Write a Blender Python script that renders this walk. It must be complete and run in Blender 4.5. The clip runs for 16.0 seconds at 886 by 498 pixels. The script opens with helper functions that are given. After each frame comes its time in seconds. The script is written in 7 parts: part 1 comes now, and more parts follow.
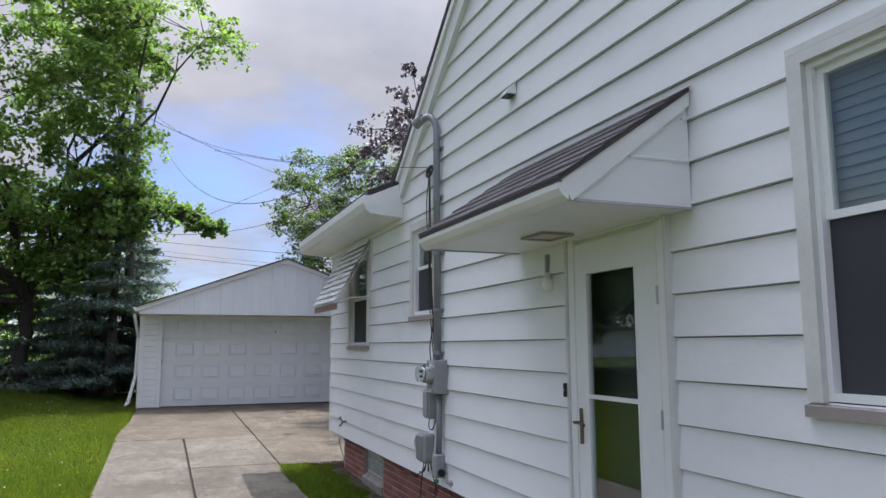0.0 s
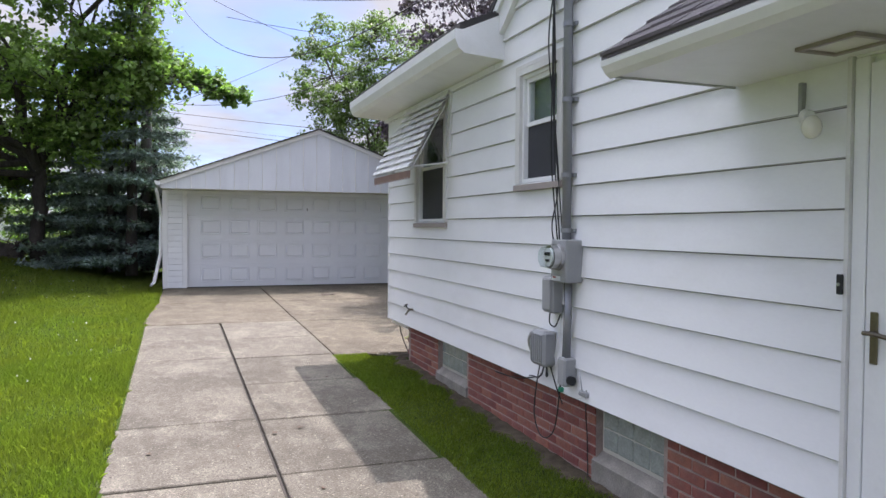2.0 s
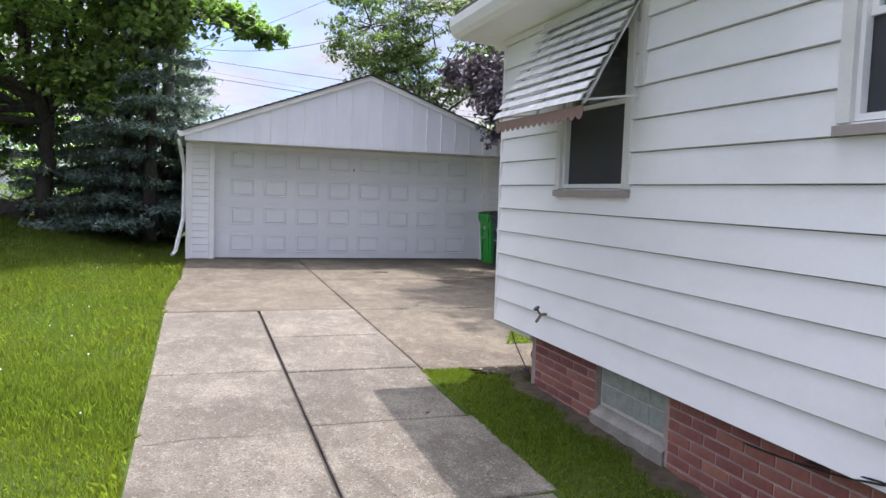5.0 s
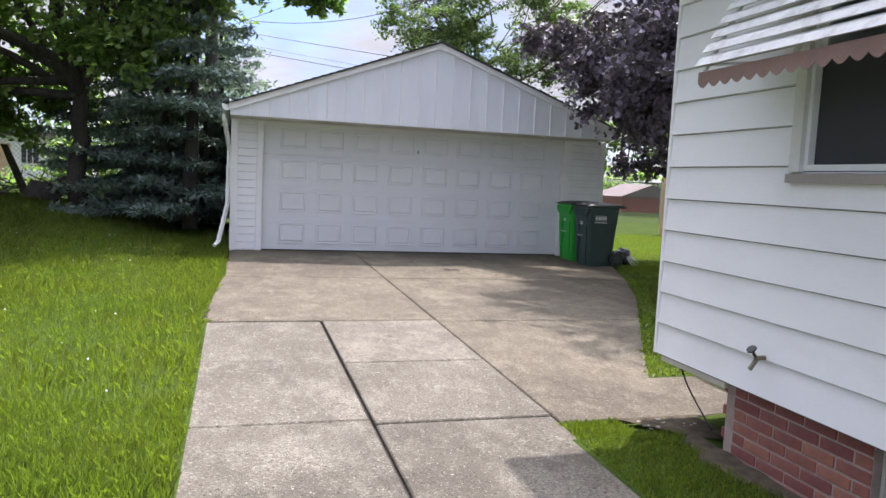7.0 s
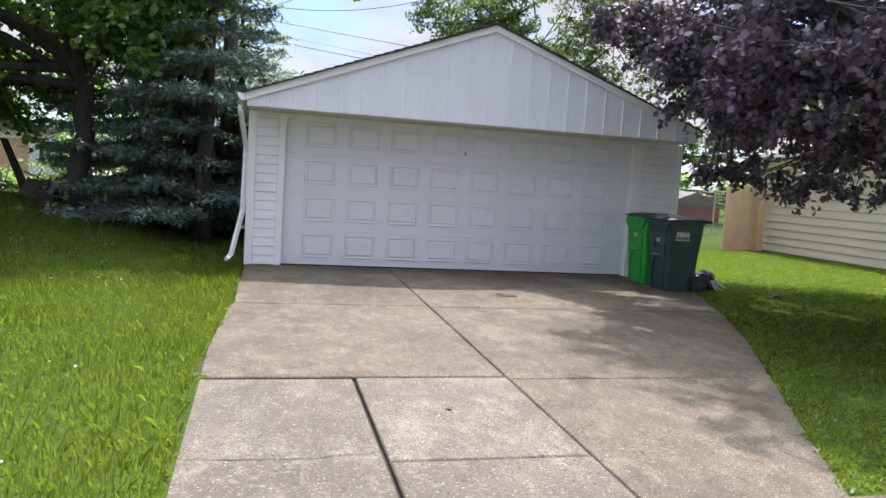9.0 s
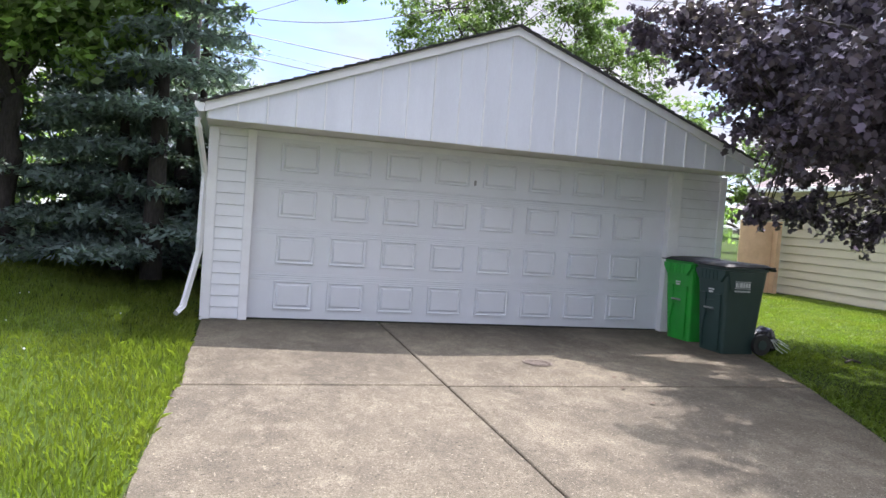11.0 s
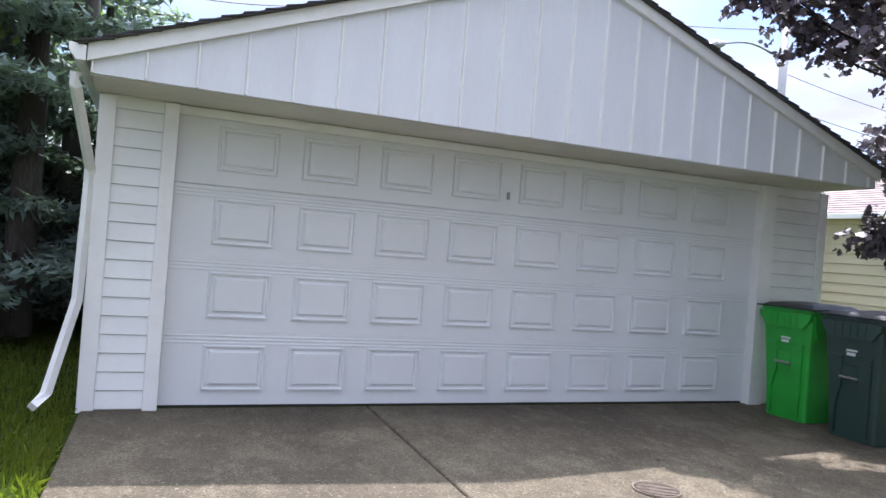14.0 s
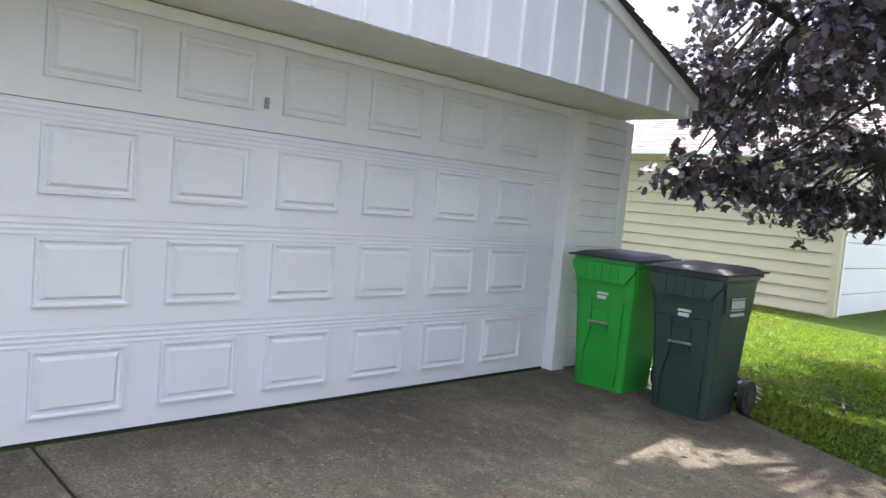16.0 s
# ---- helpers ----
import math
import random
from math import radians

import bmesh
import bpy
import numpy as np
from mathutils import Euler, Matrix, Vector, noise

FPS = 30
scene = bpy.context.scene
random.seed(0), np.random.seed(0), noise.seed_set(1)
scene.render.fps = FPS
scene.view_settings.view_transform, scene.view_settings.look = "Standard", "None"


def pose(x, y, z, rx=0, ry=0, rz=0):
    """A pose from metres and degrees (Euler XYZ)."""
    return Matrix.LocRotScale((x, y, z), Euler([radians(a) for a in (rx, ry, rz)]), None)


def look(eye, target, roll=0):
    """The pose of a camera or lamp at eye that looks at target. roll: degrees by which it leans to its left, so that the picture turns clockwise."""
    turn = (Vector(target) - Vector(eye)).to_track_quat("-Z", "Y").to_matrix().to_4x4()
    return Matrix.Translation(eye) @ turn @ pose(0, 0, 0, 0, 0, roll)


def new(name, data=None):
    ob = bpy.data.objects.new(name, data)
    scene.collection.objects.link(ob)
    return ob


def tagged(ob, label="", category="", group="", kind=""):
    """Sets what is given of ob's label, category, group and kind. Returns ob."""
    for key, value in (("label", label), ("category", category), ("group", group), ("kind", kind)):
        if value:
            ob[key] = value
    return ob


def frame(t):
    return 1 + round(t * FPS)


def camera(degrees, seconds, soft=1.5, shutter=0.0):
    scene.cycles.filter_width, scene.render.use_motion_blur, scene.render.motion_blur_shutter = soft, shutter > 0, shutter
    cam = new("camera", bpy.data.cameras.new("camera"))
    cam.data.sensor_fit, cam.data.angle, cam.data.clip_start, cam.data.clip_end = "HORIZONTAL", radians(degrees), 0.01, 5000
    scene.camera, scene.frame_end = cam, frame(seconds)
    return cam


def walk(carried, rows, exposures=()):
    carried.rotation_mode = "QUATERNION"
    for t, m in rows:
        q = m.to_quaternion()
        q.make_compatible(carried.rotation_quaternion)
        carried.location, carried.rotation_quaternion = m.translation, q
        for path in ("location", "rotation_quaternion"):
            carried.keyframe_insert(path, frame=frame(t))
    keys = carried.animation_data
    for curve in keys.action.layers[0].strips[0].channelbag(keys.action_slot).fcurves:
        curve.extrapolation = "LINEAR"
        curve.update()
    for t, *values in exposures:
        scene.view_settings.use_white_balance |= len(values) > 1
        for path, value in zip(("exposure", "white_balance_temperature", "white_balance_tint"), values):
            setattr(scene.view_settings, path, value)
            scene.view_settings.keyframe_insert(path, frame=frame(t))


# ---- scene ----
cam = camera(62.6, 16.0)
PATH = [
    (0, (0.054, 0.888, 1.757), (0.764, 2.739, 2.02), -0.2),
    (0.5, (-0.049, 1.245, 1.745), (0.63, 3.122, 1.872), -0.1),
    (1, (-0.056, 1.649, 1.715), (0.599, 3.538, 1.761), -0.6),
    (1.5, (-0.069, 2.11, 1.699), (0.589, 3.998, 1.689), 0.0),
    (2, (-0.165, 2.563, 1.707), (0.523, 4.44, 1.649), 0.4),
    (2.5, (-0.172, 3.044, 1.691), (0.553, 4.906, 1.604), 0.6),
    (3, (-0.218, 3.476, 1.701), (0.54, 5.325, 1.609), 0.9),
    (3.5, (-0.262, 3.872, 1.695), (0.502, 5.718, 1.598), 0.9),
    (4, (-0.242, 4.335, 1.706), (0.5, 6.189, 1.599), 1.1),
    (4.5, (-0.282, 4.807, 1.689), (0.413, 6.678, 1.567), 1.7),
    (4.7, (-0.249, 4.996, 1.695), (0.419, 6.876, 1.56), 1.8),
    (6.8, (-0.378, 6.982, 1.624), (0.199, 8.889, 1.447), 2.6),
    (7, (-0.366, 7.181, 1.639), (0.185, 9.094, 1.452), 2.7),
    (7.5, (-0.331, 7.691, 1.598), (0.196, 9.611, 1.404), 3.3),
    (8, (-0.289, 8.232, 1.591), (0.209, 10.159, 1.398), 3.5),
    (8.2, (-0.277, 8.375, 1.612), (0.205, 10.306, 1.418), 3.5),
    (10.3, (-0.183, 10.523, 1.696), (0.343, 12.447, 1.559), 4.2),
    (10.5, (-0.202, 10.71, 1.701), (0.339, 12.631, 1.574), 4.2),
    (11, (-0.207, 11.218, 1.697), (0.365, 13.132, 1.602), 4.2),
    (11.5, (-0.131, 11.761, 1.665), (0.454, 13.673, 1.608), 3.8),
    (12, (-0.222, 12.296, 1.68), (0.376, 14.205, 1.649), 3.8),
    (12.5, (-0.178, 12.802, 1.643), (0.432, 14.707, 1.644), 3.7),
    (13, (-0.209, 13.355, 1.624), (0.44, 15.246, 1.645), 3.9),
    (13.5, (-0.193, 13.836, 1.63), (0.499, 15.713, 1.645), 4.2),
    (14, (-0.079, 14.344, 1.622), (0.673, 16.197, 1.621), 4.5),
    (14.5, (-0.049, 14.844, 1.685), (0.789, 16.659, 1.637), 4.9),
    (15, (0.147, 15.289, 1.672), (1.109, 17.04, 1.599), 4.9),
    (15.5, (0.376, 15.797, 1.692), (1.578, 17.392, 1.583), 4.6),
    (16, (0.634, 16.213, 1.665), (2.021, 17.648, 1.529), 5.2),
]
EXPOSURES = [(0.0, 0.72, 6150, 20), (1.5, 1.10, 6250, 22), (3.0, 1.12, 6250, 22), (4.7, 1.24, 6250, 23), (7.0, 1.24, 6300, 22), (8.2, 1.24, 6300, 21),
             (10.3, 1.42, 6250, 21), (12.0, 1.52, 6150, 20), (13.5, 1.54, 6100, 20), (14.5, 1.62, 6150, 19), (15.5, 1.88, 6250, 19), (16.0, 2.03, 6300, 18)]
walk(cam, [(t, look(eye, target, roll)) for t, eye, target, roll in PATH], EXPOSURES)

# ---- world, sun, exposure ----
SUN_DIR = Vector((0.80, 0.85, 3.0)).normalized()
world = bpy.data.worlds.new("world")
scene.world = world
world.use_nodes = True
wn, wl = world.node_tree.nodes, world.node_tree.links
wn.clear()
w_out = wn.new("ShaderNodeOutputWorld")
w_bg = wn.new("ShaderNodeBackground")
w_bg.inputs["Strength"].default_value = 0.142
sky = wn.new("ShaderNodeTexSky")
sky.sky_type = "NISHITA"
sky.sun_disc = False
sky.sun_elevation = math.asin(SUN_DIR.z)
sky.sun_rotation = math.atan2(SUN_DIR.x, SUN_DIR.y)
sky.air_density, sky.dust_density, sky.ozone_density = 1.0, 0.6, 1.5
w_tc = wn.new("ShaderNodeTexCoord")
w_sep = wn.new("ShaderNodeSeparateXYZ")
w_add = wn.new("ShaderNodeMath"); w_add.operation = "ADD"; w_add.inputs[1].default_value = 0.22
w_div = wn.new("ShaderNodeVectorMath"); w_div.operation = "DIVIDE"
w_comb = wn.new("ShaderNodeCombineXYZ")
w_noise = wn.new("ShaderNodeTexNoise")
w_noise.inputs["Scale"].default_value = 1.15
w_noise.inputs["Detail"].default_value = 9
w_noise.inputs["Roughness"].default_value = 0.52
w_noise.inputs["Distortion"].default_value = 0.25
w_ramp = wn.new("ShaderNodeValToRGB")
w_ramp.color_ramp.elements[0].position, w_ramp.color_ramp.elements[1].position = 0.31, 0.53
w_shade = wn.new("ShaderNodeTexNoise")
w_shade.inputs["Scale"].default_value = 2.3
w_shade.inputs["Detail"].default_value = 5
w_cramp = wn.new("ShaderNodeValToRGB")
w_cramp.color_ramp.elements[0].position, w_cramp.color_ramp.elements[1].position = 0.3, 0.7
w_cramp.color_ramp.elements[0].color = (1.60, 1.74, 1.90, 1)
w_cramp.color_ramp.elements[1].color = (2.75, 2.80, 2.84, 1)
w_mix = wn.new("ShaderNodeMixRGB")
wl.new(w_tc.outputs["Generated"], w_sep.inputs[0])
wl.new(w_sep.outputs["Z"], w_add.inputs[0])
for axis in ("X", "Y", "Z"):
    wl.new(w_add.outputs[0], w_comb.inputs[axis])
wl.new(w_tc.outputs["Generated"], w_div.inputs[0])
wl.new(w_comb.outputs[0], w_div.inputs[1])
wl.new(w_div.outputs[0], w_noise.inputs["Vector"])
wl.new(w_div.outputs[0], w_shade.inputs["Vector"])
wl.new(w_noise.outputs["Fac"], w_ramp.inputs[0])
wl.new(w_shade.outputs["Fac"], w_cramp.inputs[0])
wl.new(w_ramp.outputs[0], w_mix.inputs[0])
w_blue = wn.new("ShaderNodeMixRGB"); w_blue.blend_type = "MULTIPLY"; w_blue.inputs[0].default_value = 1.0
w_blue.inputs[2].default_value = (0.60, 0.69, 0.86, 1)
wl.new(sky.outputs[0], w_blue.inputs[1])
wl.new(w_blue.outputs[0], w_mix.inputs[1])
w_dot = wn.new("ShaderNodeVectorMath"); w_dot.operation = "DOT_PRODUCT"
w_dot.inputs[1].default_value = SUN_DIR
w_glow = wn.new("ShaderNodeMapRange")
w_glow.inputs["From Min"].default_value, w_glow.inputs["From Max"].default_value = 0.74, 1.0
w_glow.inputs["To Min"].default_value, w_glow.inputs["To Max"].default_value = 1.0, 6.0
w_gain = wn.new("ShaderNodeMixRGB"); w_gain.blend_type = "MULTIPLY"; w_gain.inputs[0].default_value = 1.0
wl.new(w_tc.outputs["Generated"], w_dot.inputs[0])
wl.new(w_dot.outputs["Value"], w_glow.inputs["Value"])
wl.new(w_mix.outputs[0], w_gain.inputs[1])
w_high = wn.new("ShaderNodeMapRange")
w_high.inputs["From Min"].default_value, w_high.inputs["From Max"].default_value = 0.36, 0.95
w_high.inputs["To Min"].default_value, w_high.inputs["To Max"].default_value = 1.0, 3.0
wl.new(w_sep.outputs["Z"], w_high.inputs["Value"])
w_cloud = wn.new("ShaderNodeMixRGB"); w_cloud.blend_type = "MULTIPLY"; w_cloud.inputs[0].default_value = 1.0
wl.new(w_cramp.outputs[0], w_cloud.inputs[1])
wl.new(w_high.outputs[0], w_cloud.inputs[2])
wl.new(w_cloud.outputs[0], w_mix.inputs[2])
wl.new(w_glow.outputs[0], w_gain.inputs[2])
wl.new(w_gain.outputs[0], w_bg.inputs["Color"])
wl.new(w_bg.outputs[0], w_out.inputs[0])

sun = new("sun", bpy.data.lights.new("sun", "SUN"))
sun.data.energy, sun.data.angle, sun.data.color = 4.2, radians(0.9), (1.0, 0.955, 0.88)
sun.matrix_world = look(SUN_DIR * 50, (0, 0, 0))
scene.view_settings.exposure = 0.0


# ---- materials ----
def material(name, base, rough=0.6, scale=8.0, vary=0.15, fine=80.0, bump=0.15, metal=0.0, tint=None, dirt=None,
             dirt_amount=0.0, dirt_scale=1.5, per_object=0.0, per_island=0.0, depth=0.004, stretch=(1, 1, 1), spec=0.5):
    """A painted or raw surface: base colour varied at two scales, stains, fine relief."""
    m = bpy.data.materials.new(name)
    m.use_nodes = True
    n, l = m.node_tree.nodes, m.node_tree.links
    p = n["Principled BSDF"]
    p.inputs["Roughness"].default_value, p.inputs["Metallic"].default_value = rough, metal
    p.inputs["Specular IOR Level"].default_value = spec
    tc = n.new("ShaderNodeTexCoord")
    mp = n.new("ShaderNodeMapping")
    mp.inputs["Scale"].default_value = stretch
    l.new(tc.outputs["Object"], mp.inputs["Vector"])
    big = n.new("ShaderNodeTexNoise")
    big.inputs["Scale"].default_value, big.inputs["Detail"].default_value = scale, 5
    small = n.new("ShaderNodeTexNoise")
    small.inputs["Scale"].default_value, small.inputs["Detail"].default_value = fine, 3
    l.new(mp.outputs[0], big.inputs["Vector"])
    l.new(mp.outputs[0], small.inputs["Vector"])
    base2 = tint if tint else tuple(c * (1 - vary) for c in base)
    mx = n.new("ShaderNodeMixRGB")
    mx.inputs[1].default_value, mx.inputs[2].default_value = (*base, 1), (*base2, 1)
    rp = n.new("ShaderNodeValToRGB")
    rp.color_ramp.elements[0].position, rp.color_ramp.elements[1].position = 0.35, 0.65
    l.new(big.outputs["Fac"], rp.inputs[0])
    l.new(rp.outputs[0], mx.inputs[0])
    last = mx
    m2 = n.new("ShaderNodeMixRGB")
    m2.blend_type = "MULTIPLY"
    m2.inputs[0].default_value = min(1.0, vary * 2.0)
    l.new(last.outputs[0], m2.inputs[1])
    l.new(small.outputs["Fac"], m2.inputs[2])
    gain = n.new("ShaderNodeMixRGB")
    gain.blend_type = "MULTIPLY"
    gain.inputs[0].default_value = 1.0
    g = 1 / (1 - 0.5 * min(1.0, vary * 2.0))
    gain.inputs[2].default_value = (g, g, g, 1)
    l.new(m2.outputs[0], gain.inputs[1])
    last = gain
    if dirt:
        dn = n.new("ShaderNodeTexNoise")
        dn.inputs["Scale"].default_value, dn.inputs["Detail"].default_value = dirt_scale, 6
        dn.inputs["Roughness"].default_value = 0.65
        l.new(mp.outputs[0], dn.inputs["Vector"])
        dr = n.new("ShaderNodeValToRGB")
        dr.color_ramp.elements[0].position, dr.color_ramp.elements[1].position = 0.48, 0.72
        dr.color_ramp.elements[1].color = (dirt_amount,) * 3 + (1,)
        l.new(dn.outputs["Fac"], dr.inputs[0])
        md = n.new("ShaderNodeMixRGB")
        md.inputs[2].default_value = (*dirt, 1)
        l.new(dr.outputs[0], md.inputs[0])
        l.new(last.outputs[0], md.inputs[1])
        last = md
    for amount, node, out in ((per_object, "ShaderNodeObjectInfo", "Random"), (per_island, "ShaderNodeNewGeometry", "Random Per Island")):
        if amount:
            src = n.new(node)
            mr = n.new("ShaderNodeMapRange")
            mr.inputs["To Min"].default_value, mr.inputs["To Max"].default_value = 1 - amount, 1 + amount
            l.new(src.outputs[out], mr.inputs["Value"])
            hv = n.new("ShaderNodeHueSaturation")
            l.new(mr.outputs[0], hv.inputs["Value"])
            mh = n.new("ShaderNodeMapRange")
            mh.inputs["To Min"].default_value, mh.inputs["To Max"].default_value = 0.5 - amount * 0.05, 0.5 + amount * 0.05
            l.new(src.outputs[out], mh.inputs["Value"])
            l.new(mh.outputs[0], hv.inputs["Hue"])
            l.new(last.outputs[0], hv.inputs["Color"])
            last = hv
    l.new(last.outputs[0], p.inputs["Base Color"])
    if bump:
        bp = n.new("ShaderNodeBump")
        bp.inputs["Strength"].default_value, bp.inputs["Distance"].default_value = bump, depth
        l.new(small.outputs["Fac"], bp.inputs["Height"])
        l.new(bp.outputs[0], p.inputs["Normal"])
    rr = n.new("ShaderNodeMapRange")
    rr.inputs["To Min"].default_value, rr.inputs["To Max"].default_value = max(0.03, rough - 0.08), min(1, rough + 0.08)
    l.new(big.outputs["Fac"], rr.inputs["Value"])
    l.new(rr.outputs[0], p.inputs["Roughness"])
    return m


def leaf_material(name, base, vary=0.35, through_light=0.35):
    m = bpy.data.materials.new(name)
    m.use_nodes = True
    n, l = m.node_tree.nodes, m.node_tree.links
    p, out = n["Principled BSDF"], n["Material Output"]
    p.inputs["Roughness"].default_value = 0.5
    geo = n.new("ShaderNodeNewGeometry")
    hv = n.new("ShaderNodeHueSaturation")
    hv.inputs["Color"].default_value = (*base, 1)
    mr = n.new("ShaderNodeMapRange")
    mr.inputs["To Min"].default_value, mr.inputs["To Max"].default_value = 1 - vary, 1 + vary
    mh = n.new("ShaderNodeMapRange")
    mh.inputs["To Min"].default_value, mh.inputs["To Max"].default_value = 0.47, 0.53
    tc = n.new("ShaderNodeTexCoord")
    nz = n.new("ShaderNodeTexNoise")
    nz.inputs["Scale"].default_value = 0.9
    l.new(tc.outputs["Object"], nz.inputs["Vector"])
    l.new(geo.outputs["Random Per Island"], mr.inputs["Value"])
    l.new(nz.outputs["Fac"], mh.inputs["Value"])
    l.new(mr.outputs[0], hv.inputs["Value"])
    l.new(mh.outputs[0], hv.inputs["Hue"])
    l.new(hv.outputs[0], p.inputs["Base Color"])
    tr = n.new("ShaderNodeBsdfTranslucent")
    br = n.new("ShaderNodeMixRGB"); br.blend_type = "MULTIPLY"; br.inputs[0].default_value = 1
    br.inputs[2].default_value = (1.3, 1.5, 0.7, 1)
    l.new(hv.outputs[0], br.inputs[1])
    l.new(br.outputs[0], tr.inputs["Color"])
    mix = n.new("ShaderNodeMixShader")
    mix.inputs[0].default_value = through_light
    l.new(p.outputs[0], mix.inputs[1])
    l.new(tr.outputs[0], mix.inputs[2])
    l.new(mix.outputs[0], out.inputs["Surface"])
    return m


def glass_material(name, tint=(0.9, 0.95, 0.95)):
    m = bpy.data.materials.new(name)
    m.use_nodes = True
    n, l = m.node_tree.nodes, m.node_tree.links
    out = n["Material Output"]
    n.remove(n["Principled BSDF"])
    t = n.new("ShaderNodeBsdfTransparent"); t.inputs["Color"].default_value = (*tint, 1)
    g = n.new("ShaderNodeBsdfGlossy"); g.inputs["Roughness"].default_value = 0.015
    lw = n.new("ShaderNodeLayerWeight"); lw.inputs["Blend"].default_value = 0.5
    pw = n.new("ShaderNodeMath"); pw.operation = "POWER"; pw.inputs[1].default_value = 3.0
    f = n.new("ShaderNodeMath"); f.operation = "MULTIPLY_ADD"; f.inputs[1].default_value, f.inputs[2].default_value = 0.8, 0.04
    l.new(lw.outputs["Facing"], pw.inputs[0])
    l.new(pw.outputs[0], f.inputs[0])
    mix = n.new("ShaderNodeMixShader")
    l.new(f.outputs[0], mix.inputs[0]); l.new(t.outputs[0], mix.inputs[1]); l.new(g.outputs[0], mix.inputs[2])
    l.new(mix.outputs[0], out.inputs["Surface"])
    return m


def concrete_material(name, base, dark, light):
    """Worn concrete: broad stains, mottling, exposed grains and pits."""
    m = bpy.data.materials.new(name)
    m.use_nodes = True
    n, l = m.node_tree.nodes, m.node_tree.links
    p = n["Principled BSDF"]
    p.inputs["Roughness"].default_value = 0.9
    p.inputs["Specular IOR Level"].default_value = 0.25
    tc = n.new("ShaderNodeTexCoord")

    def tex(scale, detail, rough, lo, hi, stretch=(1, 1, 1)):
        mp = n.new("ShaderNodeMapping")
        mp.inputs["Scale"].default_value = stretch
        t = n.new("ShaderNodeTexNoise")
        t.inputs["Scale"].default_value, t.inputs["Detail"].default_value, t.inputs["Roughness"].default_value = scale, detail, rough
        r = n.new("ShaderNodeMapRange")
        r.inputs["From Min"].default_value, r.inputs["From Max"].default_value = lo, hi
        l.new(tc.outputs["Object"], mp.inputs["Vector"])
        l.new(mp.outputs[0], t.inputs["Vector"])
        l.new(t.outputs["Fac"], r.inputs["Value"])
        return r.outputs[0]

    def mix(fac, a, b, amount=1.0):
        if amount < 1:
            k = n.new("ShaderNodeMath"); k.operation = "MULTIPLY"; k.inputs[1].default_value = amount
            l.new(fac, k.inputs[0])
            fac = k.outputs[0]
        x = n.new("ShaderNodeMixRGB")
        l.new(fac, x.inputs[0])
        for i, c in ((1, a), (2, b)):
            if isinstance(c, tuple):
                x.inputs[i].default_value = (*c, 1)
            else:
                l.new(c, x.inputs[i])
        return x.outputs[0]

    broad = tex(0.75, 5, 0.6, 0.44, 0.60)
    mottle = tex(5.5, 7, 0.72, 0.42, 0.62, (1, 0.7, 1))
    pale = tex(9.0, 6, 0.75, 0.52, 0.70, (1, 0.6, 1))
    grain = tex(75, 5, 0.8, 0.44, 0.57)
    blotch = tex(1.9, 6, 0.65, 0.50, 0.64, (1, 0.75, 1))
    speck = tex(30, 4, 0.7, 0.50, 0.60)
    chips = tex(55, 3, 0.6, 0.60, 0.66)
    pits = tex(42, 4, 0.6, 0.60, 0.68)
    c = mix(broad, base, dark, 0.72)
    c = mix(mottle, c, dark, 0.5)
    c = mix(speck, c, tuple(v * 0.6 for v in base), 0.55)
    c = mix(pale, c, light, 0.6)
    c = mix(chips, c, tuple(v * 1.25 for v in light), 0.7)
    c = mix(blotch, c, light, 0.45)
    c = mix(grain, c, tuple(v * 0.4 for v in base), 0.75)
    c = mix(pits, c, tuple(v * 0.35 for v in dark), 0.8)
    info = n.new("ShaderNodeObjectInfo")
    mr = n.new("ShaderNodeMapRange")
    mr.inputs["To Min"].default_value, mr.inputs["To Max"].default_value = 0.93, 1.07
    hv = n.new("ShaderNodeHueSaturation")
    l.new(info.outputs["Random"], mr.inputs["Value"])
    l.new(mr.outputs[0], hv.inputs["Value"])
    l.new(c, hv.inputs["Color"])
    l.new(hv.outputs[0], p.inputs["Base Color"])
    b = n.new("ShaderNodeBump")
    b.inputs["Strength"].default_value, b.inputs["Distance"].default_value = 0.6, 0.006
    l.new(grain, b.inputs["Height"])
    l.new(b.outputs[0], p.inputs["Normal"])
    return m


M = {}
M["siding"] = material("white_siding", (0.80, 0.81, 0.82), 0.42, 1.2, 0.03, 30, 0.08, dirt=(0.62, 0.62, 0.60), dirt_amount=0.35, dirt_scale=1.1, stretch=(1, 1, 2.5))
# dark sheathing colour also deepens the shade lines in the board grooves
M["sheathing"] = material("dark_sheathing_felt", (0.16, 0.16, 0.165), 0.9, 3, 0.2, 60, 0.2)
# drip colours paint the shade line under each board, along with some grime
M["drip"] = material("grimy_shade_drip_edge", (0.46, 0.47, 0.48), 0.7, 3, 0.2, 60, 0.1)
M["drip_yellow"] = material("grimy_shade_yellow_drip_edge", (0.15, 0.135, 0.10), 0.7, 3, 0.2, 60, 0.1)
M["white"] = material("white_paint", (0.80, 0.81, 0.81), 0.4, 3, 0.03, 60, 0.06, dirt=(0.6, 0.6, 0.57), dirt_amount=0.3, dirt_scale=4)
M["casing"] = material("cream_grey_casing_paint", (0.69, 0.69, 0.67), 0.5, 4, 0.06, 70, 0.1, dirt=(0.4, 0.39, 0.36), dirt_amount=0.4)
M["sill"] = material("taupe_sill_paint", (0.33, 0.29, 0.27), 0.6, 5, 0.1, 70, 0.1)
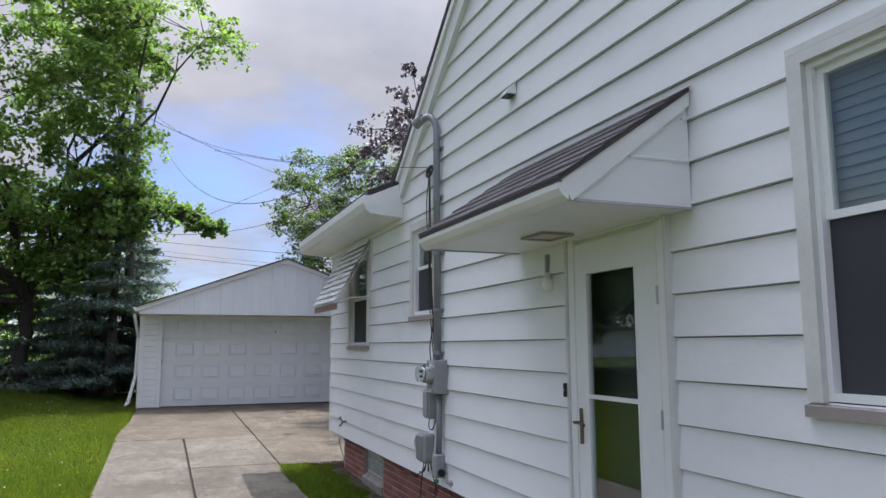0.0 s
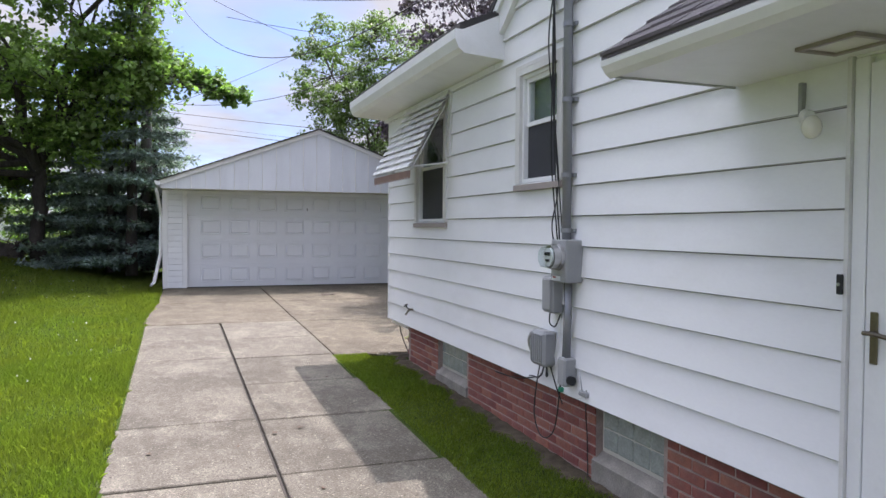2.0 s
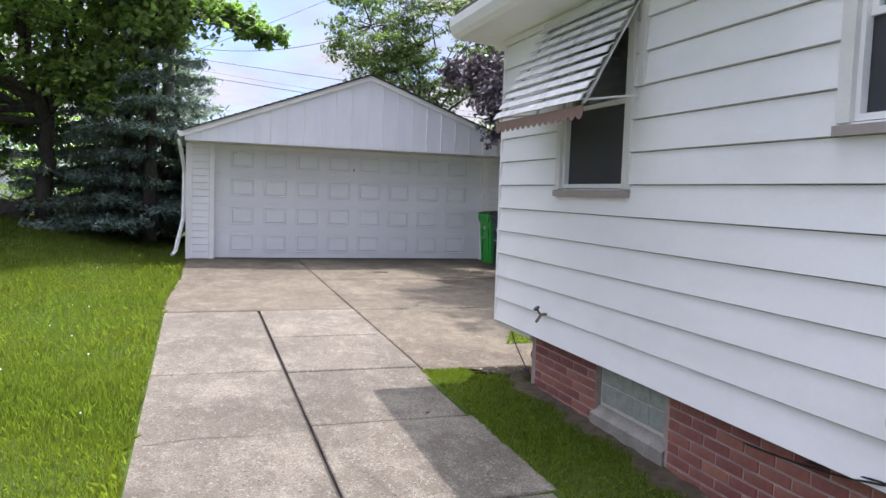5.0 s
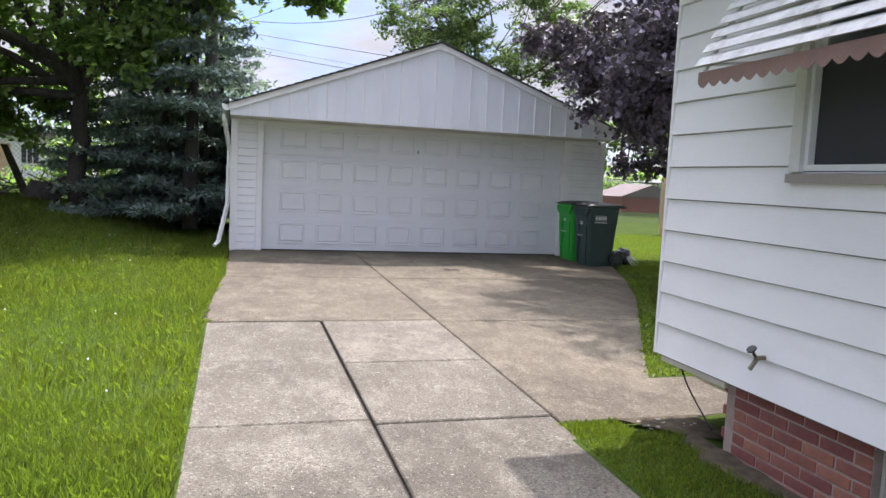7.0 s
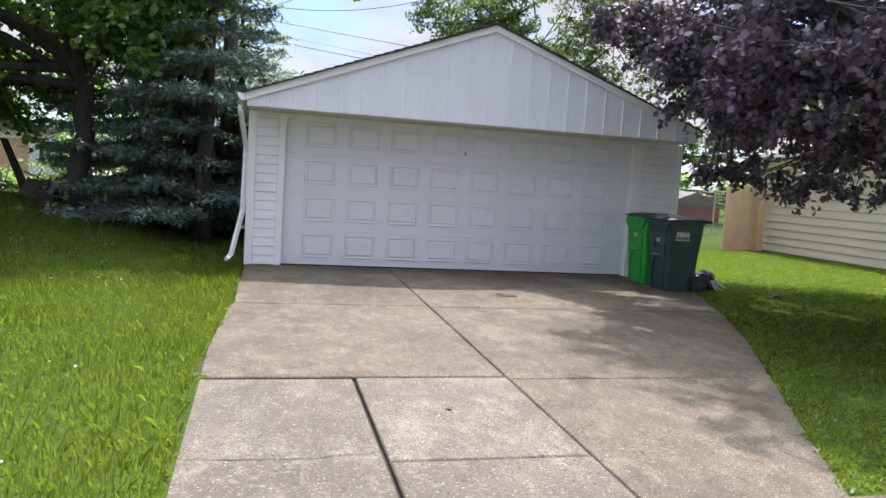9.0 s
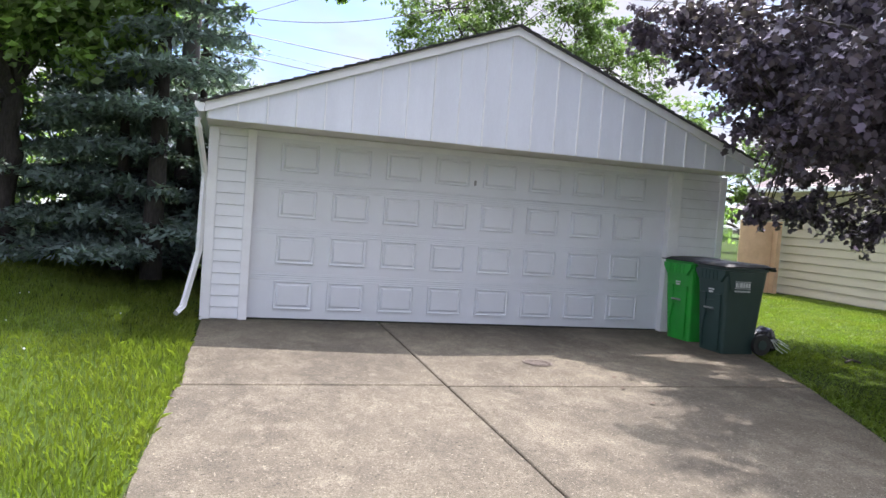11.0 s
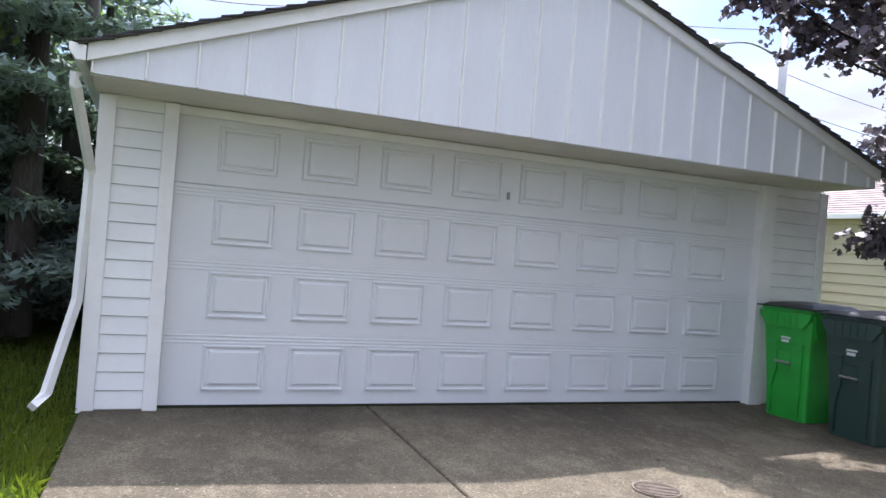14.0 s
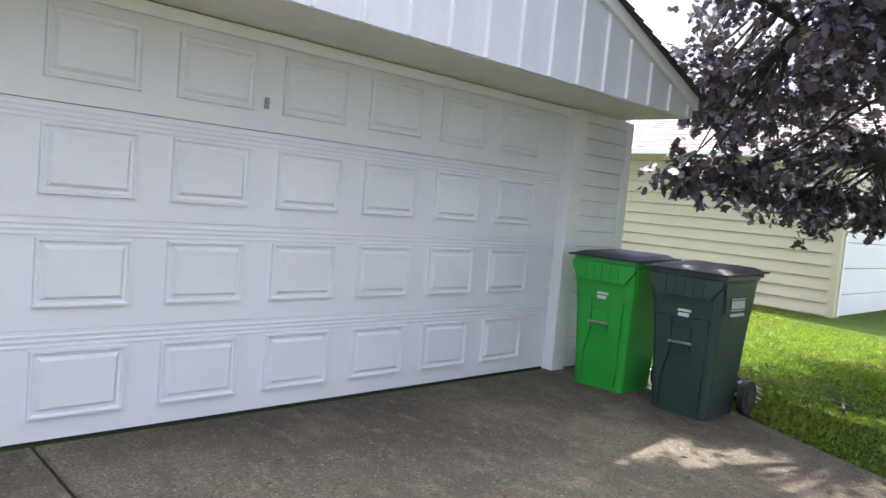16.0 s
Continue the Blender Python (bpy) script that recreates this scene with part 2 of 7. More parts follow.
M["soffit"] = material("beige_soffit_board", (0.66, 0.64, 0.58), 0.6, 2, 0.05, 50, 0.1, dirt=(0.45, 0.42, 0.36), dirt_amount=0.5, dirt_scale=2.2)
M["garage_siding"] = material("garage_white_siding", (0.78, 0.80, 0.81), 0.5, 2, 0.03, 40, 0.1, dirt=(0.6, 0.6, 0.58), dirt_amount=0.4, dirt_scale=2)
M["gable"] = material("gable_panel_paint", (0.70, 0.73, 0.78), 0.5, 1.5, 0.05, 50, 0.1, dirt=(0.6, 0.62, 0.66), dirt_amount=0.5, dirt_scale=1.3, stretch=(2.5, 1, 0.6))
M["door_panel"] = material("garage_door_enamel", (0.72, 0.745, 0.77), 0.45, 1.2, 0.03, 90, 0.12, dirt=(0.6, 0.61, 0.61), dirt_amount=0.3, dirt_scale=1.6)
M["shingle"] = material("brown_grey_shingle", (0.105, 0.092, 0.095), 0.9, 5, 0.25, 220, 0.6, per_island=0.35)
M["shingle_dark"] = material("dark_roof_shingle", (0.06, 0.058, 0.06), 0.92, 5, 0.25, 220, 0.6, per_island=0.25)
M["shingle_red"] = material("reddish_roof_shingle", (0.17, 0.135, 0.13), 0.9, 3, 0.2, 150, 0.4, per_island=0.2)
M["brick"] = material("red_brick", (0.26, 0.088, 0.064), 0.85, 12, 0.3, 160, 0.5, tint=(0.20, 0.075, 0.060), per_object=0.22, dirt=(0.33, 0.26, 0.23), dirt_amount=0.35, dirt_scale=5)
M["mortar"] = material("grey_mortar", (0.37, 0.29, 0.255), 0.95, 10, 0.25, 150, 0.5)
M["concrete"] = concrete_material("weathered_concrete", (0.155, 0.139, 0.110), (0.074, 0.065, 0.050), (0.285, 0.26, 0.21))
M["concrete_apron"] = concrete_material("stained_apron_concrete", (0.142, 0.122, 0.088), (0.060, 0.051, 0.039), (0.245, 0.213, 0.155))
M["concrete_old"] = material("rough_concrete_sill", (0.27, 0.25, 0.22), 0.95, 6, 0.3, 90, 0.5, dirt=(0.16, 0.15, 0.12), dirt_amount=0.6, dirt_scale=5)
M["joint"] = material("dark_joint_soil", (0.045, 0.038, 0.03), 1.0, 9, 0.4, 80, 0.6)
M["ground"] = material("turf_soil", (0.034, 0.054, 0.009), 1.0, 1.2, 0.3, 40, 0.4, tint=(0.026, 0.042, 0.007), depth=0.02, spec=0.05)
M["grass"] = leaf_material("grass_blade", (0.132, 0.172, 0.024), 0.15, 0.5)
M["grass_short"] = leaf_material("short_grass_blade", (0.120, 0.165, 0.020), 0.18, 0.45)
M["leaf_green"] = leaf_material("green_maple_leaf", (0.160, 0.240, 0.080), 0.4, 0.55)
M["leaf_light"] = leaf_material("light_green_leaf", (0.115, 0.17, 0.065), 0.4, 0.4)
M["leaf_spruce"] = leaf_material("blue_green_needle", (0.175, 0.235, 0.225), 0.4, 0.3)
M["leaf_purple"] = leaf_material("purple_maple_leaf", (0.105, 0.085, 0.120), 0.5, 0.10)
M["bark"] = material("dark_bark", (0.075, 0.064, 0.057), 0.95, 6, 0.4, 40, 0.9, depth=0.02, stretch=(1, 1, 0.25))
M["pole"] = material("weathered_pole_wood", (0.13, 0.12, 0.115), 0.9, 5, 0.3, 60, 0.5, stretch=(1, 1, 0.1))
M["grey_metal"] = material("grey_painted_metal", (0.30, 0.31, 0.315), 0.42, 8, 0.08, 120, 0.08)
M["pipe"] = material("galvanised_conduit", (0.27, 0.28, 0.30), 0.4, 6, 0.12, 90, 0.1, metal=0.35)
M["black"] = material("black_rubber", (0.015, 0.015, 0.016), 0.5, 10, 0.2, 90, 0.1)
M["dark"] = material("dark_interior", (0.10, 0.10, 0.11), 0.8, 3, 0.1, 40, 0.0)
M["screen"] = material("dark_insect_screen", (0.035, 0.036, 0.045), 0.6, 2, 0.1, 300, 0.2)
M["blind"] = material("grey_white_blind", (0.24, 0.25, 0.235), 0.6, 3, 0.05, 60, 0.0)
M["brass"] = material("aged_brass", (0.20, 0.17, 0.12), 0.35, 8, 0.2, 90, 0.1, metal=0.8)
M["chrome"] = material("dull_chrome", (0.5, 0.5, 0.5), 0.3, 8, 0.1, 90, 0.05, metal=0.9)
M["bin_green"] = material("bright_green_plastic", (0.015, 0.33, 0.035), 0.42, 5, 0.08, 120, 0.15, dirt=(0.05, 0.25, 0.06), dirt_amount=0.3, dirt_scale=5)
M["bin_dark"] = material("dark_green_plastic", (0.024, 0.052, 0.046), 0.42, 5, 0.1, 120, 0.15)
M["bin_lid"] = material("black_lid_plastic", (0.012, 0.013, 0.014), 0.6, 6, 0.15, 100, 0.1)
M["label"] = material("pale_print", (0.6, 0.63, 0.63), 0.5, 20, 0.1, 90, 0.0)
M["bag"] = material("black_bag_plastic", (0.012, 0.012, 0.014), 0.22, 12, 0.2, 30, 0.6, depth=0.02)
M["glassblock"] = material("frosted_glass_block", (0.33, 0.36, 0.33), 0.18, 14, 0.2, 60, 0.5, depth=0.01)
M["mortar_light"] = material("pale_block_mortar", (0.50, 0.48, 0.42), 0.9, 9, 0.1, 90, 0.3)
M["awning_white"] = material("chalky_white_aluminium", (0.66, 0.66, 0.65), 0.5, 6, 0.1, 70, 0.1, dirt=(0.26, 0.25, 0.24), dirt_amount=0.8, dirt_scale=9)
M["awning_brown"] = material("faded_brown_valance", (0.26, 0.165, 0.14), 0.6, 8, 0.15, 80, 0.1)
M["yellow"] = material("pale_yellow_siding", (0.50, 0.455, 0.325), 0.5, 1.5, 0.05, 40, 0.1)
M["slate_siding"] = material("slate_grey_siding", (0.20, 0.21, 0.23), 0.6, 1.5, 0.05, 40, 0.1)
M["dry_leaf"] = material("dry_brown_leaf", (0.09, 0.055, 0.035), 0.8, 20, 0.3, 90, 0.2)
M["soil"] = material("sandy_brown_soil", (0.080, 0.066, 0.046), 1.0, 14, 0.35, 90, 0.6, tint=(0.045, 0.038, 0.026), spec=0.1)
M["tan"] = material("tan_board", (0.58, 0.40, 0.24), 0.8, 3, 0.15, 50, 0.2)
M["red"] = material("dull_red_board", (0.32, 0.05, 0.045), 0.7, 3, 0.15, 50, 0.2)
M["wire"] = material("galvanised_fence_wire", (0.34, 0.35, 0.35), 0.5, 8, 0.1, 60, 0.0, metal=0.4)
M["iron"] = material("rusty_cast_iron", (0.12, 0.095, 0.075), 0.8, 14, 0.4, 120, 0.5)
M["lamp_glass"] = material("frosted_lamp_glass", (0.8, 0.78, 0.7), 0.2, 8, 0.02, 60, 0.0)
M["glass"] = glass_material("window_glass")
M["green_tape"] = material("green_wire_clip", (0.02, 0.24, 0.14), 0.5, 8, 0.1, 60, 0.0)


# ---- builders ----
BASE = {}


def thing(name, at, label="", category="", group="", kind=""):
    ob = new(name)
    ob.location = at
    ob.empty_display_size = 0.1
    BASE[ob.name] = Matrix.Translation(Vector(at))
    return tagged(ob, label, category, group, kind)


def link_mesh(name, mesh, mat, parent=None, label="", kind=""):
    ob = new(name, mesh)
    if mat is not None and not mesh.materials:
        mesh.materials.append(mat)
    if parent is not None:
        ob.parent = parent
        ob.matrix_parent_inverse = BASE.get(parent.name, Matrix()).inverted()
    return tagged(ob, label, kind=kind)


def part(name, bm, mat, parent=None, label="", kind="", smooth=False):
    mesh = bpy.data.meshes.new(name)
    bmesh.ops.recalc_face_normals(bm, faces=bm.faces)
    bm.to_mesh(mesh)
    bm.free()
    if smooth:
        for f in mesh.polygons:
            f.use_smooth = True
    return link_mesh(name, mesh, mat, parent, label, kind)


def structure(name, bm, mat, label="", category=""):
    ob = part(name, bm, mat, None, label, "structure")
    return tagged(ob, category=category)


def box(bm, x0, x1, y0, y1, z0, z1, bevel=0.0, m=None):
    vs = [bm.verts.new((x, y, z)) for x in (x0, x1) for y in (y0, y1) for z in (z0, z1)]
    fs = [bm.faces.new([vs[i] for i in q]) for q in ((0, 1, 3, 2), (4, 6, 7, 5), (0, 4, 5, 1), (2, 3, 7, 6), (0, 2, 6, 4), (1, 5, 7, 3))]
    if bevel:
        es = list({e for f in fs for e in f.edges})
        r = bmesh.ops.bevel(bm, geom=es, offset=bevel, segments=1, affect="EDGES")
        vs = list({v for f in r["faces"] for v in f.verts} | {v for v in vs if v.is_valid})
    if m is not None:
        bmesh.ops.transform(bm, matrix=m, verts=[v for v in vs if v.is_valid])
    return bm


def prism(bm, pts, offset):
    """A flat outline of 3D points, thickened by an offset vector."""
    o = Vector(offset)
    a = [bm.verts.new(p) for p in pts]
    b = [bm.verts.new(Vector(p) + o) for p in pts]
    n = len(a)
    bm.faces.new(a)
    bm.faces.new(b[::-1])
    for i in range(n):
        bm.faces.new((a[i], a[(i + 1) % n], b[(i + 1) % n], b[i]))
    return bm


def tube(bm, pts, radius, sides=8, radii=None):
    pts = [Vector(p) for p in pts]
    rings = []
    for i, p in enumerate(pts):
        d = (pts[min(i + 1, len(pts) - 1)] - pts[max(i - 1, 0)]).normalized()
        up = Vector((0, 0, 1)) if abs(d.z) < 0.9 else Vector((1, 0, 0))
        a = d.cross(up).normalized()
        b = d.cross(a)
        r = radii[i] if radii else radius
        rings.append([bm.verts.new(p + (a * math.cos(t) + b * math.sin(t)) * r) for t in [2 * math.pi * k / sides for k in range(sides)]])
    for r0, r1 in zip(rings, rings[1:]):
        for k in range(sides):
            bm.faces.new((r0[k], r0[(k + 1) % sides], r1[(k + 1) % sides], r1[k]))
    bm.faces.new(rings[0][::-1])
    bm.faces.new(rings[-1])
    return bm


def curve_pts(pts, n=6):
    """A smooth run of points through the given ones."""
    P = [Vector(p) for p in pts]
    out = []
    for i in range(len(P) - 1):
        p0, p1, p2, p3 = P[max(i - 1, 0)], P[i], P[i + 1], P[min(i + 2, len(P) - 1)]
        for k in range(n):
            t = k / n
            out.append(0.5 * ((2 * p1) + (p2 - p0) * t + (2 * p0 - 5 * p1 + 4 * p2 - p3) * t * t + (3 * p1 - p0 - 3 * p2 + p3) * t ** 3))
    return out + [P[-1]]


def cyl(bm, c, axis, r, length, sides=20, r2=None):
    c, axis = Vector(c), Vector(axis).normalized()
    return tube(bm, [c, c + axis * length], r, sides, [r, r if r2 is None else r2])


def gz(y):
    """Height of the paving at y: it rises gently towards the garage."""
    return 0.10 + 0.0195 * (min(max(y, -6.0), 20.2) - 8.9)


def smooth(a, b, v):
    t = min(max((v - a) / (b - a), 0), 1)
    return t * t * (3 - 2 * t)


def lawn_z(x, y):
    z = gz(y)
    z += 0.48 * smooth(-1.0, -5.2, x) * smooth(17.0, 24.0, y)
    z += 0.08 * smooth(-0.7, -2.5, x) * smooth(19.0, 23.5, y)
    return z + 0.02 * math.sin(x * 1.7 + y * 0.9) * smooth(-0.8, -2.0, x)


# the plan
WALL_X = 2.35
HOUSE_Y0, HOUSE_Y1, WING_Y = -1.6, 7.98, 11.345
SIDING_Z, COURSE = 0.574, 0.2032
DOOR_Y = 19.97
DRIVE_L, DRIVE_M, DRIVE_R = -0.62, 0.47, 1.65


def slab_edge(y):
    """The right edge of the wide apron before the garage."""
    for (y0, x0), (y1, x1) in zip([(12.1, 2.75), (13.8, 3.72), (15.8, 4.85), (17.4, 5.56), (18.4, 5.95), (19.3, 6.35)],
                                  [(13.8, 3.72), (15.8, 4.85), (17.4, 5.56), (18.4, 5.95), (19.3, 6.35), (20.2, 6.6)]):
        if y0 <= y <= y1:
            return x0 + (x1 - x0) * (y - y0) / (y1 - y0)
    return 6.6 if y > 20 else 2.75


# ---- ground: one sheet to the horizon ----
def build_ground():
    xs = sorted(set([-400, -150, -60, -30, -20] + [round(-14 + 0.4 * i, 2) for i in range(33)] + [round(-0.9 + 0.1 * i, 2) for i in range(5)]
                    + [round(0.8 * i, 2) for i in range(25)] + [30, 60, 150, 400]))
    ys = sorted(set([-400, -150, -60, -30, -15] + [round(-8 + 0.5 * i, 2) for i in range(76)] + [35, 45, 70, 150, 400]))
    bm = bmesh.new()
    grid = []
    for y in ys:
        row = []
        for x in xs:
            z = lawn_z(x, y) if -60 < x < 60 else gz(y)
            under = DRIVE_L + 0.05 < x < DRIVE_R - 0.05 or (y > 11.4 and x >= DRIVE_R - 0.1 and x < slab_edge(max(y, 12.1)) - 0.1)
            if under and -9 < y < 20:
                z -= 0.06
            row.append(bm.verts.new((x, y, z)))
        grid.append(row)
    for j in range(len(ys) - 1):
        for i in range(len(xs) - 1):
            bm.faces.new((grid[j][i], grid[j][i + 1], grid[j + 1][i + 1], grid[j + 1][i]))
    return structure("ground", bm, M["ground"], "green turf lawn over soft soil rising towards the trees", "lawn")


build_ground()


# ---- walls with courses of siding ----
def bands(u0, u1, z0, z1, openings, extra=()):
    """The solid rectangles that are left of a wall's face when its openings are cut out."""
    cuts = sorted({z0, z1, *[z for o in openings for z in (o[2], o[3]) if z0 < z < z1], *[e for e in extra if z0 < e < z1]})
    out = []
    for a, b in zip(cuts, cuts[1:]):
        spans = [(u0, u1)]
        for ua, ub, za, zb in openings:
            if za < b - 1e-6 and zb > a + 1e-6:
                spans = [s for p, q in spans for s in ((p, min(q, ua)), (max(p, ub), q)) if s[1] - s[0] > 1e-4]
        out += [(p, q, a, b) for p, q in spans]
    return out


def courses(name, to_world, u0, u1, z0, z1, step, openings, mat, parent, proud=0.02, clip=None, groove=0.004):
    """Overlapping boards, each a wedge whose lower edge stands proud. clip(z): the boards' limits at a height."""
    z = z0
    while z < z1 - 0.01:
        top = min(z + step, z1)
        for p, q, a, b in bands(u0, u1, z, top, openings):
            def off(h):
                return 0.004 + proud * (1 - (h - z) / step)
            pa, qa, pb, qb = p, q, p, q
            if clip:
                (la, ra), (lb, rb) = clip(a), clip(b)
                pa, qa, pb, qb = max(p, la), min(q, ra), max(p, lb), min(q, rb)
                if qa - pa < 0.02:
                    continue
                if qb <= pb:
                    pb = qb = (pb + qb) / 2
            bm = bmesh.new()
            b2 = b - groove if b > top - 1e-6 else b
            quads = [(pa, a, off(a)), (qa, a, off(a)), (qb, b2, off(b2)), (pb, b2, off(b2))]
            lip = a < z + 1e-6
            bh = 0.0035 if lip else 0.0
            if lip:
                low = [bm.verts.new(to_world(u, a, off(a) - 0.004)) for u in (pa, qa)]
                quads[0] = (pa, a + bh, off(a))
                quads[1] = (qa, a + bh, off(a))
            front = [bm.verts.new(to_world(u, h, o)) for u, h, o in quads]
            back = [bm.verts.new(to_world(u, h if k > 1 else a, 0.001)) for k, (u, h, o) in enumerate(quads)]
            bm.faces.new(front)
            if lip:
                # darker face: the shade under the lip, put into the colour
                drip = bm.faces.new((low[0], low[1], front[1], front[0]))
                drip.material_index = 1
                bm.faces.new((low[0], low[1], back[1], back[0]))
                bm.faces.new((front[1], front[2], back[2], back[1], low[1]))
                bm.faces.new((front[2], front[3], back[3], back[2]))
                bm.faces.new((front[3], front[0], low[0], back[0], back[3]))
            else:
                for i in range(4):
                    bm.faces.new((front[i], front[(i + 1) % 4], back[(i + 1) % 4], back[i]))
            bmesh.ops.remove_doubles(bm, verts=bm.verts, dist=1e-5)
            board = part(name, bm, mat, parent)
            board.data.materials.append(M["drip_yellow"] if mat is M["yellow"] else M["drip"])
        z = top


def backing(name, to_world, u0, u1, z0, z1, openings, mat, thick=0.13, label="", clip=None):
    bm = bmesh.new()
    extra = () if clip is None else [z0 + 0.3 * i for i in range(int((z1 - z0) / 0.3) + 1)]
    for p, q, a, b in bands(u0, u1, z0, z1, openings, extra):
        pa, qa, pb, qb = p, q, p, q
        if clip:
            (la, ra), (lb, rb) = clip(a), clip(b)
            pa, qa, pb, qb = max(p, la), min(q, ra), max(p, lb), min(q, rb)
            if qa - pa < 0.02:
                continue
            if qb <= pb:
                pb = qb = (pb + qb) / 2
        f = [bm.verts.new(to_world(u, h, 0)) for u, h in ((pa, a), (qa, a), (qb, b), (pb, b))]
        g = [bm.verts.new(to_world(u, h, -thick)) for u, h in ((pa, a), (qa, a), (qb, b), (pb, b))]
        bm.faces.new(f)
        bm.faces.new(g[::-1])
        for i in range(4):
            bm.faces.new((f[i], f[(i + 1) % 4], g[(i + 1) % 4], g[i]))
    return structure(name, bm, mat, label, "wall")


# ---- the house ----
WIN1 = (1.85, 2.965, 1.545, 2.885)
WIN2 = (7.02, 7.695, 2.05, 2.92)
WIN3 = (9.31, 10.245, 1.765, 2.92)
DOOR = (3.85, 4.625, 0.30, 2.345)
RAKE = 0.769


def house_wall(u, z, o=0.0):
    return (WALL_X - o, u, z)


def gable_limits(z):
    hi = 8.11 - max(z - 3.49, -0.15) / RAKE
    return HOUSE_Y0 + max(z - 3.0, 0) / RAKE * 0.92, hi if z > 3.2 else WING_Y


openings = [WIN1, WIN2, WIN3, DOOR]
ww = backing("wall_house", house_wall, HOUSE_Y0, WING_Y, SIDING_Z - 0.01, 3.12, openings, M["sheathing"], label="white clapboard side wall of the house")
wg = backing("wall_gable", house_wall, HOUSE_Y0, 8.15, 3.12, 7.0, [], M["sheathing"], label="white clapboard upper gable wall of the house", clip=gable_limits)


def build_house_shell():
    bm = bmesh.new()
    box(bm, WALL_X + 0.131, 11.0, WING_Y - 0.13, WING_Y, SIDING_Z, 3.3)
    structure("wall_rear", bm, M["siding"], "white painted rear wall of the house", "wall")
    bm = bmesh.new()
    box(bm, WALL_X + 0.131, 11.0, HOUSE_Y0, HOUSE_Y0 + 0.13, SIDING_Z, 3.1)
    structure("wall_front", bm, M["siding"], "white painted front wall of the house", "wall")
    bm = bmesh.new()
    box(bm, 11.0, 11.13, HOUSE_Y0, WING_Y, 0.0, 3.3)
    structure("wall_far", bm, M["siding"], "white painted far wall of the house", "wall")
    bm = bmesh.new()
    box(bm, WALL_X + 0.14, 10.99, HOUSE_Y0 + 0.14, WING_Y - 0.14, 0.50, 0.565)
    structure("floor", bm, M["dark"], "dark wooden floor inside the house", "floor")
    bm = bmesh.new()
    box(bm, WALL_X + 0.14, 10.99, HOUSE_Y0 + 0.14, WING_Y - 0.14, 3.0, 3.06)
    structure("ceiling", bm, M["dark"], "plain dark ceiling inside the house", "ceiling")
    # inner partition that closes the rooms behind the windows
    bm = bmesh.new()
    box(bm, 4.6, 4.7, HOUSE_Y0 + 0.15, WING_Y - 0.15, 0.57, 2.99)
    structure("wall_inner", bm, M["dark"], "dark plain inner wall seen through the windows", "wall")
    # roofs
    roof = thing("house_roof", (6.5, 3.5, 3.3), "dark shingled pitched roof of the white house", "roof", kind="structure")
    ridge_y = 3.55
    zr = 3.49 + (8.11 - ridge_y) * RAKE
    for name, y_e, z_e in (("roof_slope", 8.35, 3.49 - 0.24 * RAKE - 0.05), ("roof_slope", -1.45, zr - (ridge_y + 1.45) * RAKE - 0.05)):
        bm = bmesh.new()
        prism(bm, [(WALL_X - 0.09, y_e, z_e), (11.2, y_e, z_e), (11.2, ridge_y, zr - 0.05), (WALL_X - 0.09, ridge_y, zr - 0.05)], (0, 0, 0.06))
        part(name, bm, M["shingle_dark"], roof)
    bm = bmesh.new()
    prism(bm, [(1.95, 7.98, 3.285), (1.95, 11.66, 3.285), (6.0, 11.66, 4.9), (6.0, 8.06, 4.9)], (0, 0, 0.05))
    part("roof_slope", bm, M["shingle_dark"], roof)
    bm = bmesh.new()
    prism(bm, [(6.0, 8.06, 4.9), (6.0, 11.66, 4.9), (11.3, 11.66, 3.285), (11.3, 8.06, 3.285)], (0, 0, 0.05))
    part("roof_slope", bm, M["shingle_dark"], roof)
    # rake boards on the gable
    for name, a, b, w, o in (("rake_board", (8.15, 3.33), (ridge_y, zr - 0.13), 0.17, 0.06), ("rake_moulding", (8.27, 3.30), (ridge_y, zr - 0.055), 0.08, 0.085)):
        bm = bmesh.new()
        prism(bm, [(WALL_X - o, a[0], a[1]), (WALL_X - o, b[0], b[1]), (WALL_X - o, b[0], b[1] - w * 1.27), (WALL_X - o, a[0], a[1] - w * 1.27 + 0.03)], (o + 0.0, 0, 0))
        part(name, bm, M["white"], roof, "white painted rake board")
    # eave box, gutter board and soffit of the wing
    eave = thing("eave", (2.1, 10, 3.1), "white boxed eave with a gutter board above the awning window", "eave", kind="structure")
    bm = bmesh.new()
    prism(bm, [(1.97, 7.98, 3.10), (2.35, 7.98, 3.07), (2.35, 7.98, 3.45), (1.97, 7.98, 3.28)], (0, 3.66, 0))
    part("soffit_box", bm, M["white"], eave)
    bm = bmesh.new()
    prism(bm, [(1.97, 7.95, 3.10), (1.93, 7.95, 3.13), (1.90, 7.95, 3.20), (1.90, 7.95, 3.275), (1.97, 7.95, 3.275)], (0, 3.70, 0))
    part("gutter_board", bm, M["white"], eave, "white curved gutter board")
    bm = bmesh.new()
    box(bm, 2.322, 2.345, 8.14, 11.37, 3.03, 3.065)
    part("frieze_board", bm, M["white"], eave)
    bm = bmesh.new()
    box(bm, 2.35, 11.1, 11.35, 11.65, 3.04, 3.10)
    part("rear_soffit", bm, M["white"], eave)


build_house_shell()


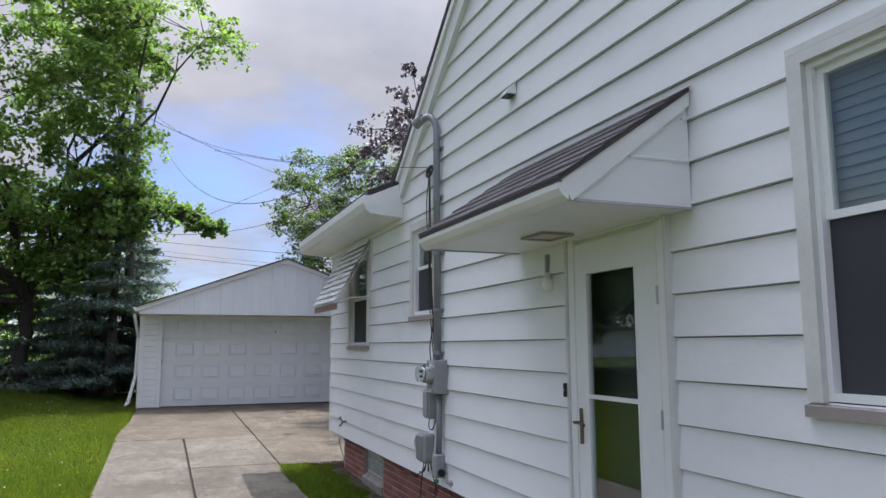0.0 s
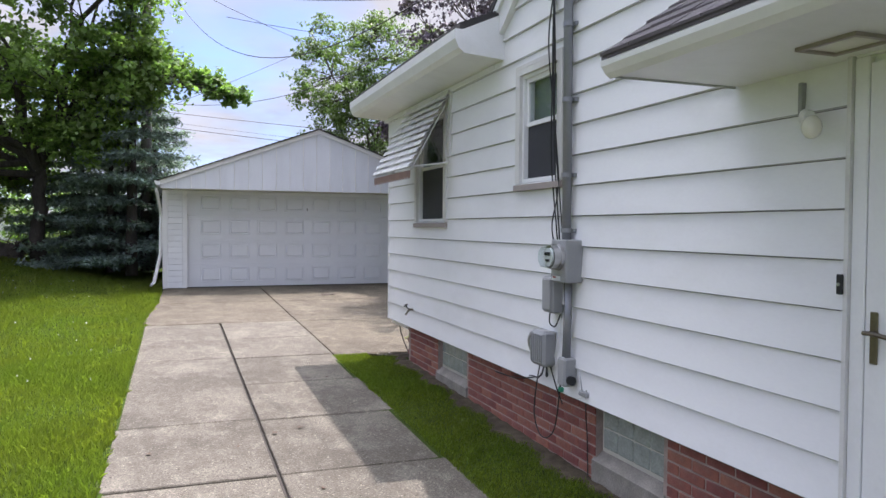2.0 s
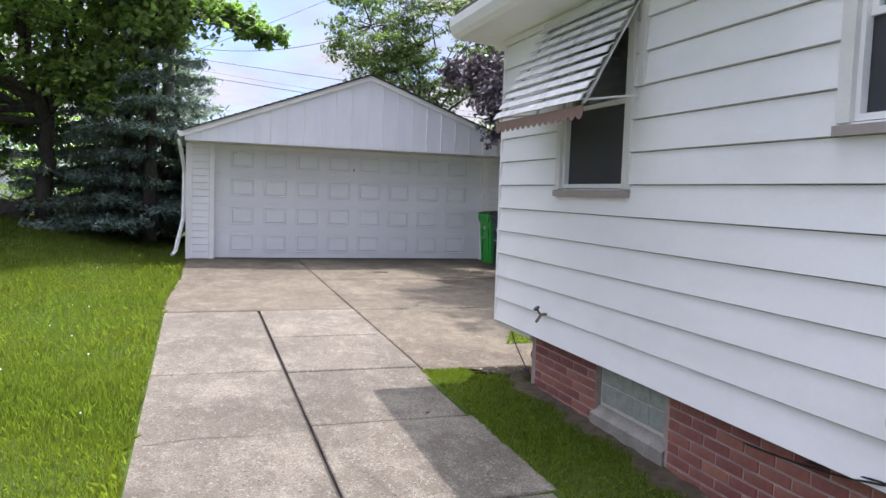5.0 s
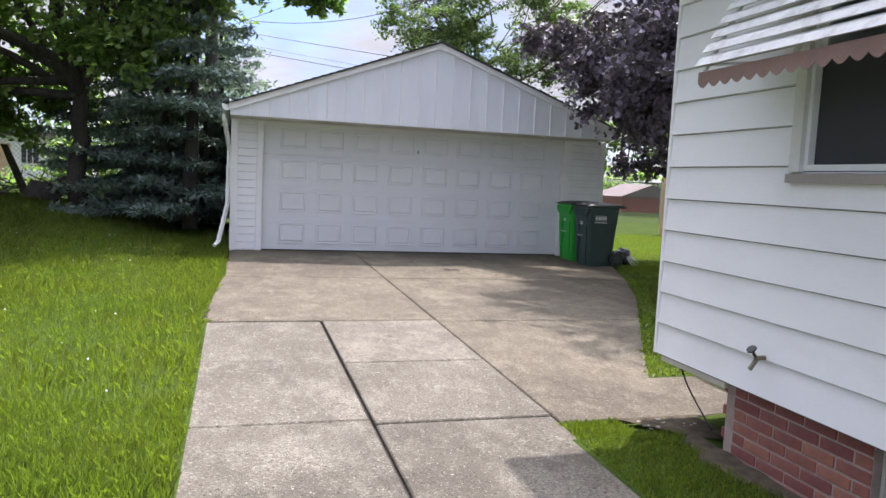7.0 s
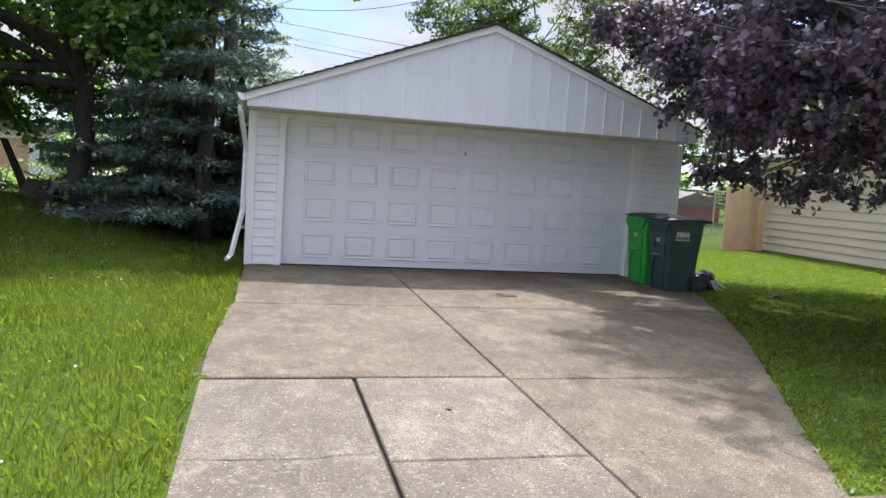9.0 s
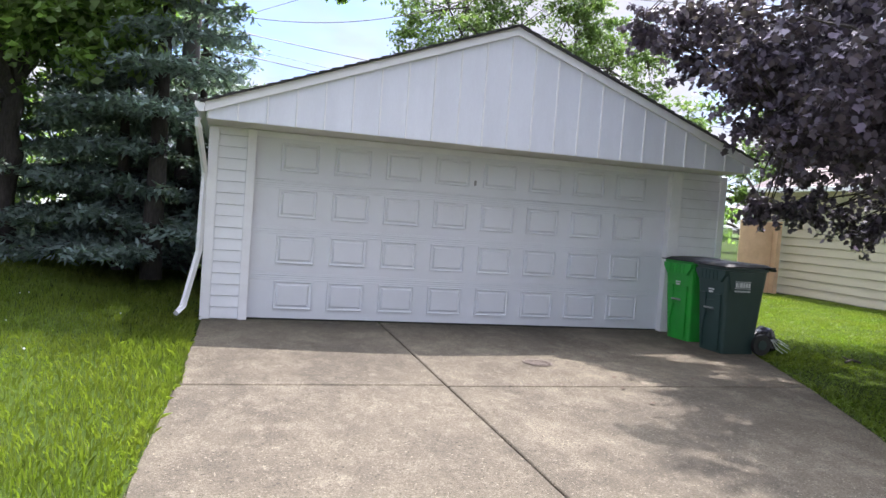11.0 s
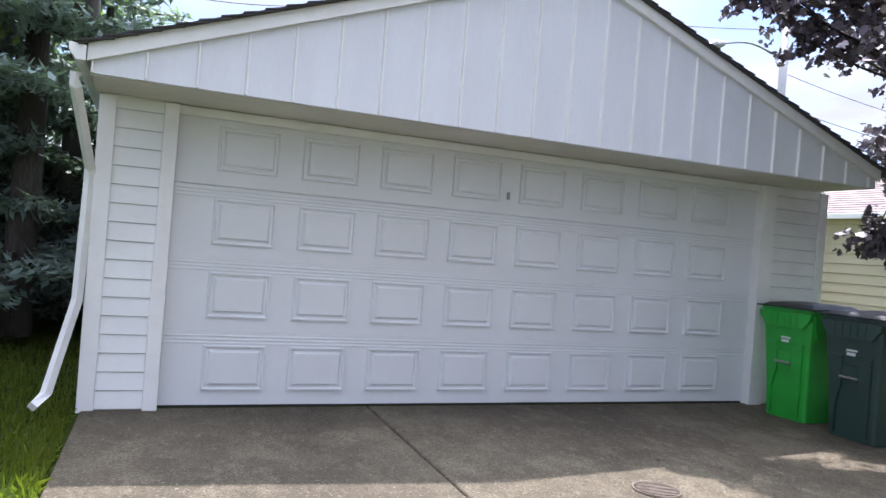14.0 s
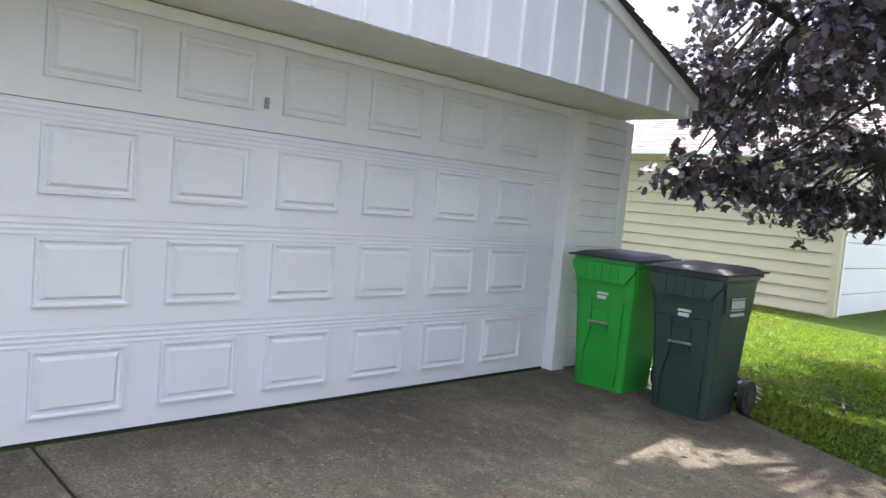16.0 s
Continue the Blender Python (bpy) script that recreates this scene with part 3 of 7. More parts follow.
def build_foundation():
    g = lambda y: gz(y) - 0.12
    bm = bmesh.new()
    for y0, y1 in ((-1.5, 5.93), (6.63, 8.87), (9.67, 10.68)):
        box(bm, 2.3945, 2.55, y0, y1, -0.35, SIDING_Z - 0.01)
    for y0, y1 in ((5.93, 6.63), (8.87, 9.67)):
        box(bm, 2.3945, 2.55, y0, y1, -0.35, 0.20)
    box(bm, 2.551, 10.9, 10.53, 10.68, -0.35, SIDING_Z - 0.01)
    box(bm, 2.551, 10.9, -1.5, -1.35, -0.35, SIDING_Z - 0.01)
    found = structure("foundation", bm, M["mortar"], "red brick foundation with pale mortar under white siding", "wall")
    bm = bmesh.new()
    box(bm, WALL_X + 0.02, 10.9, 10.68, WING_Y - 0.01, SIDING_Z - 0.05, SIDING_Z - 0.012)
    part("overhang_board", bm, M["soffit"], found)
    return found


foundation = build_foundation()


def glass_block_window(y0, y1):
    t = thing("basement_window", (2.42, (y0 + y1) / 2, 0.25), "frosted glass block basement window set in the brick foundation", "window", "basement windows", "structure")
    n, z0, z1 = 4, 0.285, 0.560
    cols = [y0 + 0.02 + (y1 - y0 - 0.04) * i / n for i in range(n + 1)]
    rows = [z0, z0 + 0.135, z1]
    bm = bmesh.new()
    box(bm, 2.445, 2.53, y0 + 0.002, y1 - 0.002, 0.255, SIDING_Z - 0.012)
    part("mortar_bed", bm, M["mortar_light"], t, "pale mortar bed")
    for a, b in zip(cols, cols[1:]):
        for c, d in zip(rows, rows[1:]):
            bm = bmesh.new()
            box(bm, 2.435, 2.50, a + 0.005, b - 0.005, c + 0.005, d - 0.005, 0.006)
            part("glass_block", bm, M["glassblock"], t)
    bm = bmesh.new()
    prism(bm, [(2.375, y0 - 0.02, -0.05), (2.375, y0 - 0.02, 0.205), (2.445, y0 - 0.02, 0.262), (2.445, y0 - 0.02, -0.05)], (0, y1 - y0 + 0.04, 0))
    part("concrete_sill", bm, M["concrete_old"], t, "rough sloping concrete sill")


glass_block_window(5.93, 6.63)
glass_block_window(8.87, 9.67)


def sash_window(name, o, label, rail_z, casing=0.07, depth=0.05, blinds=False, sill_drop=0.055, sky_sheet=False):
    y0, y1, z0, z1 = o
    t = thing(name, (WALL_X, (y0 + y1) / 2, z0), label, "window", kind="structure")
    fr = bmesh.new()
    for a in ((y0 - 0.025, y0 + 0.045, z0, z1), (y1 - 0.045, y1 + 0.025, z0, z1), (y0 + 0.045, y1 - 0.045, z1 - 0.045, z1)):
        box(fr, WALL_X - 0.032, WALL_X + 0.03, *a)
    box(fr, WALL_X - 0.032, WALL_X + 0.03, y0 - 0.025, y1 + 0.025, z1 + 0.001, z1 + 0.03)
    frame_ob = part("window_frame", fr, M["casing"], t, "cream grey outer casing")
    bm = bmesh.new()
    prism(bm, [(WALL_X - 0.045, y0 - 0.03, z0 - sill_drop), (WALL_X + 0.05, y0 - 0.03, z0 - sill_drop), (WALL_X + 0.05, y0 - 0.03, z0 + 0.004), (WALL_X - 0.045, y0 - 0.03, z0 - 0.012)], (0, y1 - y0 + 0.06, 0))
    part("window_sill", bm, M["sill"], t, "taupe painted sill")
    # inner reveal
    bm = bmesh.new()
    for a in ((y0 + 0.046, y0 + 0.07, z0 + 0.005, z1 - 0.046), (y1 - 0.07, y1 - 0.046, z0 + 0.005, z1 - 0.046), (y0 + 0.07, y1 - 0.07, z1 - 0.07, z1 - 0.046), (y0 + 0.07, y1 - 0.07, z0 + 0.005, z0 + 0.035)):
        box(bm, WALL_X - 0.005, WALL_X + 0.125, *a)
    part("reveal", bm, M["white"], t, "white window reveal")
    a0, a1 = y0 + 0.07, y1 - 0.07
    zb, zt = z0 + 0.035, z1 - 0.07
    for nm, c, d, x in (("lower_sash", zb, rail_z + 0.015, WALL_X + 0.045), ("upper_sash", rail_z - 0.015, zt, WALL_X + 0.02)):
        bm = bmesh.new()
        w = 0.032
        for s in ((a0, a0 + w, c, d), (a1 - w, a1, c, d), (a0 + w, a1 - w, c, c + w), (a0 + w, a1 - w, d - w, d)):
            box(bm, x, x + 0.03, *s)
        sash = part(nm, bm, M["white"], t, "white double hung sash")
        bm = bmesh.new()
        box(bm, x + 0.012, x + 0.016, a0 + w - 0.004, a1 - w + 0.004, c + w - 0.004, d - w + 0.004)
        part("pane", bm, M["glass"], sash)
    bm = bmesh.new()
    box(bm, WALL_X + 0.034, WALL_X + 0.037, a0 + 0.001, a1 - 0.001, zb, rail_z - 0.016)
    part("insect_screen", bm, M["screen"], t, "dark insect screen")
    # added grey sheet lightens the upper pane in place of its sky reflection
    if sky_sheet:
        bm = bmesh.new()
        box(bm, WALL_X + 0.085, WALL_X + 0.089, a0 + 0.001, a1 - 0.001, rail_z - 0.02, zt - 0.005)
        part("sky_reflection_sheet", bm, M["blind"], t, "added grey sheet standing in for sky reflected in the upper pane")
    bm = bmesh.new()
    if blinds:
        z = rail_z + 0.01
        while z < zt - 0.02:
            prism(bm, [(WALL_X + 0.080, a0, z), (WALL_X + 0.092, a0, z + 0.050), (WALL_X + 0.094, a0, z + 0.049), (WALL_X + 0.082, a0, z - 0.002)], (0, a1 - a0, 0))
            z += 0.044
        part("blind", bm, M["blind"], t, "grey white slatted blind")
    else:
        bm.free()
    return t


sash_window("window_1", WIN1, "white double hung window with closed slatted blinds", 2.235, blinds=True)
sash_window("window_2", WIN2, "small white double hung window in a taupe casing", 2.50, sky_sheet=True)
sash_window("window_3", WIN3, "white double hung window under a slatted aluminium awning", 2.34)


def build_awning():
    t = thing("window_awning", (2.2, 9.9, 2.6), "weathered white slatted aluminium awning with a faded brown scalloped valance", "awning")
    ya, yb = 9.19, 10.52
    top, bot = Vector((2.335, 0, 3.02)), Vector((1.93, 0, 2.27))
    n = 10
    down = (bot - top) / n
    nrm = Vector((-down.z, 0, down.x)).normalized()
    if nrm.x > 0:
        nrm = -nrm
    for i in range(n):
        p = top + down * i
        bm = bmesh.new()
        a, b = p + nrm * 0.004, p + down * 1.05 + nrm * 0.034
        pts = [a, a.lerp(b, 0.5) + nrm * 0.012, b, b - nrm * 0.012 - down * 0.06, b - nrm * 0.015 - down * 0.1, a.lerp(b, 0.5) + nrm * 0.007, a - nrm * 0.003]
        prism(bm, [(q.x, ya, q.z) for q in pts], (0, yb - ya, 0))
        part("slat", bm, M["awning_white"], t)
    for y in (ya + 0.03, (ya + yb) / 2, yb - 0.03):
        bm = bmesh.new()
        box(bm, -0.0, (bot - top).length, -0.014, 0.014, -0.02, -0.008)
        d = (bot - top).normalized()
        m = Matrix((( d.x, 0, nrm.x, top.x), (0, 1, 0, y), (d.z, 0, nrm.z, top.z), (0, 0, 0, 1)))
        bmesh.ops.transform(bm, matrix=m, verts=bm.verts)
        part("support_rib", bm, M["awning_white"], t, "white rib strip")
    # valance with scallops
    def scallop(p0, p1, count, name):
        bm = bmesh.new()
        p0, p1 = Vector(p0), Vector(p1)
        upper, lower = [], []
        steps = count * 6
        for k in range(steps + 1):
            f = k / steps
            q = p0.lerp(p1, f)
            upper.append(q)
            lower.append(q - Vector((0, 0, 0.055 + 0.028 * abs(math.sin(math.pi * f * count)))))
        d = (p1 - p0).normalized()
        off = d.cross(Vector((0, 0, 1))) * 0.003
        a = [bm.verts.new(v) for v in upper]
        b = [bm.verts.new(v) for v in lower]
        c = [bm.verts.new(v + off) for v in upper]
        e = [bm.verts.new(v + off) for v in lower]
        for k in range(steps):
            bm.faces.new((a[k], a[k + 1], b[k + 1], b[k]))
            bm.faces.new((c[k], e[k], e[k + 1], c[k + 1]))
            bm.faces.new((b[k], b[k + 1], e[k + 1], e[k]))
        part(name, bm, M["awning_brown"], t, "faded brown scalloped valance")
    scallop((1.925, ya, 2.255), (1.925, yb, 2.255), 15, "valance")
    for y in (9.22, 10.49):
        bm = bmesh.new()
        tube(bm, [(2.33, y, 2.345), (1.94, y, 2.29)], 0.008, 6)
        part("stay_arm", bm, M["casing"], t, "thin painted stay arm")
    bm = bmesh.new()
    box(bm, 2.30, 2.345, ya - 0.01, yb + 0.01, 3.0, 3.04)
    box(bm, 2.315, 2.345, ya - 0.025, ya + 0.035, 2.40, 3.0)
    part("head_rail", bm, M["casing"], t, "dull grey head rail")


build_awning()


def build_storm_door():
    y0, y1, z0, z1 = DOOR
    t = thing("door_1", (WALL_X, (y0 + y1) / 2, z0), "closed white storm door with two dark glass panes and a brass handle", "door", kind="structure")
    bm = bmesh.new()
    for a in ((y0 - 0.075, y0 - 0.002, z0, z1 + 0.03), (y1 + 0.002, y1 + 0.065, z0, z1 + 0.03), (y0 - 0.075, y1 + 0.065, z1 + 0.031, z1 + 0.10)):
        box(bm, WALL_X - 0.035, WALL_X + 0.02, *a, 0.004)
    part("door_frame", bm, M["white"], t, "white painted door frame")
    bm = bmesh.new()
    for a in ((y0 - 0.095, y0 - 0.076, z0, z1 + 0.10), (y1 + 0.066, y1 + 0.085, z0, z1 + 0.10)):
        box(bm, WALL_X - 0.05, WALL_X + 0.0, *a)
    part("edge_strip", bm, M["casing"], t, "grey edge strip")
    g0, g1, gzb, gzm, gzt = 4.037, 4.492, 0.784, 1.472, 2.162
    leaf = bmesh.new()
    x0, x1 = WALL_X - 0.03, WALL_X + 0.005
    box(leaf, x0, x1, y0 + 0.003, g0 - 0.012, z0, z1)
    box(leaf, x0, x1, g1 + 0.012, y1 - 0.003, z0, z1)
    box(leaf, x0, x1, g0 - 0.012, g1 + 0.012, gzt + 0.012, z1)
    box(leaf, x0, x1, g0 - 0.012, g1 + 0.012, z0, gzb - 0.012)
    slab = part("door_leaf", leaf, M["white"], t, "white enamel door leaf")
    bm = bmesh.new()
    box(bm, x0 - 0.006, x0, g0 - 0.0, g1, gzm - 0.012, gzm + 0.012)
    for a in ((g0 - 0.012, g0, gzb - 0.012, gzt + 0.012), (g1, g1 + 0.012, gzb - 0.012, gzt + 0.012), (g0, g1, gzt, gzt + 0.012), (g0, g1, gzb - 0.012, gzb)):
        box(bm, x0 - 0.006, x1 - 0.01, *a)
    part("glazing_bead", bm, M["white"], slab)
    bm = bmesh.new()
    box(bm, x0 - 0.006, x0, g0 - 0.02, g1 + 0.02, 0.33, 0.66, 0.003)
    box(bm, x0 - 0.012, x0 - 0.006, g0 + 0.02, g1 - 0.02, 0.37, 0.62, 0.003)
    part("kick_panel", bm, M["white"], slab)
    for c, d in ((gzb, gzm - 0.012), (gzm + 0.012, gzt)):
        bm = bmesh.new()
        box(bm, x0 + 0.010, x0 + 0.014, g0, g1, c, d)
        part("pane", bm, M["glass"], slab)
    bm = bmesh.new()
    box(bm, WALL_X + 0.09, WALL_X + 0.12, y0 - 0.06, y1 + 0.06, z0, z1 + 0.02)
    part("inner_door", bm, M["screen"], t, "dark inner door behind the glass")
    bm = bmesh.new()
    box(bm, x0 - 0.008, x0, 4.565, 4.600, 1.20, 1.40, 0.004)
    h = part("door_handle", bm, M["brass"], slab, "brass door handle plate")
    bm = bmesh.new()
    tube(bm, [(x0 - 0.005, 4.583, 1.32), (x0 - 0.045, 4.583, 1.32)], 0.009, 8)
    tube(bm, curve_pts([(x0 - 0.045, 4.595, 1.32), (x0 - 0.048, 4.55, 1.322), (x0 - 0.046, 4.49, 1.314)], 4), 0.009, 8)
    part("lever", bm, M["brass"], h)
    for z in (2.0, 1.40, 0.75):
        bm = bmesh.new()
        cyl(bm, (x0 - 0.008, y0 - 0.004, z - 0.045), (0, 0, 1), 0.007, 0.09, 8)
        part("hinge", bm, M["chrome"], t)
    bm = bmesh.new()
    box(bm, WALL_X - 0.045, WALL_X + 0.02, y0 - 0.03, y1 + 0.03, z0 - 0.05, z0 - 0.003, 0.004)
    part("threshold", bm, M["casing"], t, "grey threshold")
    b = thing("doorbell", (WALL_X - 0.05, 4.72, 1.45), "small black doorbell button beside the storm door", "doorbell")
    bm = bmesh.new()
    box(bm, WALL_X - 0.065, WALL_X - 0.050, 4.705, 4.730, 1.455, 1.535, 0.003)
    part("casing", bm, M["black"], b)
    bm = bmesh.new()
    cyl(bm, (WALL_X - 0.064, 4.7175, 1.495), (-1, 0, 0), 0.007, 0.004, 12)
    part("button", bm, M["chrome"], b)


build_storm_door()


def build_canopy():
    t = thing("door_canopy", (2.0, 4.5, 2.4), "white door canopy with a brown shingled roof above the side door", "canopy", kind="structure")
    ya, yb, xf = 3.61, 5.33, 1.66
    zs, zf, zw = 2.405, 2.46, 2.965
    slope = (zw - 0.005 - (zf + 0.012)) / (WALL_X + 0.025 - xf)

    def top_line(x):
        return zf + 0.012 + (x - xf + 0.05) * slope
    bm = bmesh.new()
    prism(bm, [(xf, ya, zs - 0.02), (WALL_X, ya, zs - 0.02), (WALL_X, ya, zs), (xf, ya, zs)], (0, yb - ya, 0))
    part("soffit_panel", bm, M["white"], t, "white canopy ceiling")
    for y, d in ((ya, -0.02), (yb, 0.02)):
        bm = bmesh.new()
        prism(bm, [(xf, y, zs - 0.02), (WALL_X - 0.02, y, zs - 0.02), (WALL_X - 0.02, y, zw - 0.05), (xf, y, zf)], (0, d, 0))
        cheek = part("cheek_panel", bm, M["siding"], t, "white clapboard canopy cheek")
        bm = bmesh.new()
        y2 = y + d
        # strip in the painted shade-line colour along the cheek's lower edge
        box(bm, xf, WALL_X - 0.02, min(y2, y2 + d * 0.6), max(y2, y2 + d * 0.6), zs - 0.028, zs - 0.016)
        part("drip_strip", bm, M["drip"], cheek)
        for zc in (2.605, 2.81):
            xs = xf - 0.05 + (zc + 0.06 - zf - 0.012) / slope
            if xs < WALL_X - 0.1:
                bm = bmesh.new()
                prism(bm, [(xs + 0.10, y2, zc), (WALL_X - 0.024, y2, zc), (WALL_X - 0.024, y2 + d * 0.35, zc - 0.004), (xs + 0.10, y2 + d * 0.35, zc - 0.004)], (0, 0, 0.010))
                part("course_edge", bm, M["siding"], cheek)
        bm = bmesh.new()
        o = 0.065
        prism(bm, [(xf - 0.03, y2, top_line(xf - 0.03) - 0.021), (WALL_X - 0.02, y2, top_line(WALL_X - 0.02) - 0.021), (WALL_X - 0.02, y2, top_line(WALL_X - 0.02) - 0.021 - o), (xf + 0.02, y2, zf - 0.085)], (0, d, 0))
        part("barge_board", bm, M["white"], cheek)
    bm = bmesh.new()
    prism(bm, [(xf - 0.002, ya - 0.05, zs - 0.03), (xf - 0.03, ya - 0.05, zs - 0.01), (xf - 0.052, ya - 0.05, zf - 0.035), (xf - 0.055, ya - 0.05, zf - 0.012), (xf - 0.002, ya - 0.05, zf - 0.006)], (0, yb - ya + 0.10, 0))
    part("gutter_board", bm, M["white"], t, "white curved gutter board")
    bm = bmesh.new()
    prism(bm, [(xf - 0.05, ya - 0.05, top_line(xf - 0.05) - 0.019), (WALL_X - 0.025, ya - 0.05, top_line(WALL_X - 0.025) - 0.019), (WALL_X - 0.025, ya - 0.05, top_line(WALL_X - 0.025)), (xf - 0.05, ya - 0.05, top_line(xf - 0.05))], (0, yb - ya + 0.10, 0))
    deck = part("roof_deck", bm, M["shingle"], t)
    rows, s = 6, (zw - zf) / (WALL_X - xf)
    rnd = random.Random(4)
    run = WALL_X - xf + 0.03
    for r in range(rows):
        xa = xf - 0.055 + run * r / rows
        xb = xa + run / rows * 1.1
        y = ya - 0.055 - rnd.random() * 0.1
        while y < yb + 0.05:
            w = 0.16 + rnd.random() * 0.12
            p, q = max(y, ya - 0.055), min(y + w - 0.006, yb + 0.055)
            y += w
            if q - p < 0.03:
                continue
            bm = bmesh.new()
            za, zb = top_line(xa) + 0.006, top_line(min(xb, WALL_X - 0.02)) + 0.006
            h = 0.007 + rnd.random() * 0.007
            xbb = min(xb, WALL_X - 0.02)
            prism(bm, [(xa, p, za + h), (xbb, p, zb), (xbb, p, zb - 0.004), (xa, p, za - 0.004)], (0, q - p, 0))
            part("shingle", bm, M["shingle"], deck)
    # flush frame in the canopy ceiling
    lt = thing("ceiling_light", (2.0, 4.55, zs - 0.02), "flat square light fitting in the canopy ceiling", "light fitting")
    bm = bmesh.new()
    for a in ((2.00, 2.02, 4.42, 4.68), (2.18, 2.20, 4.42, 4.68), (2.02, 2.18, 4.42, 4.44), (2.02, 2.18, 4.66, 4.68)):
        box(bm, a[0], a[1], a[2], a[3], zs - 0.035, zs - 0.0205)
    part("frame", bm, M["sill"], lt)
    bm = bmesh.new()
    box(bm, 2.021, 2.179, 4.441, 4.659, zs - 0.026, zs - 0.0205)
    part("diffuser", bm, M["lamp_glass"], lt)
    # wall lamp
    wl_ = thing("wall_lamp", (WALL_X, 4.93, 2.1), "small white wall lamp on an upright bracket beside the door", "wall lamp")
    bm = bmesh.new()
    box(bm, WALL_X - 0.042, WALL_X - 0.012, 4.94, 4.962, 2.20, 2.33, 0.004)
    part("bracket", bm, M["grey_metal"], wl_)
    bm = bmesh.new()
    tube(bm, curve_pts([(WALL_X - 0.02, 4.95, 2.18), (WALL_X - 0.06, 4.90, 2.19), (WALL_X - 0.10, 4.84, 2.17)], 4), 0.022, 10)
    part("arm", bm, M["white"], wl_)
    bm = bmesh.new()
    bmesh.ops.create_uvsphere(bm, u_segments=14, v_segments=10, radius=0.04)
    bmesh.ops.transform(bm, matrix=Matrix.Translation((WALL_X - 0.10, 4.83, 2.125)) @ Matrix.Diagonal((1, 1, 1.2, 1)), verts=bm.verts)
    part("bulb", bm, M["lamp_glass"], wl_, smooth=True)
    v = thing("wall_vent", (WALL_X, 5.50, 3.55), "small white vent hood with a dark opening on the siding", "vent")
    bm = bmesh.new()
    prism(bm, [(WALL_X - 0.015, 5.37, 3.62), (WALL_X - 0.015, 5.37, 3.535), (WALL_X - 0.085, 5.37, 3.535), (WALL_X - 0.085, 5.37, 3.552)], (0, 0.12, 0))
    part("hood", bm, M["white"], v)
    bm = bmesh.new()
    box(bm, WALL_X - 0.080, WALL_X - 0.02, 5.378, 5.482, 3.527, 3.534)
    part("opening", bm, M["black"], v)


build_canopy()


def build_service():
    m = thing("service_mast", (2.3, 6.98, 2.0), "grey service conduit with a bent weather head fixed to the siding", "conduit")
    bm = bmesh.new()
    tube(bm, [(2.29, 6.96, 1.62), (2.29, 6.97, 3.62)] + curve_pts([(2.29, 6.97, 3.68), (2.28, 6.99, 3.77), (2.24, 7.05, 3.83), (2.19, 7.13, 3.80)], 4), 0.031, 12)
    part("conduit", bm, M["pipe"], m, smooth=True)
    bm = bmesh.new()
    cyl(bm, (2.20, 7.10, 3.83), (-0.35, 0.55, -0.4), 0.042, 0.10, 12, 0.05)
    part("weather_head", bm, M["pipe"], m)
    for z in (1.68, 2.05, 2.55, 3.05, 3.5):
        bm = bmesh.new()
        cyl(bm, (2.29, 6.965, z), (0, 0, 1), 0.037, 0.03, 12)
        box(bm, 2.315, 2.345, 6.91, 7.02, z + 0.002, z + 0.028)
        part("strap", bm, M["pipe"], m)
    bx = thing("electric_meter", (2.28, 6.93, 1.35), "grey metal meter box with a round glass electricity meter", "electricity meter")
    bm = bmesh.new()
    box(bm, 2.215, 2.343, 6.83, 7.035, 1.35, 1.635, 0.008)
    body = part("meter_box", bm, M["grey_metal"], bx)
    bm = bmesh.new()
    cyl(bm, (2.216, 6.93, 1.52), (-1, 0, 0), 0.088, 0.025, 28)
    cyl(bm, (2.191, 6.93, 1.52), (-1, 0, 0), 0.080, 0.045, 28, 0.078)
    part("meter_ring", bm, M["chrome"], body, "dull metal meter ring")
    bm = bmesh.new()
    cyl(bm, (2.146, 6.93, 1.52), (-1, 0, 0), 0.074, 0.05, 28, 0.066)
    part("meter_cover", bm, M["glass"], body, "clear glass meter cover")
    bm = bmesh.new()
    cyl(bm, (2.1465, 6.93, 1.52), (-1, 0, 0), 0.06, 0.012, 28)
    part("meter_face", bm, M["casing"], body)
    bm = bmesh.new()
    box(bm, 2.128, 2.134, 6.895, 6.965, 1.53, 1.552)
    box(bm, 2.128, 2.134, 6.905, 6.955, 1.49, 1.506)
    part("meter_display", bm, M["black"], body)
    bm = bmesh.new()
    box(bm, 2.205, 2.2145, 6.90, 7.0, 1.362, 1.392)
    part("warning_label", bm, M["label"], body)
    bm = bmesh.new()
    box(bm, 2.2035, 2.2048, 6.945, 6.985, 1.379, 1.389)
    part("warning_bar", bm, M["red"], body, "red warning bar")
    lo = thing("ground_conduit", (2.3, 6.95, 0.8), "grey conduit running down from the meter to a small junction box", "conduit")
    bm = bmesh.new()
    tube(bm, [(2.295, 6.93, 1.35), (2.295, 6.945, 0.84)], 0.025, 12)
    part("conduit", bm, M["pipe"], lo, smooth=True)
    bm = bmesh.new()
    box(bm, 2.245, 2.343, 6.89, 6.99, 0.655, 0.845, 0.012)
    part("junction_box", bm, M["grey_metal"], lo)
    bm = bmesh.new()
    cyl(bm, (2.29, 6.89, 0.70), (0, -1, 0), 0.03, 0.03, 14)
    part("plug", bm, M["black"], lo)
    bm = bmesh.new()
    box(bm, 2.31, 2.345, 6.72, 6.82, 0.615, 0.65, 0.006)
    tube(bm, curve_pts([(2.32, 6.82, 0.76), (2.30, 6.77, 0.72), (2.31, 6.77, 0.65)], 4), 0.004, 5)
    part("clamp", bm, M["grey_metal"], lo)
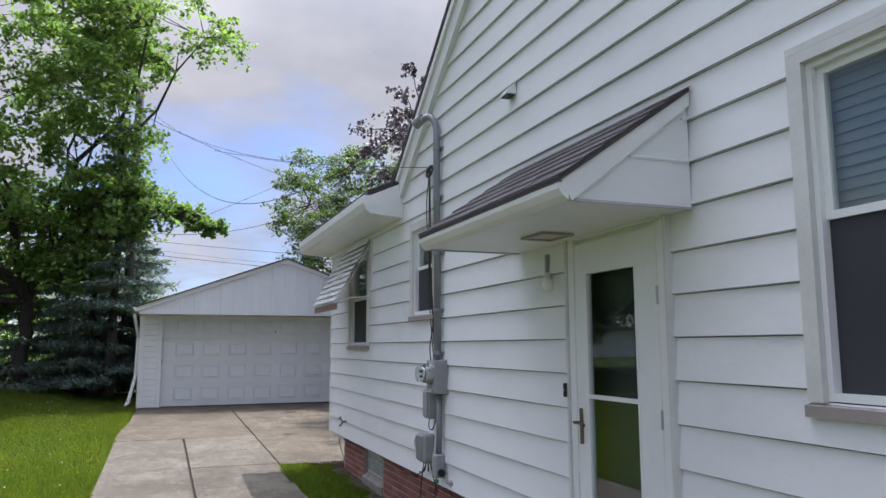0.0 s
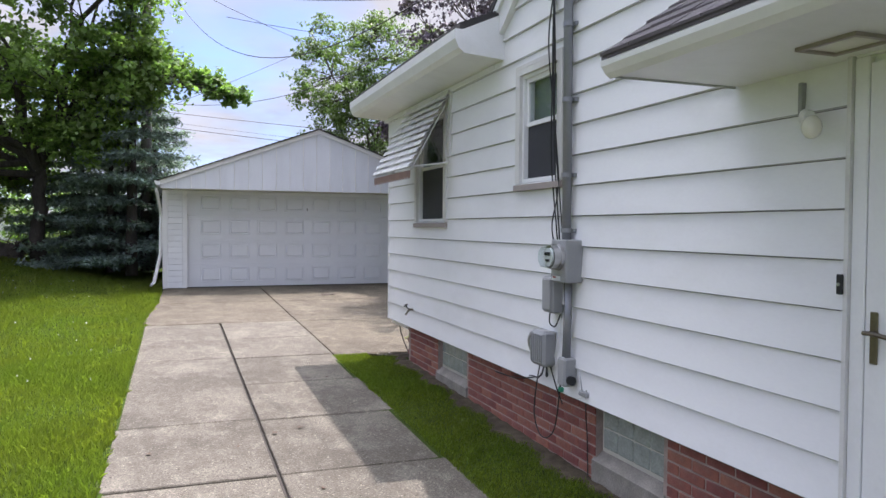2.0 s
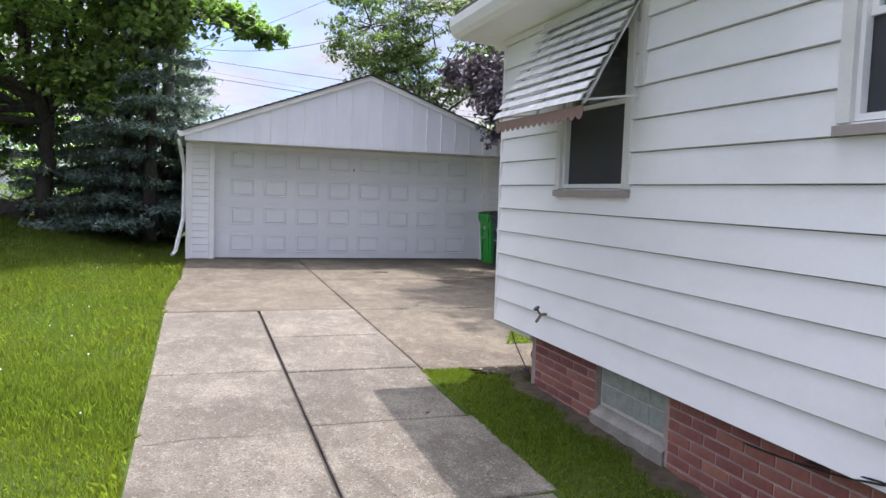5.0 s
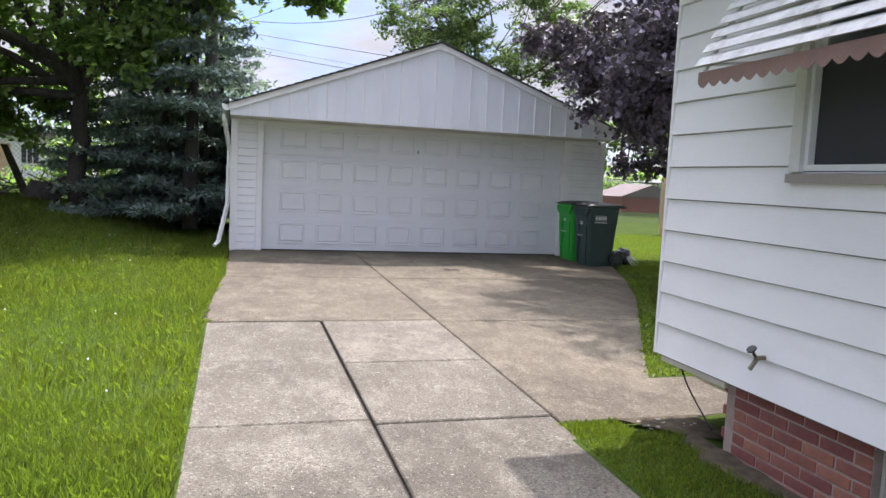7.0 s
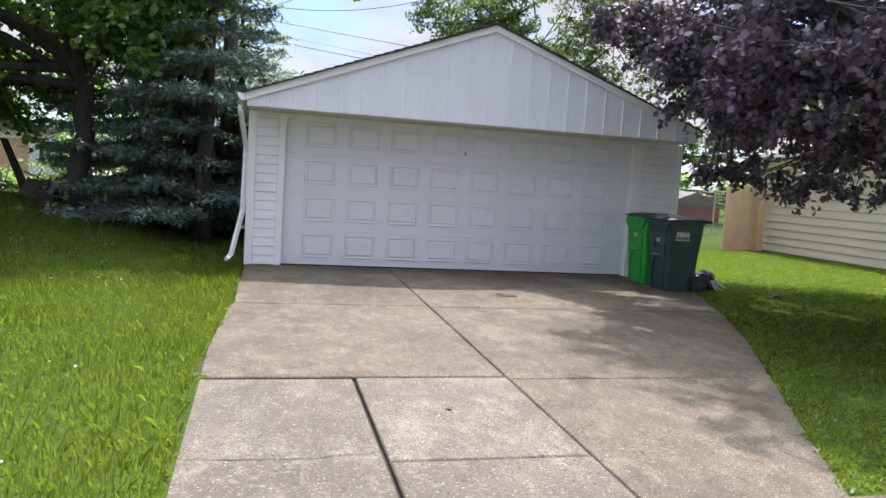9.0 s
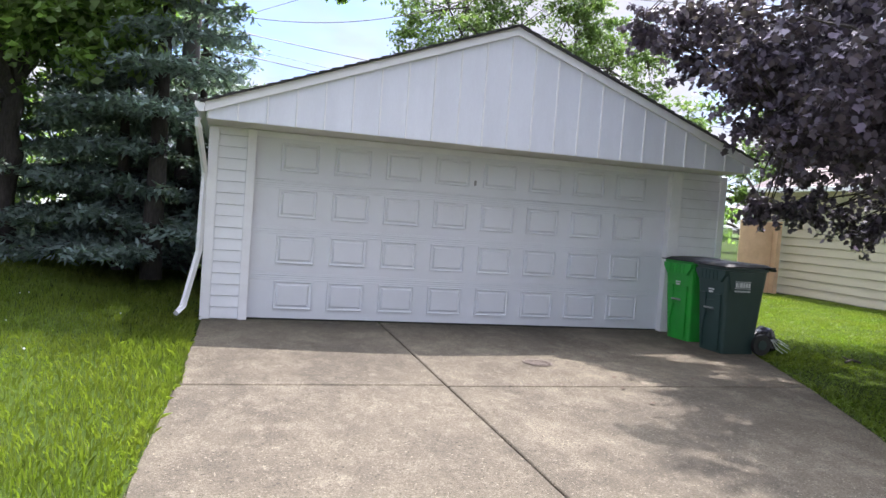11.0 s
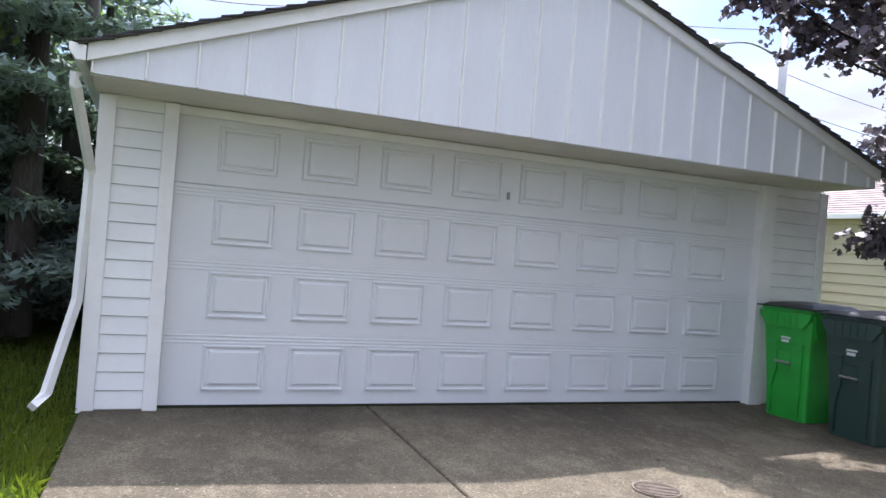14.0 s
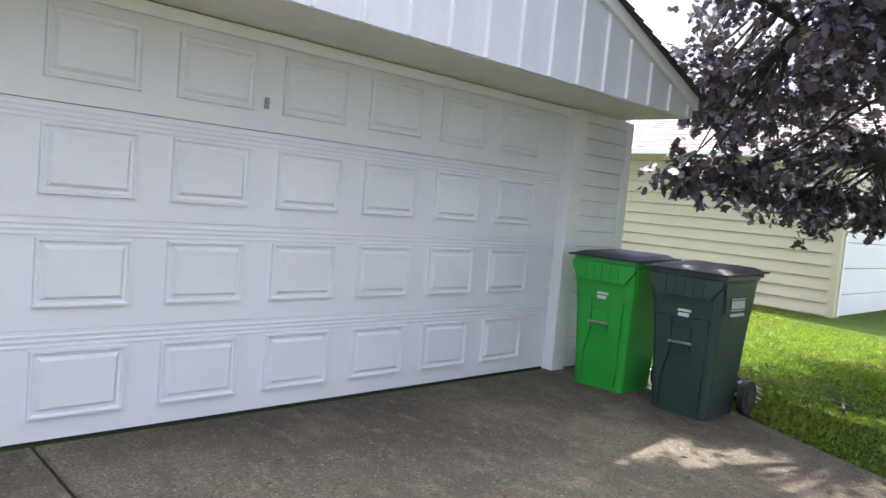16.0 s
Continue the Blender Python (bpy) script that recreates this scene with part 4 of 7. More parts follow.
    b2 = thing("phone_box", (2.3, 7.14, 1.1), "small grey plastic telephone junction box", "junction box")
    bm = bmesh.new()
    box(bm, 2.25, 2.343, 7.075, 7.215, 1.125, 1.375, 0.012)
    part("casing", bm, M["grey_metal"], b2)
    bm = bmesh.new()
    box(bm, 2.238, 2.2505, 7.085, 7.205, 1.14, 1.362, 0.008)
    part("cover", bm, M["grey_metal"], b2)
    b3 = thing("cable_box", (2.3, 7.26, 0.72), "ribbed grey cable television box with a metal latch", "junction box")
    bm = bmesh.new()
    box(bm, 2.235, 2.343, 7.165, 7.37, 0.735, 0.985, 0.02)
    part("casing", bm, M["grey_metal"], b3)
    bm = bmesh.new()
    for i in range(6):
        y = 7.185 + i * 0.03
        box(bm, 2.226, 2.236, y, y + 0.012, 0.76, 0.96, 0.003)
    part("rib", bm, M["grey_metal"], b3)
    bm = bmesh.new()
    tube(bm, curve_pts([(2.25, 7.375, 0.96), (2.235, 7.39, 0.90), (2.25, 7.385, 0.83)], 4), 0.012, 8)
    part("latch", bm, M["chrome"], b3)
    c = thing("cable_bundle", (2.32, 7.15, 2.2), "loose black cables hanging down the siding beside the meter", "cable")
    runs = [
        [(2.31, 7.21, 3.40), (2.30, 7.20, 2.7), (2.31, 7.22, 2.2), (2.32, 7.15, 1.7), (2.33, 7.10, 1.37)],
        [(2.31, 7.19, 3.42), (2.28, 7.14, 3.1), (2.29, 7.16, 2.5), (2.31, 7.12, 2.0), (2.30, 7.18, 1.7), (2.33, 7.07, 1.4)],
        [(2.31, 7.20, 3.38), (2.29, 7.24, 3.0), (2.29, 7.13, 2.4), (2.31, 7.09, 1.9), (2.33, 7.06, 1.5), (2.33, 7.05, 1.0), (2.32, 7.08, 0.6), (2.31, 7.14, 0.30), (2.29, 7.28, 0.22), (2.28, 7.38, 0.36), (2.29, 7.36, 0.60), (2.30, 7.33, 0.74)],
        [(2.31, 7.21, 3.41), (2.30, 7.16, 2.9), (2.31, 7.18, 2.3), (2.33, 7.12, 1.6)],
        [(2.30, 7.19, 1.13), (2.29, 7.18, 1.05), (2.30, 7.12, 1.03), (2.32, 7.08, 1.12)],
        [(2.30, 7.28, 0.74), (2.29, 7.29, 0.66), (2.32, 7.5, 0.60), (2.35, 7.75, 0.545), (2.39, 8.05, 0.50), (2.38, 8.3, 0.49)],
        [(2.30, 7.26, 0.74), (2.28, 7.31, 0.64), (2.32, 7.48, 0.615), (2.35, 7.7, 0.575), (2.37, 7.9, 0.54)],
        [(2.30, 7.24, 0.74), (2.30, 7.22, 0.67), (2.31, 7.26, 0.66), (2.31, 7.25, 0.74)],
        [(2.31, 7.20, 0.74), (2.31, 7.12, 0.62), (2.33, 7.06, 0.5)],
    ]
    for r in runs:
        bm = bmesh.new()
        tube(bm, curve_pts(r, 6), 0.0048, 6)
        part("cable", bm, M["black"], c, smooth=True)
    bm = bmesh.new()
    for k in range(3):
        pts = [(2.31 + 0.015 * math.sin(a), 7.21 + (0.035 + 0.01 * k) * math.cos(a + k), 3.36 + 0.05 * math.sin(a + k * 0.7)) for a in [i * math.pi / 6 for i in range(13)]]
        tube(bm, pts, 0.006, 5)
    part("coil", bm, M["black"], c)
    tc = thing("telephone_cord", (2.33, 7.1, 0.9), "pair of thin white cords running down the siding", "cable")
    for k in (0.0, 0.018):
        bm = bmesh.new()
        tube(bm, curve_pts([(2.322, 7.085 + k, 1.13), (2.324, 7.095 + k, 0.98), (2.324, 7.10 + k, 0.90), (2.324, 7.14 + k * 1.4, 0.82), (2.324, 7.15 + k * 1.4, 0.74)], 5), 0.004, 6)
        part("cord", bm, M["white"], tc, smooth=True)
    tc.location.y -= 0.10
    gc = thing("ground_wire", (2.3, 7.0, 0.6), "thin green and grey ground wire along the lower siding", "wire")
    bm = bmesh.new()
    tube(bm, curve_pts([(2.32, 7.2, 0.74), (2.32, 7.15, 0.64), (2.33, 7.0, 0.58), (2.33, 6.85, 0.585), (2.33, 6.78, 0.615)], 5), 0.003, 5)
    part("wire", bm, M["casing"], gc)
    bm = bmesh.new()
    box(bm, 2.31, 2.34, 7.04, 7.09, 0.585, 0.615, 0.004)
    part("clip", bm, M["green_tape"], gc)
    bm = bmesh.new()
    tube(bm, curve_pts([(2.33, 6.75, 0.66), (2.34, 6.77, 0.5), (2.37, 6.80, 0.35), (2.38, 6.80, 0.05)], 4), 0.004, 5)
    part("rod_wire", bm, M["black"], gc)
    for ob in (m, bx, lo, b2, b3, c, gc):
        ob.location.y -= 0.10
    s = thing("garden_tap", (2.3, 10.33, 0.78), "small brass garden tap with a dark wheel on the siding", "tap")
    bm = bmesh.new()
    tube(bm, [(2.34, 10.33, 0.79), (2.27, 10.33, 0.79)], 0.013, 8)
    tube(bm, [(2.285, 10.33, 0.79), (2.24, 10.33, 0.73)], 0.012, 8)
    part("spout", bm, M["brass"], s)
    bm = bmesh.new()
    cyl(bm, (2.27, 10.33, 0.80), (-0.6, 0, 0.8), 0.008, 0.05, 6)
    cyl(bm, (2.245, 10.33, 0.835), (-0.6, 0, 0.8), 0.028, 0.008, 8)
    part("wheel", bm, M["black"], s)


build_service()


# ---- the garage ----
GAR_L, GAR_R, GAR_Y1 = -0.43, 6.42, 26.6
GZ = 0.30
GD = (0.07, 5.556)
GABLE_Y = 19.25
GX, PEAK, EAVE_Z, GAB_L, GAB_R = 2.91, 3.93, 2.685, -0.49, 6.31


def garage_front(u, z, o=0.0):
    return (u, DOOR_Y - 0.06 - o, z)


def build_garage():
    g = thing("garage", (2.95, 22, GZ), "white detached two-car garage with a closed panelled door", "garage", kind="structure")
    bm = bmesh.new()
    box(bm, GAR_L, GD[0] - 0.001, DOOR_Y - 0.06, DOOR_Y + 0.08, GZ, 2.56)
    box(bm, GD[1] + 0.001, GAR_R, DOOR_Y - 0.06, DOOR_Y + 0.08, GZ, 2.56)
    box(bm, GD[0], GD[1], DOOR_Y - 0.02, DOOR_Y + 0.08, 2.47, 2.56)
    box(bm, GAR_L, GAR_L + 0.12, DOOR_Y + 0.081, GAR_Y1, GZ, 2.56)
    box(bm, GAR_R - 0.12, GAR_R, DOOR_Y + 0.081, GAR_Y1, GZ, 2.56)
    box(bm, GAR_L + 0.12, GAR_R - 0.12, GAR_Y1 - 0.12, GAR_Y1, GZ, 2.56)
    prism(bm, [(GAR_L, GAR_Y1 - 0.12, 2.561), (GAR_R, GAR_Y1 - 0.12, 2.561), (GX, GAR_Y1 - 0.12, 3.78)], (0, 0.12, 0))
    body = part("wall", bm, M["garage_siding"], g)
    # front siding strips
    courses("siding_board", garage_front, GAR_L + 0.09, GD[0] - 0.10, GZ + 0.02, 2.50, 0.131, [], M["garage_siding"], body, 0.012)
    courses("siding_board", garage_front, GD[1] + 0.17, GAR_R - 0.08, GZ + 0.02, 2.50, 0.131, [], M["garage_siding"], body, 0.012)
    courses("siding_board", lambda u, z, o=0: (GAR_L - o, u, z), DOOR_Y + 0.02, GAR_Y1, GZ + 0.02, 2.50, 0.131, [], M["garage_siding"], body, 0.012)
    for nm, a in (("corner_board", (GAR_L - 0.02, GAR_L + 0.09, DOOR_Y - 0.09, DOOR_Y + 0.02)), ("corner_board", (GAR_R - 0.08, GAR_R + 0.02, DOOR_Y - 0.09, DOOR_Y + 0.02)),
                  ("door_post", (GD[0] - 0.10, GD[0], DOOR_Y - 0.10, DOOR_Y + 0.03)), ("door_post", (GD[1], GD[1] + 0.17, DOOR_Y - 0.10, DOOR_Y + 0.03))):
        bm = bmesh.new()
        box(bm, *a, GZ - 0.01, 2.50, 0.004)
        part(nm, bm, M["white"], g, "white painted trim board")
    bm = bmesh.new()
    box(bm, GD[0], GD[1], DOOR_Y - 0.05, DOOR_Y - 0.021, 2.44, 2.50)
    part("head_trim", bm, M["garage_siding"], g)
    # gable overhang
    bm = bmesh.new()
    zb = 2.515
    sl = (PEAK - EAVE_Z) / (GX - GAB_L)
    prism(bm, [(GAB_L + 0.02, GABLE_Y, zb), (GAB_R - 0.02, GABLE_Y, zb), (GAB_R - 0.02, GABLE_Y, EAVE_Z - 0.02), (GX, GABLE_Y, PEAK - 0.03), (GAB_L + 0.02, GABLE_Y, EAVE_Z - 0.02)], (0, 0.04, 0))
    gab = part("gable", bm, M["gable"], g, "white vertically panelled gable")
    x = 2.56 - 0.302 * 10
    k = 0
    while x < GAB_R - 0.1:
        top = PEAK - 0.06 - abs(x - GX) * sl - 0.06
        if top > zb + 0.03:
            # white lighter than the gable paints in the highlight on the battens' sky-facing sides
            bm = bmesh.new()
            prism(bm, [(x - 0.010, GABLE_Y - 0.0005, zb + 0.003), (x - 0.004, GABLE_Y - 0.020, zb + 0.003), (x + 0.006, GABLE_Y - 0.020, zb + 0.003), (x + 0.009, GABLE_Y - 0.0005, zb + 0.003)], (0, 0, top - zb))
            part("batten", bm, M["white"], gab)
        x += 0.302
    bm = bmesh.new()
    box(bm, GAB_L + 0.02, GAB_R - 0.02, GABLE_Y + 0.041, DOOR_Y - 0.02, zb - 0.004, zb + 0.02)
    part("soffit", bm, M["soffit"], g, "beige painted overhang soffit")
    for x0, x1 in ((GAB_L + 0.02, GAB_L + 0.04), (GAB_R - 0.04, GAB_R - 0.02)):
        bm = bmesh.new()
        box(bm, x0, x1, GABLE_Y + 0.041, GAR_Y1, zb + 0.021, EAVE_Z - 0.02)
        part("side_fascia", bm, M["white"], g)
    bm = bmesh.new()
    box(bm, GAB_L + 0.04, GAR_L, DOOR_Y - 0.019, GAR_Y1, zb + 0.0, zb + 0.02)
    box(bm, GAR_R, GAB_R - 0.04, DOOR_Y - 0.019, GAR_Y1, zb + 0.0, zb + 0.02)
    part("side_soffit", bm, M["soffit"], g)
    for sx, xe in ((-1, GAB_L), (1, GAB_R)):
        bm = bmesh.new()
        prism(bm, [(GX, GABLE_Y - 0.035, PEAK), (xe, GABLE_Y - 0.035, EAVE_Z), (xe, GABLE_Y - 0.035, EAVE_Z - 0.105), (GX, GABLE_Y - 0.035, PEAK - 0.098)], (0, 0.034, 0))
        part("barge_board", bm, M["white"], g, "white barge board")
        bm = bmesh.new()
        prism(bm, [(GX, GABLE_Y - 0.07, PEAK - 0.008), (xe + sx * 0.05, GABLE_Y - 0.07, EAVE_Z - 0.022), (xe + sx * 0.05, GABLE_Y - 0.07, EAVE_Z - 0.002), (GX, GABLE_Y - 0.07, PEAK + 0.014)], (0, GAR_Y1 - GABLE_Y + 0.2, 0))
        slope = part("roof", bm, M["shingle_dark"], g, "dark shingle roof slope")
        rnd = random.Random(7 + sx)
        bm = bmesh.new()
        for r in range(26):
            f0, f1 = r / 26, (r + 1.1) / 26
            for c in range(2):
                y0 = GABLE_Y - 0.076 - rnd.random() * 0.006 + c * 0.34
                y1 = y0 + 0.33
                xa, xb = xe + sx * 0.055 + (GX - xe - sx * 0.055) * f0, xe + (GX - xe) * min(f1, 1)
                za, zb_ = EAVE_Z + 0.002 + (PEAK - EAVE_Z + 0.02) * f0, EAVE_Z - 0.002 + (PEAK - EAVE_Z + 0.02) * min(f1, 1)
                prism(bm, [(xa, y0, za + 0.004), (xb, y0, zb_ - 0.002), (xb, y0, zb_ - 0.01), (xa, y0, za - 0.006)], (0, y1 - y0, 0))
        part("shingles", bm, M["shingle_dark"], slope, kind="stuff")
    # gutter and downspout on the lawn side
    bm = bmesh.new()
    prism(bm, [(GAB_L - 0.005, GABLE_Y - 0.05, EAVE_Z - 0.02), (GAB_L - 0.10, GABLE_Y - 0.05, EAVE_Z - 0.01), (GAB_L - 0.10, GABLE_Y - 0.05, EAVE_Z - 0.05), (GAB_L - 0.06, GABLE_Y - 0.05, EAVE_Z - 0.11), (GAB_L - 0.005, GABLE_Y - 0.05, EAVE_Z - 0.11)], (0, GAR_Y1 - GABLE_Y, 0))
    gut = part("gutter", bm, M["white"], g, "white metal gutter")
    bm = bmesh.new()
    tube(bm, [(GAB_L - 0.06, 19.32, 2.52), (GAB_L - 0.06, 19.33, 2.44), (-0.475, 19.88, 1.98), (-0.475, 19.90, 1.9), (-0.49, 19.86, 1.08), (-0.62, 19.72, 0.47), (-0.68, 19.60, 0.41)], 0.036, 4)
    part("downspout", bm, M["white"], g, "white metal downspout")
    # sectional door
    d = thing("door_2", ((GD[0] + GD[1]) / 2, DOOR_Y, GZ), "closed white sectional garage door with raised rectangular panels", "garage door", kind="structure")
    zs = [0.33 + 0.5415 * i for i in range(4)] + [2.47]
    pw, pitch, px0 = 0.452, 0.6285, 0.36
    for r in range(4):
        za, zb2 = zs[r] + (0.0025 if r == 3 else 0.001), zs[r + 1] - (0.0025 if r == 2 else 0.001)
        pz0, pz1 = za + 0.108, za + 0.108 + 0.338
        y = DOOR_Y
        bm = bmesh.new()
        box(bm, GD[0] + 0.004, GD[1] - 0.004, y, y + 0.045, za, zb2)
        sec = part("door_section", bm, M["door_panel"], d)
        # raised panels with a sunk, sloping surround
        for c in range(8):
            x0 = px0 + pitch * c
            x1 = x0 + pw
            bm = bmesh.new()
            rings = []
            for o, dy in ((0.0, -0.0005), (0.004, -0.020), (0.014, -0.020), (0.022, -0.001), (0.036, -0.001), (0.054, -0.021)):
                rings.append([bm.verts.new(q) for q in ((x0 + o, y + dy, pz0 + o), (x1 - o, y + dy, pz0 + o), (x1 - o, y + dy, pz1 - o), (x0 + o, y + dy, pz1 - o))])
            for p, q in zip(rings, rings[1:]):
                for i in range(4):
                    bm.faces.new((p[i], p[(i + 1) % 4], q[(i + 1) % 4], q[i]))
            bm.faces.new(rings[-1])
            part("raised_panel", bm, M["door_panel"], sec)
        bm = bmesh.new()
        if r < 3:
            for k in range(3):
                zz = zb2 - 0.018 - 0.026 * k
                prism(bm, [(GD[0] + 0.01, y - 0.0005, zz), (GD[0] + 0.01, y - 0.005, zz - 0.004), (GD[0] + 0.01, y - 0.005, zz - 0.012), (GD[0] + 0.01, y - 0.0005, zz - 0.016)], (GD[1] - GD[0] - 0.02, 0, 0))
            part("bead_line", bm, M["door_panel"], sec)
        else:
            bm.free()
    bm = bmesh.new()
    box(bm, GD[0] + 0.004, GD[1] - 0.004, DOOR_Y + 0.005, DOOR_Y + 0.04, 0.305, 0.33)
    part("rubber_seal", bm, M["black"], d, "black rubber bottom seal")
    bm = bmesh.new()
    box(bm, 2.755, 2.785, DOOR_Y - 0.012, DOOR_Y, 2.085, 2.15, 0.003)
    cyl(bm, (2.77, DOOR_Y - 0.012, 2.12), (0, -1, 0), 0.009, 0.012, 10)
    part("lock", bm, M["grey_metal"], d, "small grey keyhole lock")
    bm = bmesh.new()
    box(bm, GAR_L + 0.12, GAR_R - 0.12, DOOR_Y + 0.09, GAR_Y1 - 0.12, 0.2, 0.31)
    structure("floor_garage", bm, M["concrete"], "grey concrete floor inside the garage", "floor")


build_garage()


# ---- paving ----
def build_paving():
    d = thing("driveway", (0.5, 8, 0.0), "weathered concrete driveway slabs with dark open joints and stains", "driveway", kind="structure")
    rnd = random.Random(11)

    def slab(pts, lift=0.0, mat="concrete"):
        bm = bmesh.new()
        n = len(pts)
        c = Vector((sum(p[0] for p in pts) / n, sum(p[1] for p in pts) / n, 0))
        ins = []
        for x, y in pts:
            v = Vector((x, y, 0)) - c
            ins.append(c + v * (1 - 0.012 / max(v.length, 0.1)))
        top = [bm.verts.new((q.x, q.y, gz(q.y) + lift)) for q in ins]
        mid = [bm.verts.new((x, y, gz(y) - 0.009 + lift)) for x, y in pts]
        bot = [bm.verts.new((x, y, gz(y) - 0.11)) for x, y in pts]
        bm.faces.new(top)
        for a, b in ((top, mid), (mid, bot)):
            for i in range(n):
                bm.faces.new((a[i], a[(i + 1) % n], b[(i + 1) % n], b[i]))
        part("slab", bm, M[mat], d)

    left = [-7.5, -5.0, -3.0, -1.4, 0.1, 1.6, 3.05, 4.5, 5.95, 7.40, 8.78, 11.50, 14.30]
    right = [-7.5, -5.0, -3.0, -1.4, 0.1, 1.6, 3.05, 4.5, 5.95, 7.40, 8.73, 10.05, 11.42, 12.78, 14.30]
    for a, b in zip(left, left[1:]):
        e0, e1 = rnd.uniform(-0.015, 0.015), rnd.uniform(-0.015, 0.015)
        slab([(DRIVE_L + e0, a + 0.010), (DRIVE_M - 0.014, a + 0.010), (DRIVE_M - 0.014, b - 0.010), (DRIVE_L + e1, b - 0.010)], lift=rnd.uniform(-0.004, 0.004))
    for a, b in zip(right, right[1:]):
        slab([(DRIVE_M + 0.014, a + 0.009), (DRIVE_R - 0.008, a + 0.009), (DRIVE_R - 0.008, b - 0.009), (DRIVE_M + 0.014, b - 0.009)], lift=rnd.uniform(-0.004, 0.004))
    # before the garage
    slab([(-0.66, 14.335), (DRIVE_R - 0.008, 14.335), (DRIVE_R - 0.008, 17.02), (-0.50, 17.02)], mat="concrete_apron")
    slab([(-0.50, 17.047), (DRIVE_R - 0.008, 17.047), (DRIVE_R - 0.008, 19.95), (-0.42, 19.95)], mat="concrete_apron")
    slab([(DRIVE_R + 0.008, 11.30), (3.6, 11.30), (3.6, 12.15), (2.80, 12.13), (slab_edge(13.4), 13.4), (slab_edge(14.25), 14.25), (DRIVE_R + 0.008, 14.25)], mat="concrete_apron")
    slab([(3.61, 11.30), (6.5, 11.30), (6.5, 12.17), (3.61, 12.15)], mat="concrete_apron")
    slab([(DRIVE_R + 0.008, 14.262), (slab_edge(14.26), 14.262), (slab_edge(15.6), 15.6), (slab_edge(17.0), 16.99), (DRIVE_R + 0.008, 16.99)], mat="concrete_apron")
    slab([(DRIVE_R + 0.008, 17.014), (slab_edge(17.01), 17.014), (slab_edge(18.4), 18.4), (slab_edge(19.3), 19.3), (6.55, 19.95), (DRIVE_R + 0.008, 19.95)], mat="concrete_apron")
    bm = bmesh.new()
    for y0, y1, x0, x1 in ((-7.6, 14.3, DRIVE_L + 0.03, DRIVE_R - 0.02), (14.3, 17.0, DRIVE_L + 0.08, 3.9), (17.0, 19.96, -0.4, 5.3), (11.4, 14.3, DRIVE_R - 0.02, 2.7)):
        vs = [bm.verts.new(p) for p in ((x0, y0, gz(y0) - 0.04), (x1, y0, gz(y0) - 0.04), (x1, y1, gz(y1) - 0.04), (x0, y1, gz(y1) - 0.04))]
        bm.faces.new(vs)
    part("joint_bed", bm, M["joint"], d, "dark soil in the joints")
    # hairline cracks: thin raised lips of dark filler
    for pts in ([(-0.44, 17.50), (0.0, 17.95), (0.28, 18.33), (0.62, 18.75)], [(2.88, 17.68), (2.86, 17.4), (2.84, 17.02)], [(3.35, 16.93), (4.0, 16.45), (4.6, 16.1)],
                [(-0.55, 9.9), (-0.2, 9.96), (0.1, 9.93), (0.45, 9.97)], [(-0.6, 12.9), (-0.1, 12.86), (0.44, 12.91)]):
        bm = bmesh.new()
        run = curve_pts([(x, y, gz(y) + 0.003) for x, y in pts], 9)
        run = [p + Vector((rnd.uniform(-0.012, 0.012), rnd.uniform(-0.012, 0.012), 0)) for p in run]
        for a, b in zip(run, run[1:]):
            s = (b - a).cross(Vector((0, 0, 1))).normalized() * rnd.uniform(0.002, 0.0045)
            vs = [bm.verts.new(p) for p in (a - s, b - s, b + s, a + s)]
            bm.faces.new(vs)
        part("crack", bm, M["joint"], d, "dark hairline crack")
    # ramp strip in front of the garage door
    bm = bmesh.new()
    box(bm, GAR_L, GAR_R, 19.955, DOOR_Y + 0.10, 0.18, 0.308, 0.006)
    part("door_sill", bm, M["concrete_old"], d, "rough concrete sill under the garage door")
    dr = thing("drain_cover", (2.86, 17.88, gz(17.88)), "rusty round cast iron drain cover set in the concrete", "drain cover")
    z = gz(17.88) + 0.004
    bm = bmesh.new()
    n = 28
    ring = []
    for r, h in ((0.150, 0.0), (0.147, 0.006), (0.136, 0.006), (0.133, 0.001)):
        ring.append([bm.verts.new((2.86 + r * math.cos(2 * math.pi * k / n), 17.88 + r * math.sin(2 * math.pi * k / n), z + h)) for k in range(n)])
    for a, b in zip(ring, ring[1:]):
        for k in range(n):
            bm.faces.new((a[k], a[(k + 1) % n], b[(k + 1) % n], b[k]))
    bm.faces.new(ring[-1])
    part("rim", bm, M["iron"], dr)
    bm = bmesh.new()
    for i in range(-5, 6):
        w = math.sqrt(max(0.128 ** 2 - (i * 0.023) ** 2, 0))
        box(bm, 2.86 - w, 2.86 + w, 17.88 + i * 0.023 - 0.006, 17.88 + i * 0.023 + 0.006, z + 0.0015, z + 0.008)
    part("grate_bar", bm, M["iron"], dr, kind="stuff")
    return d


build_paving()


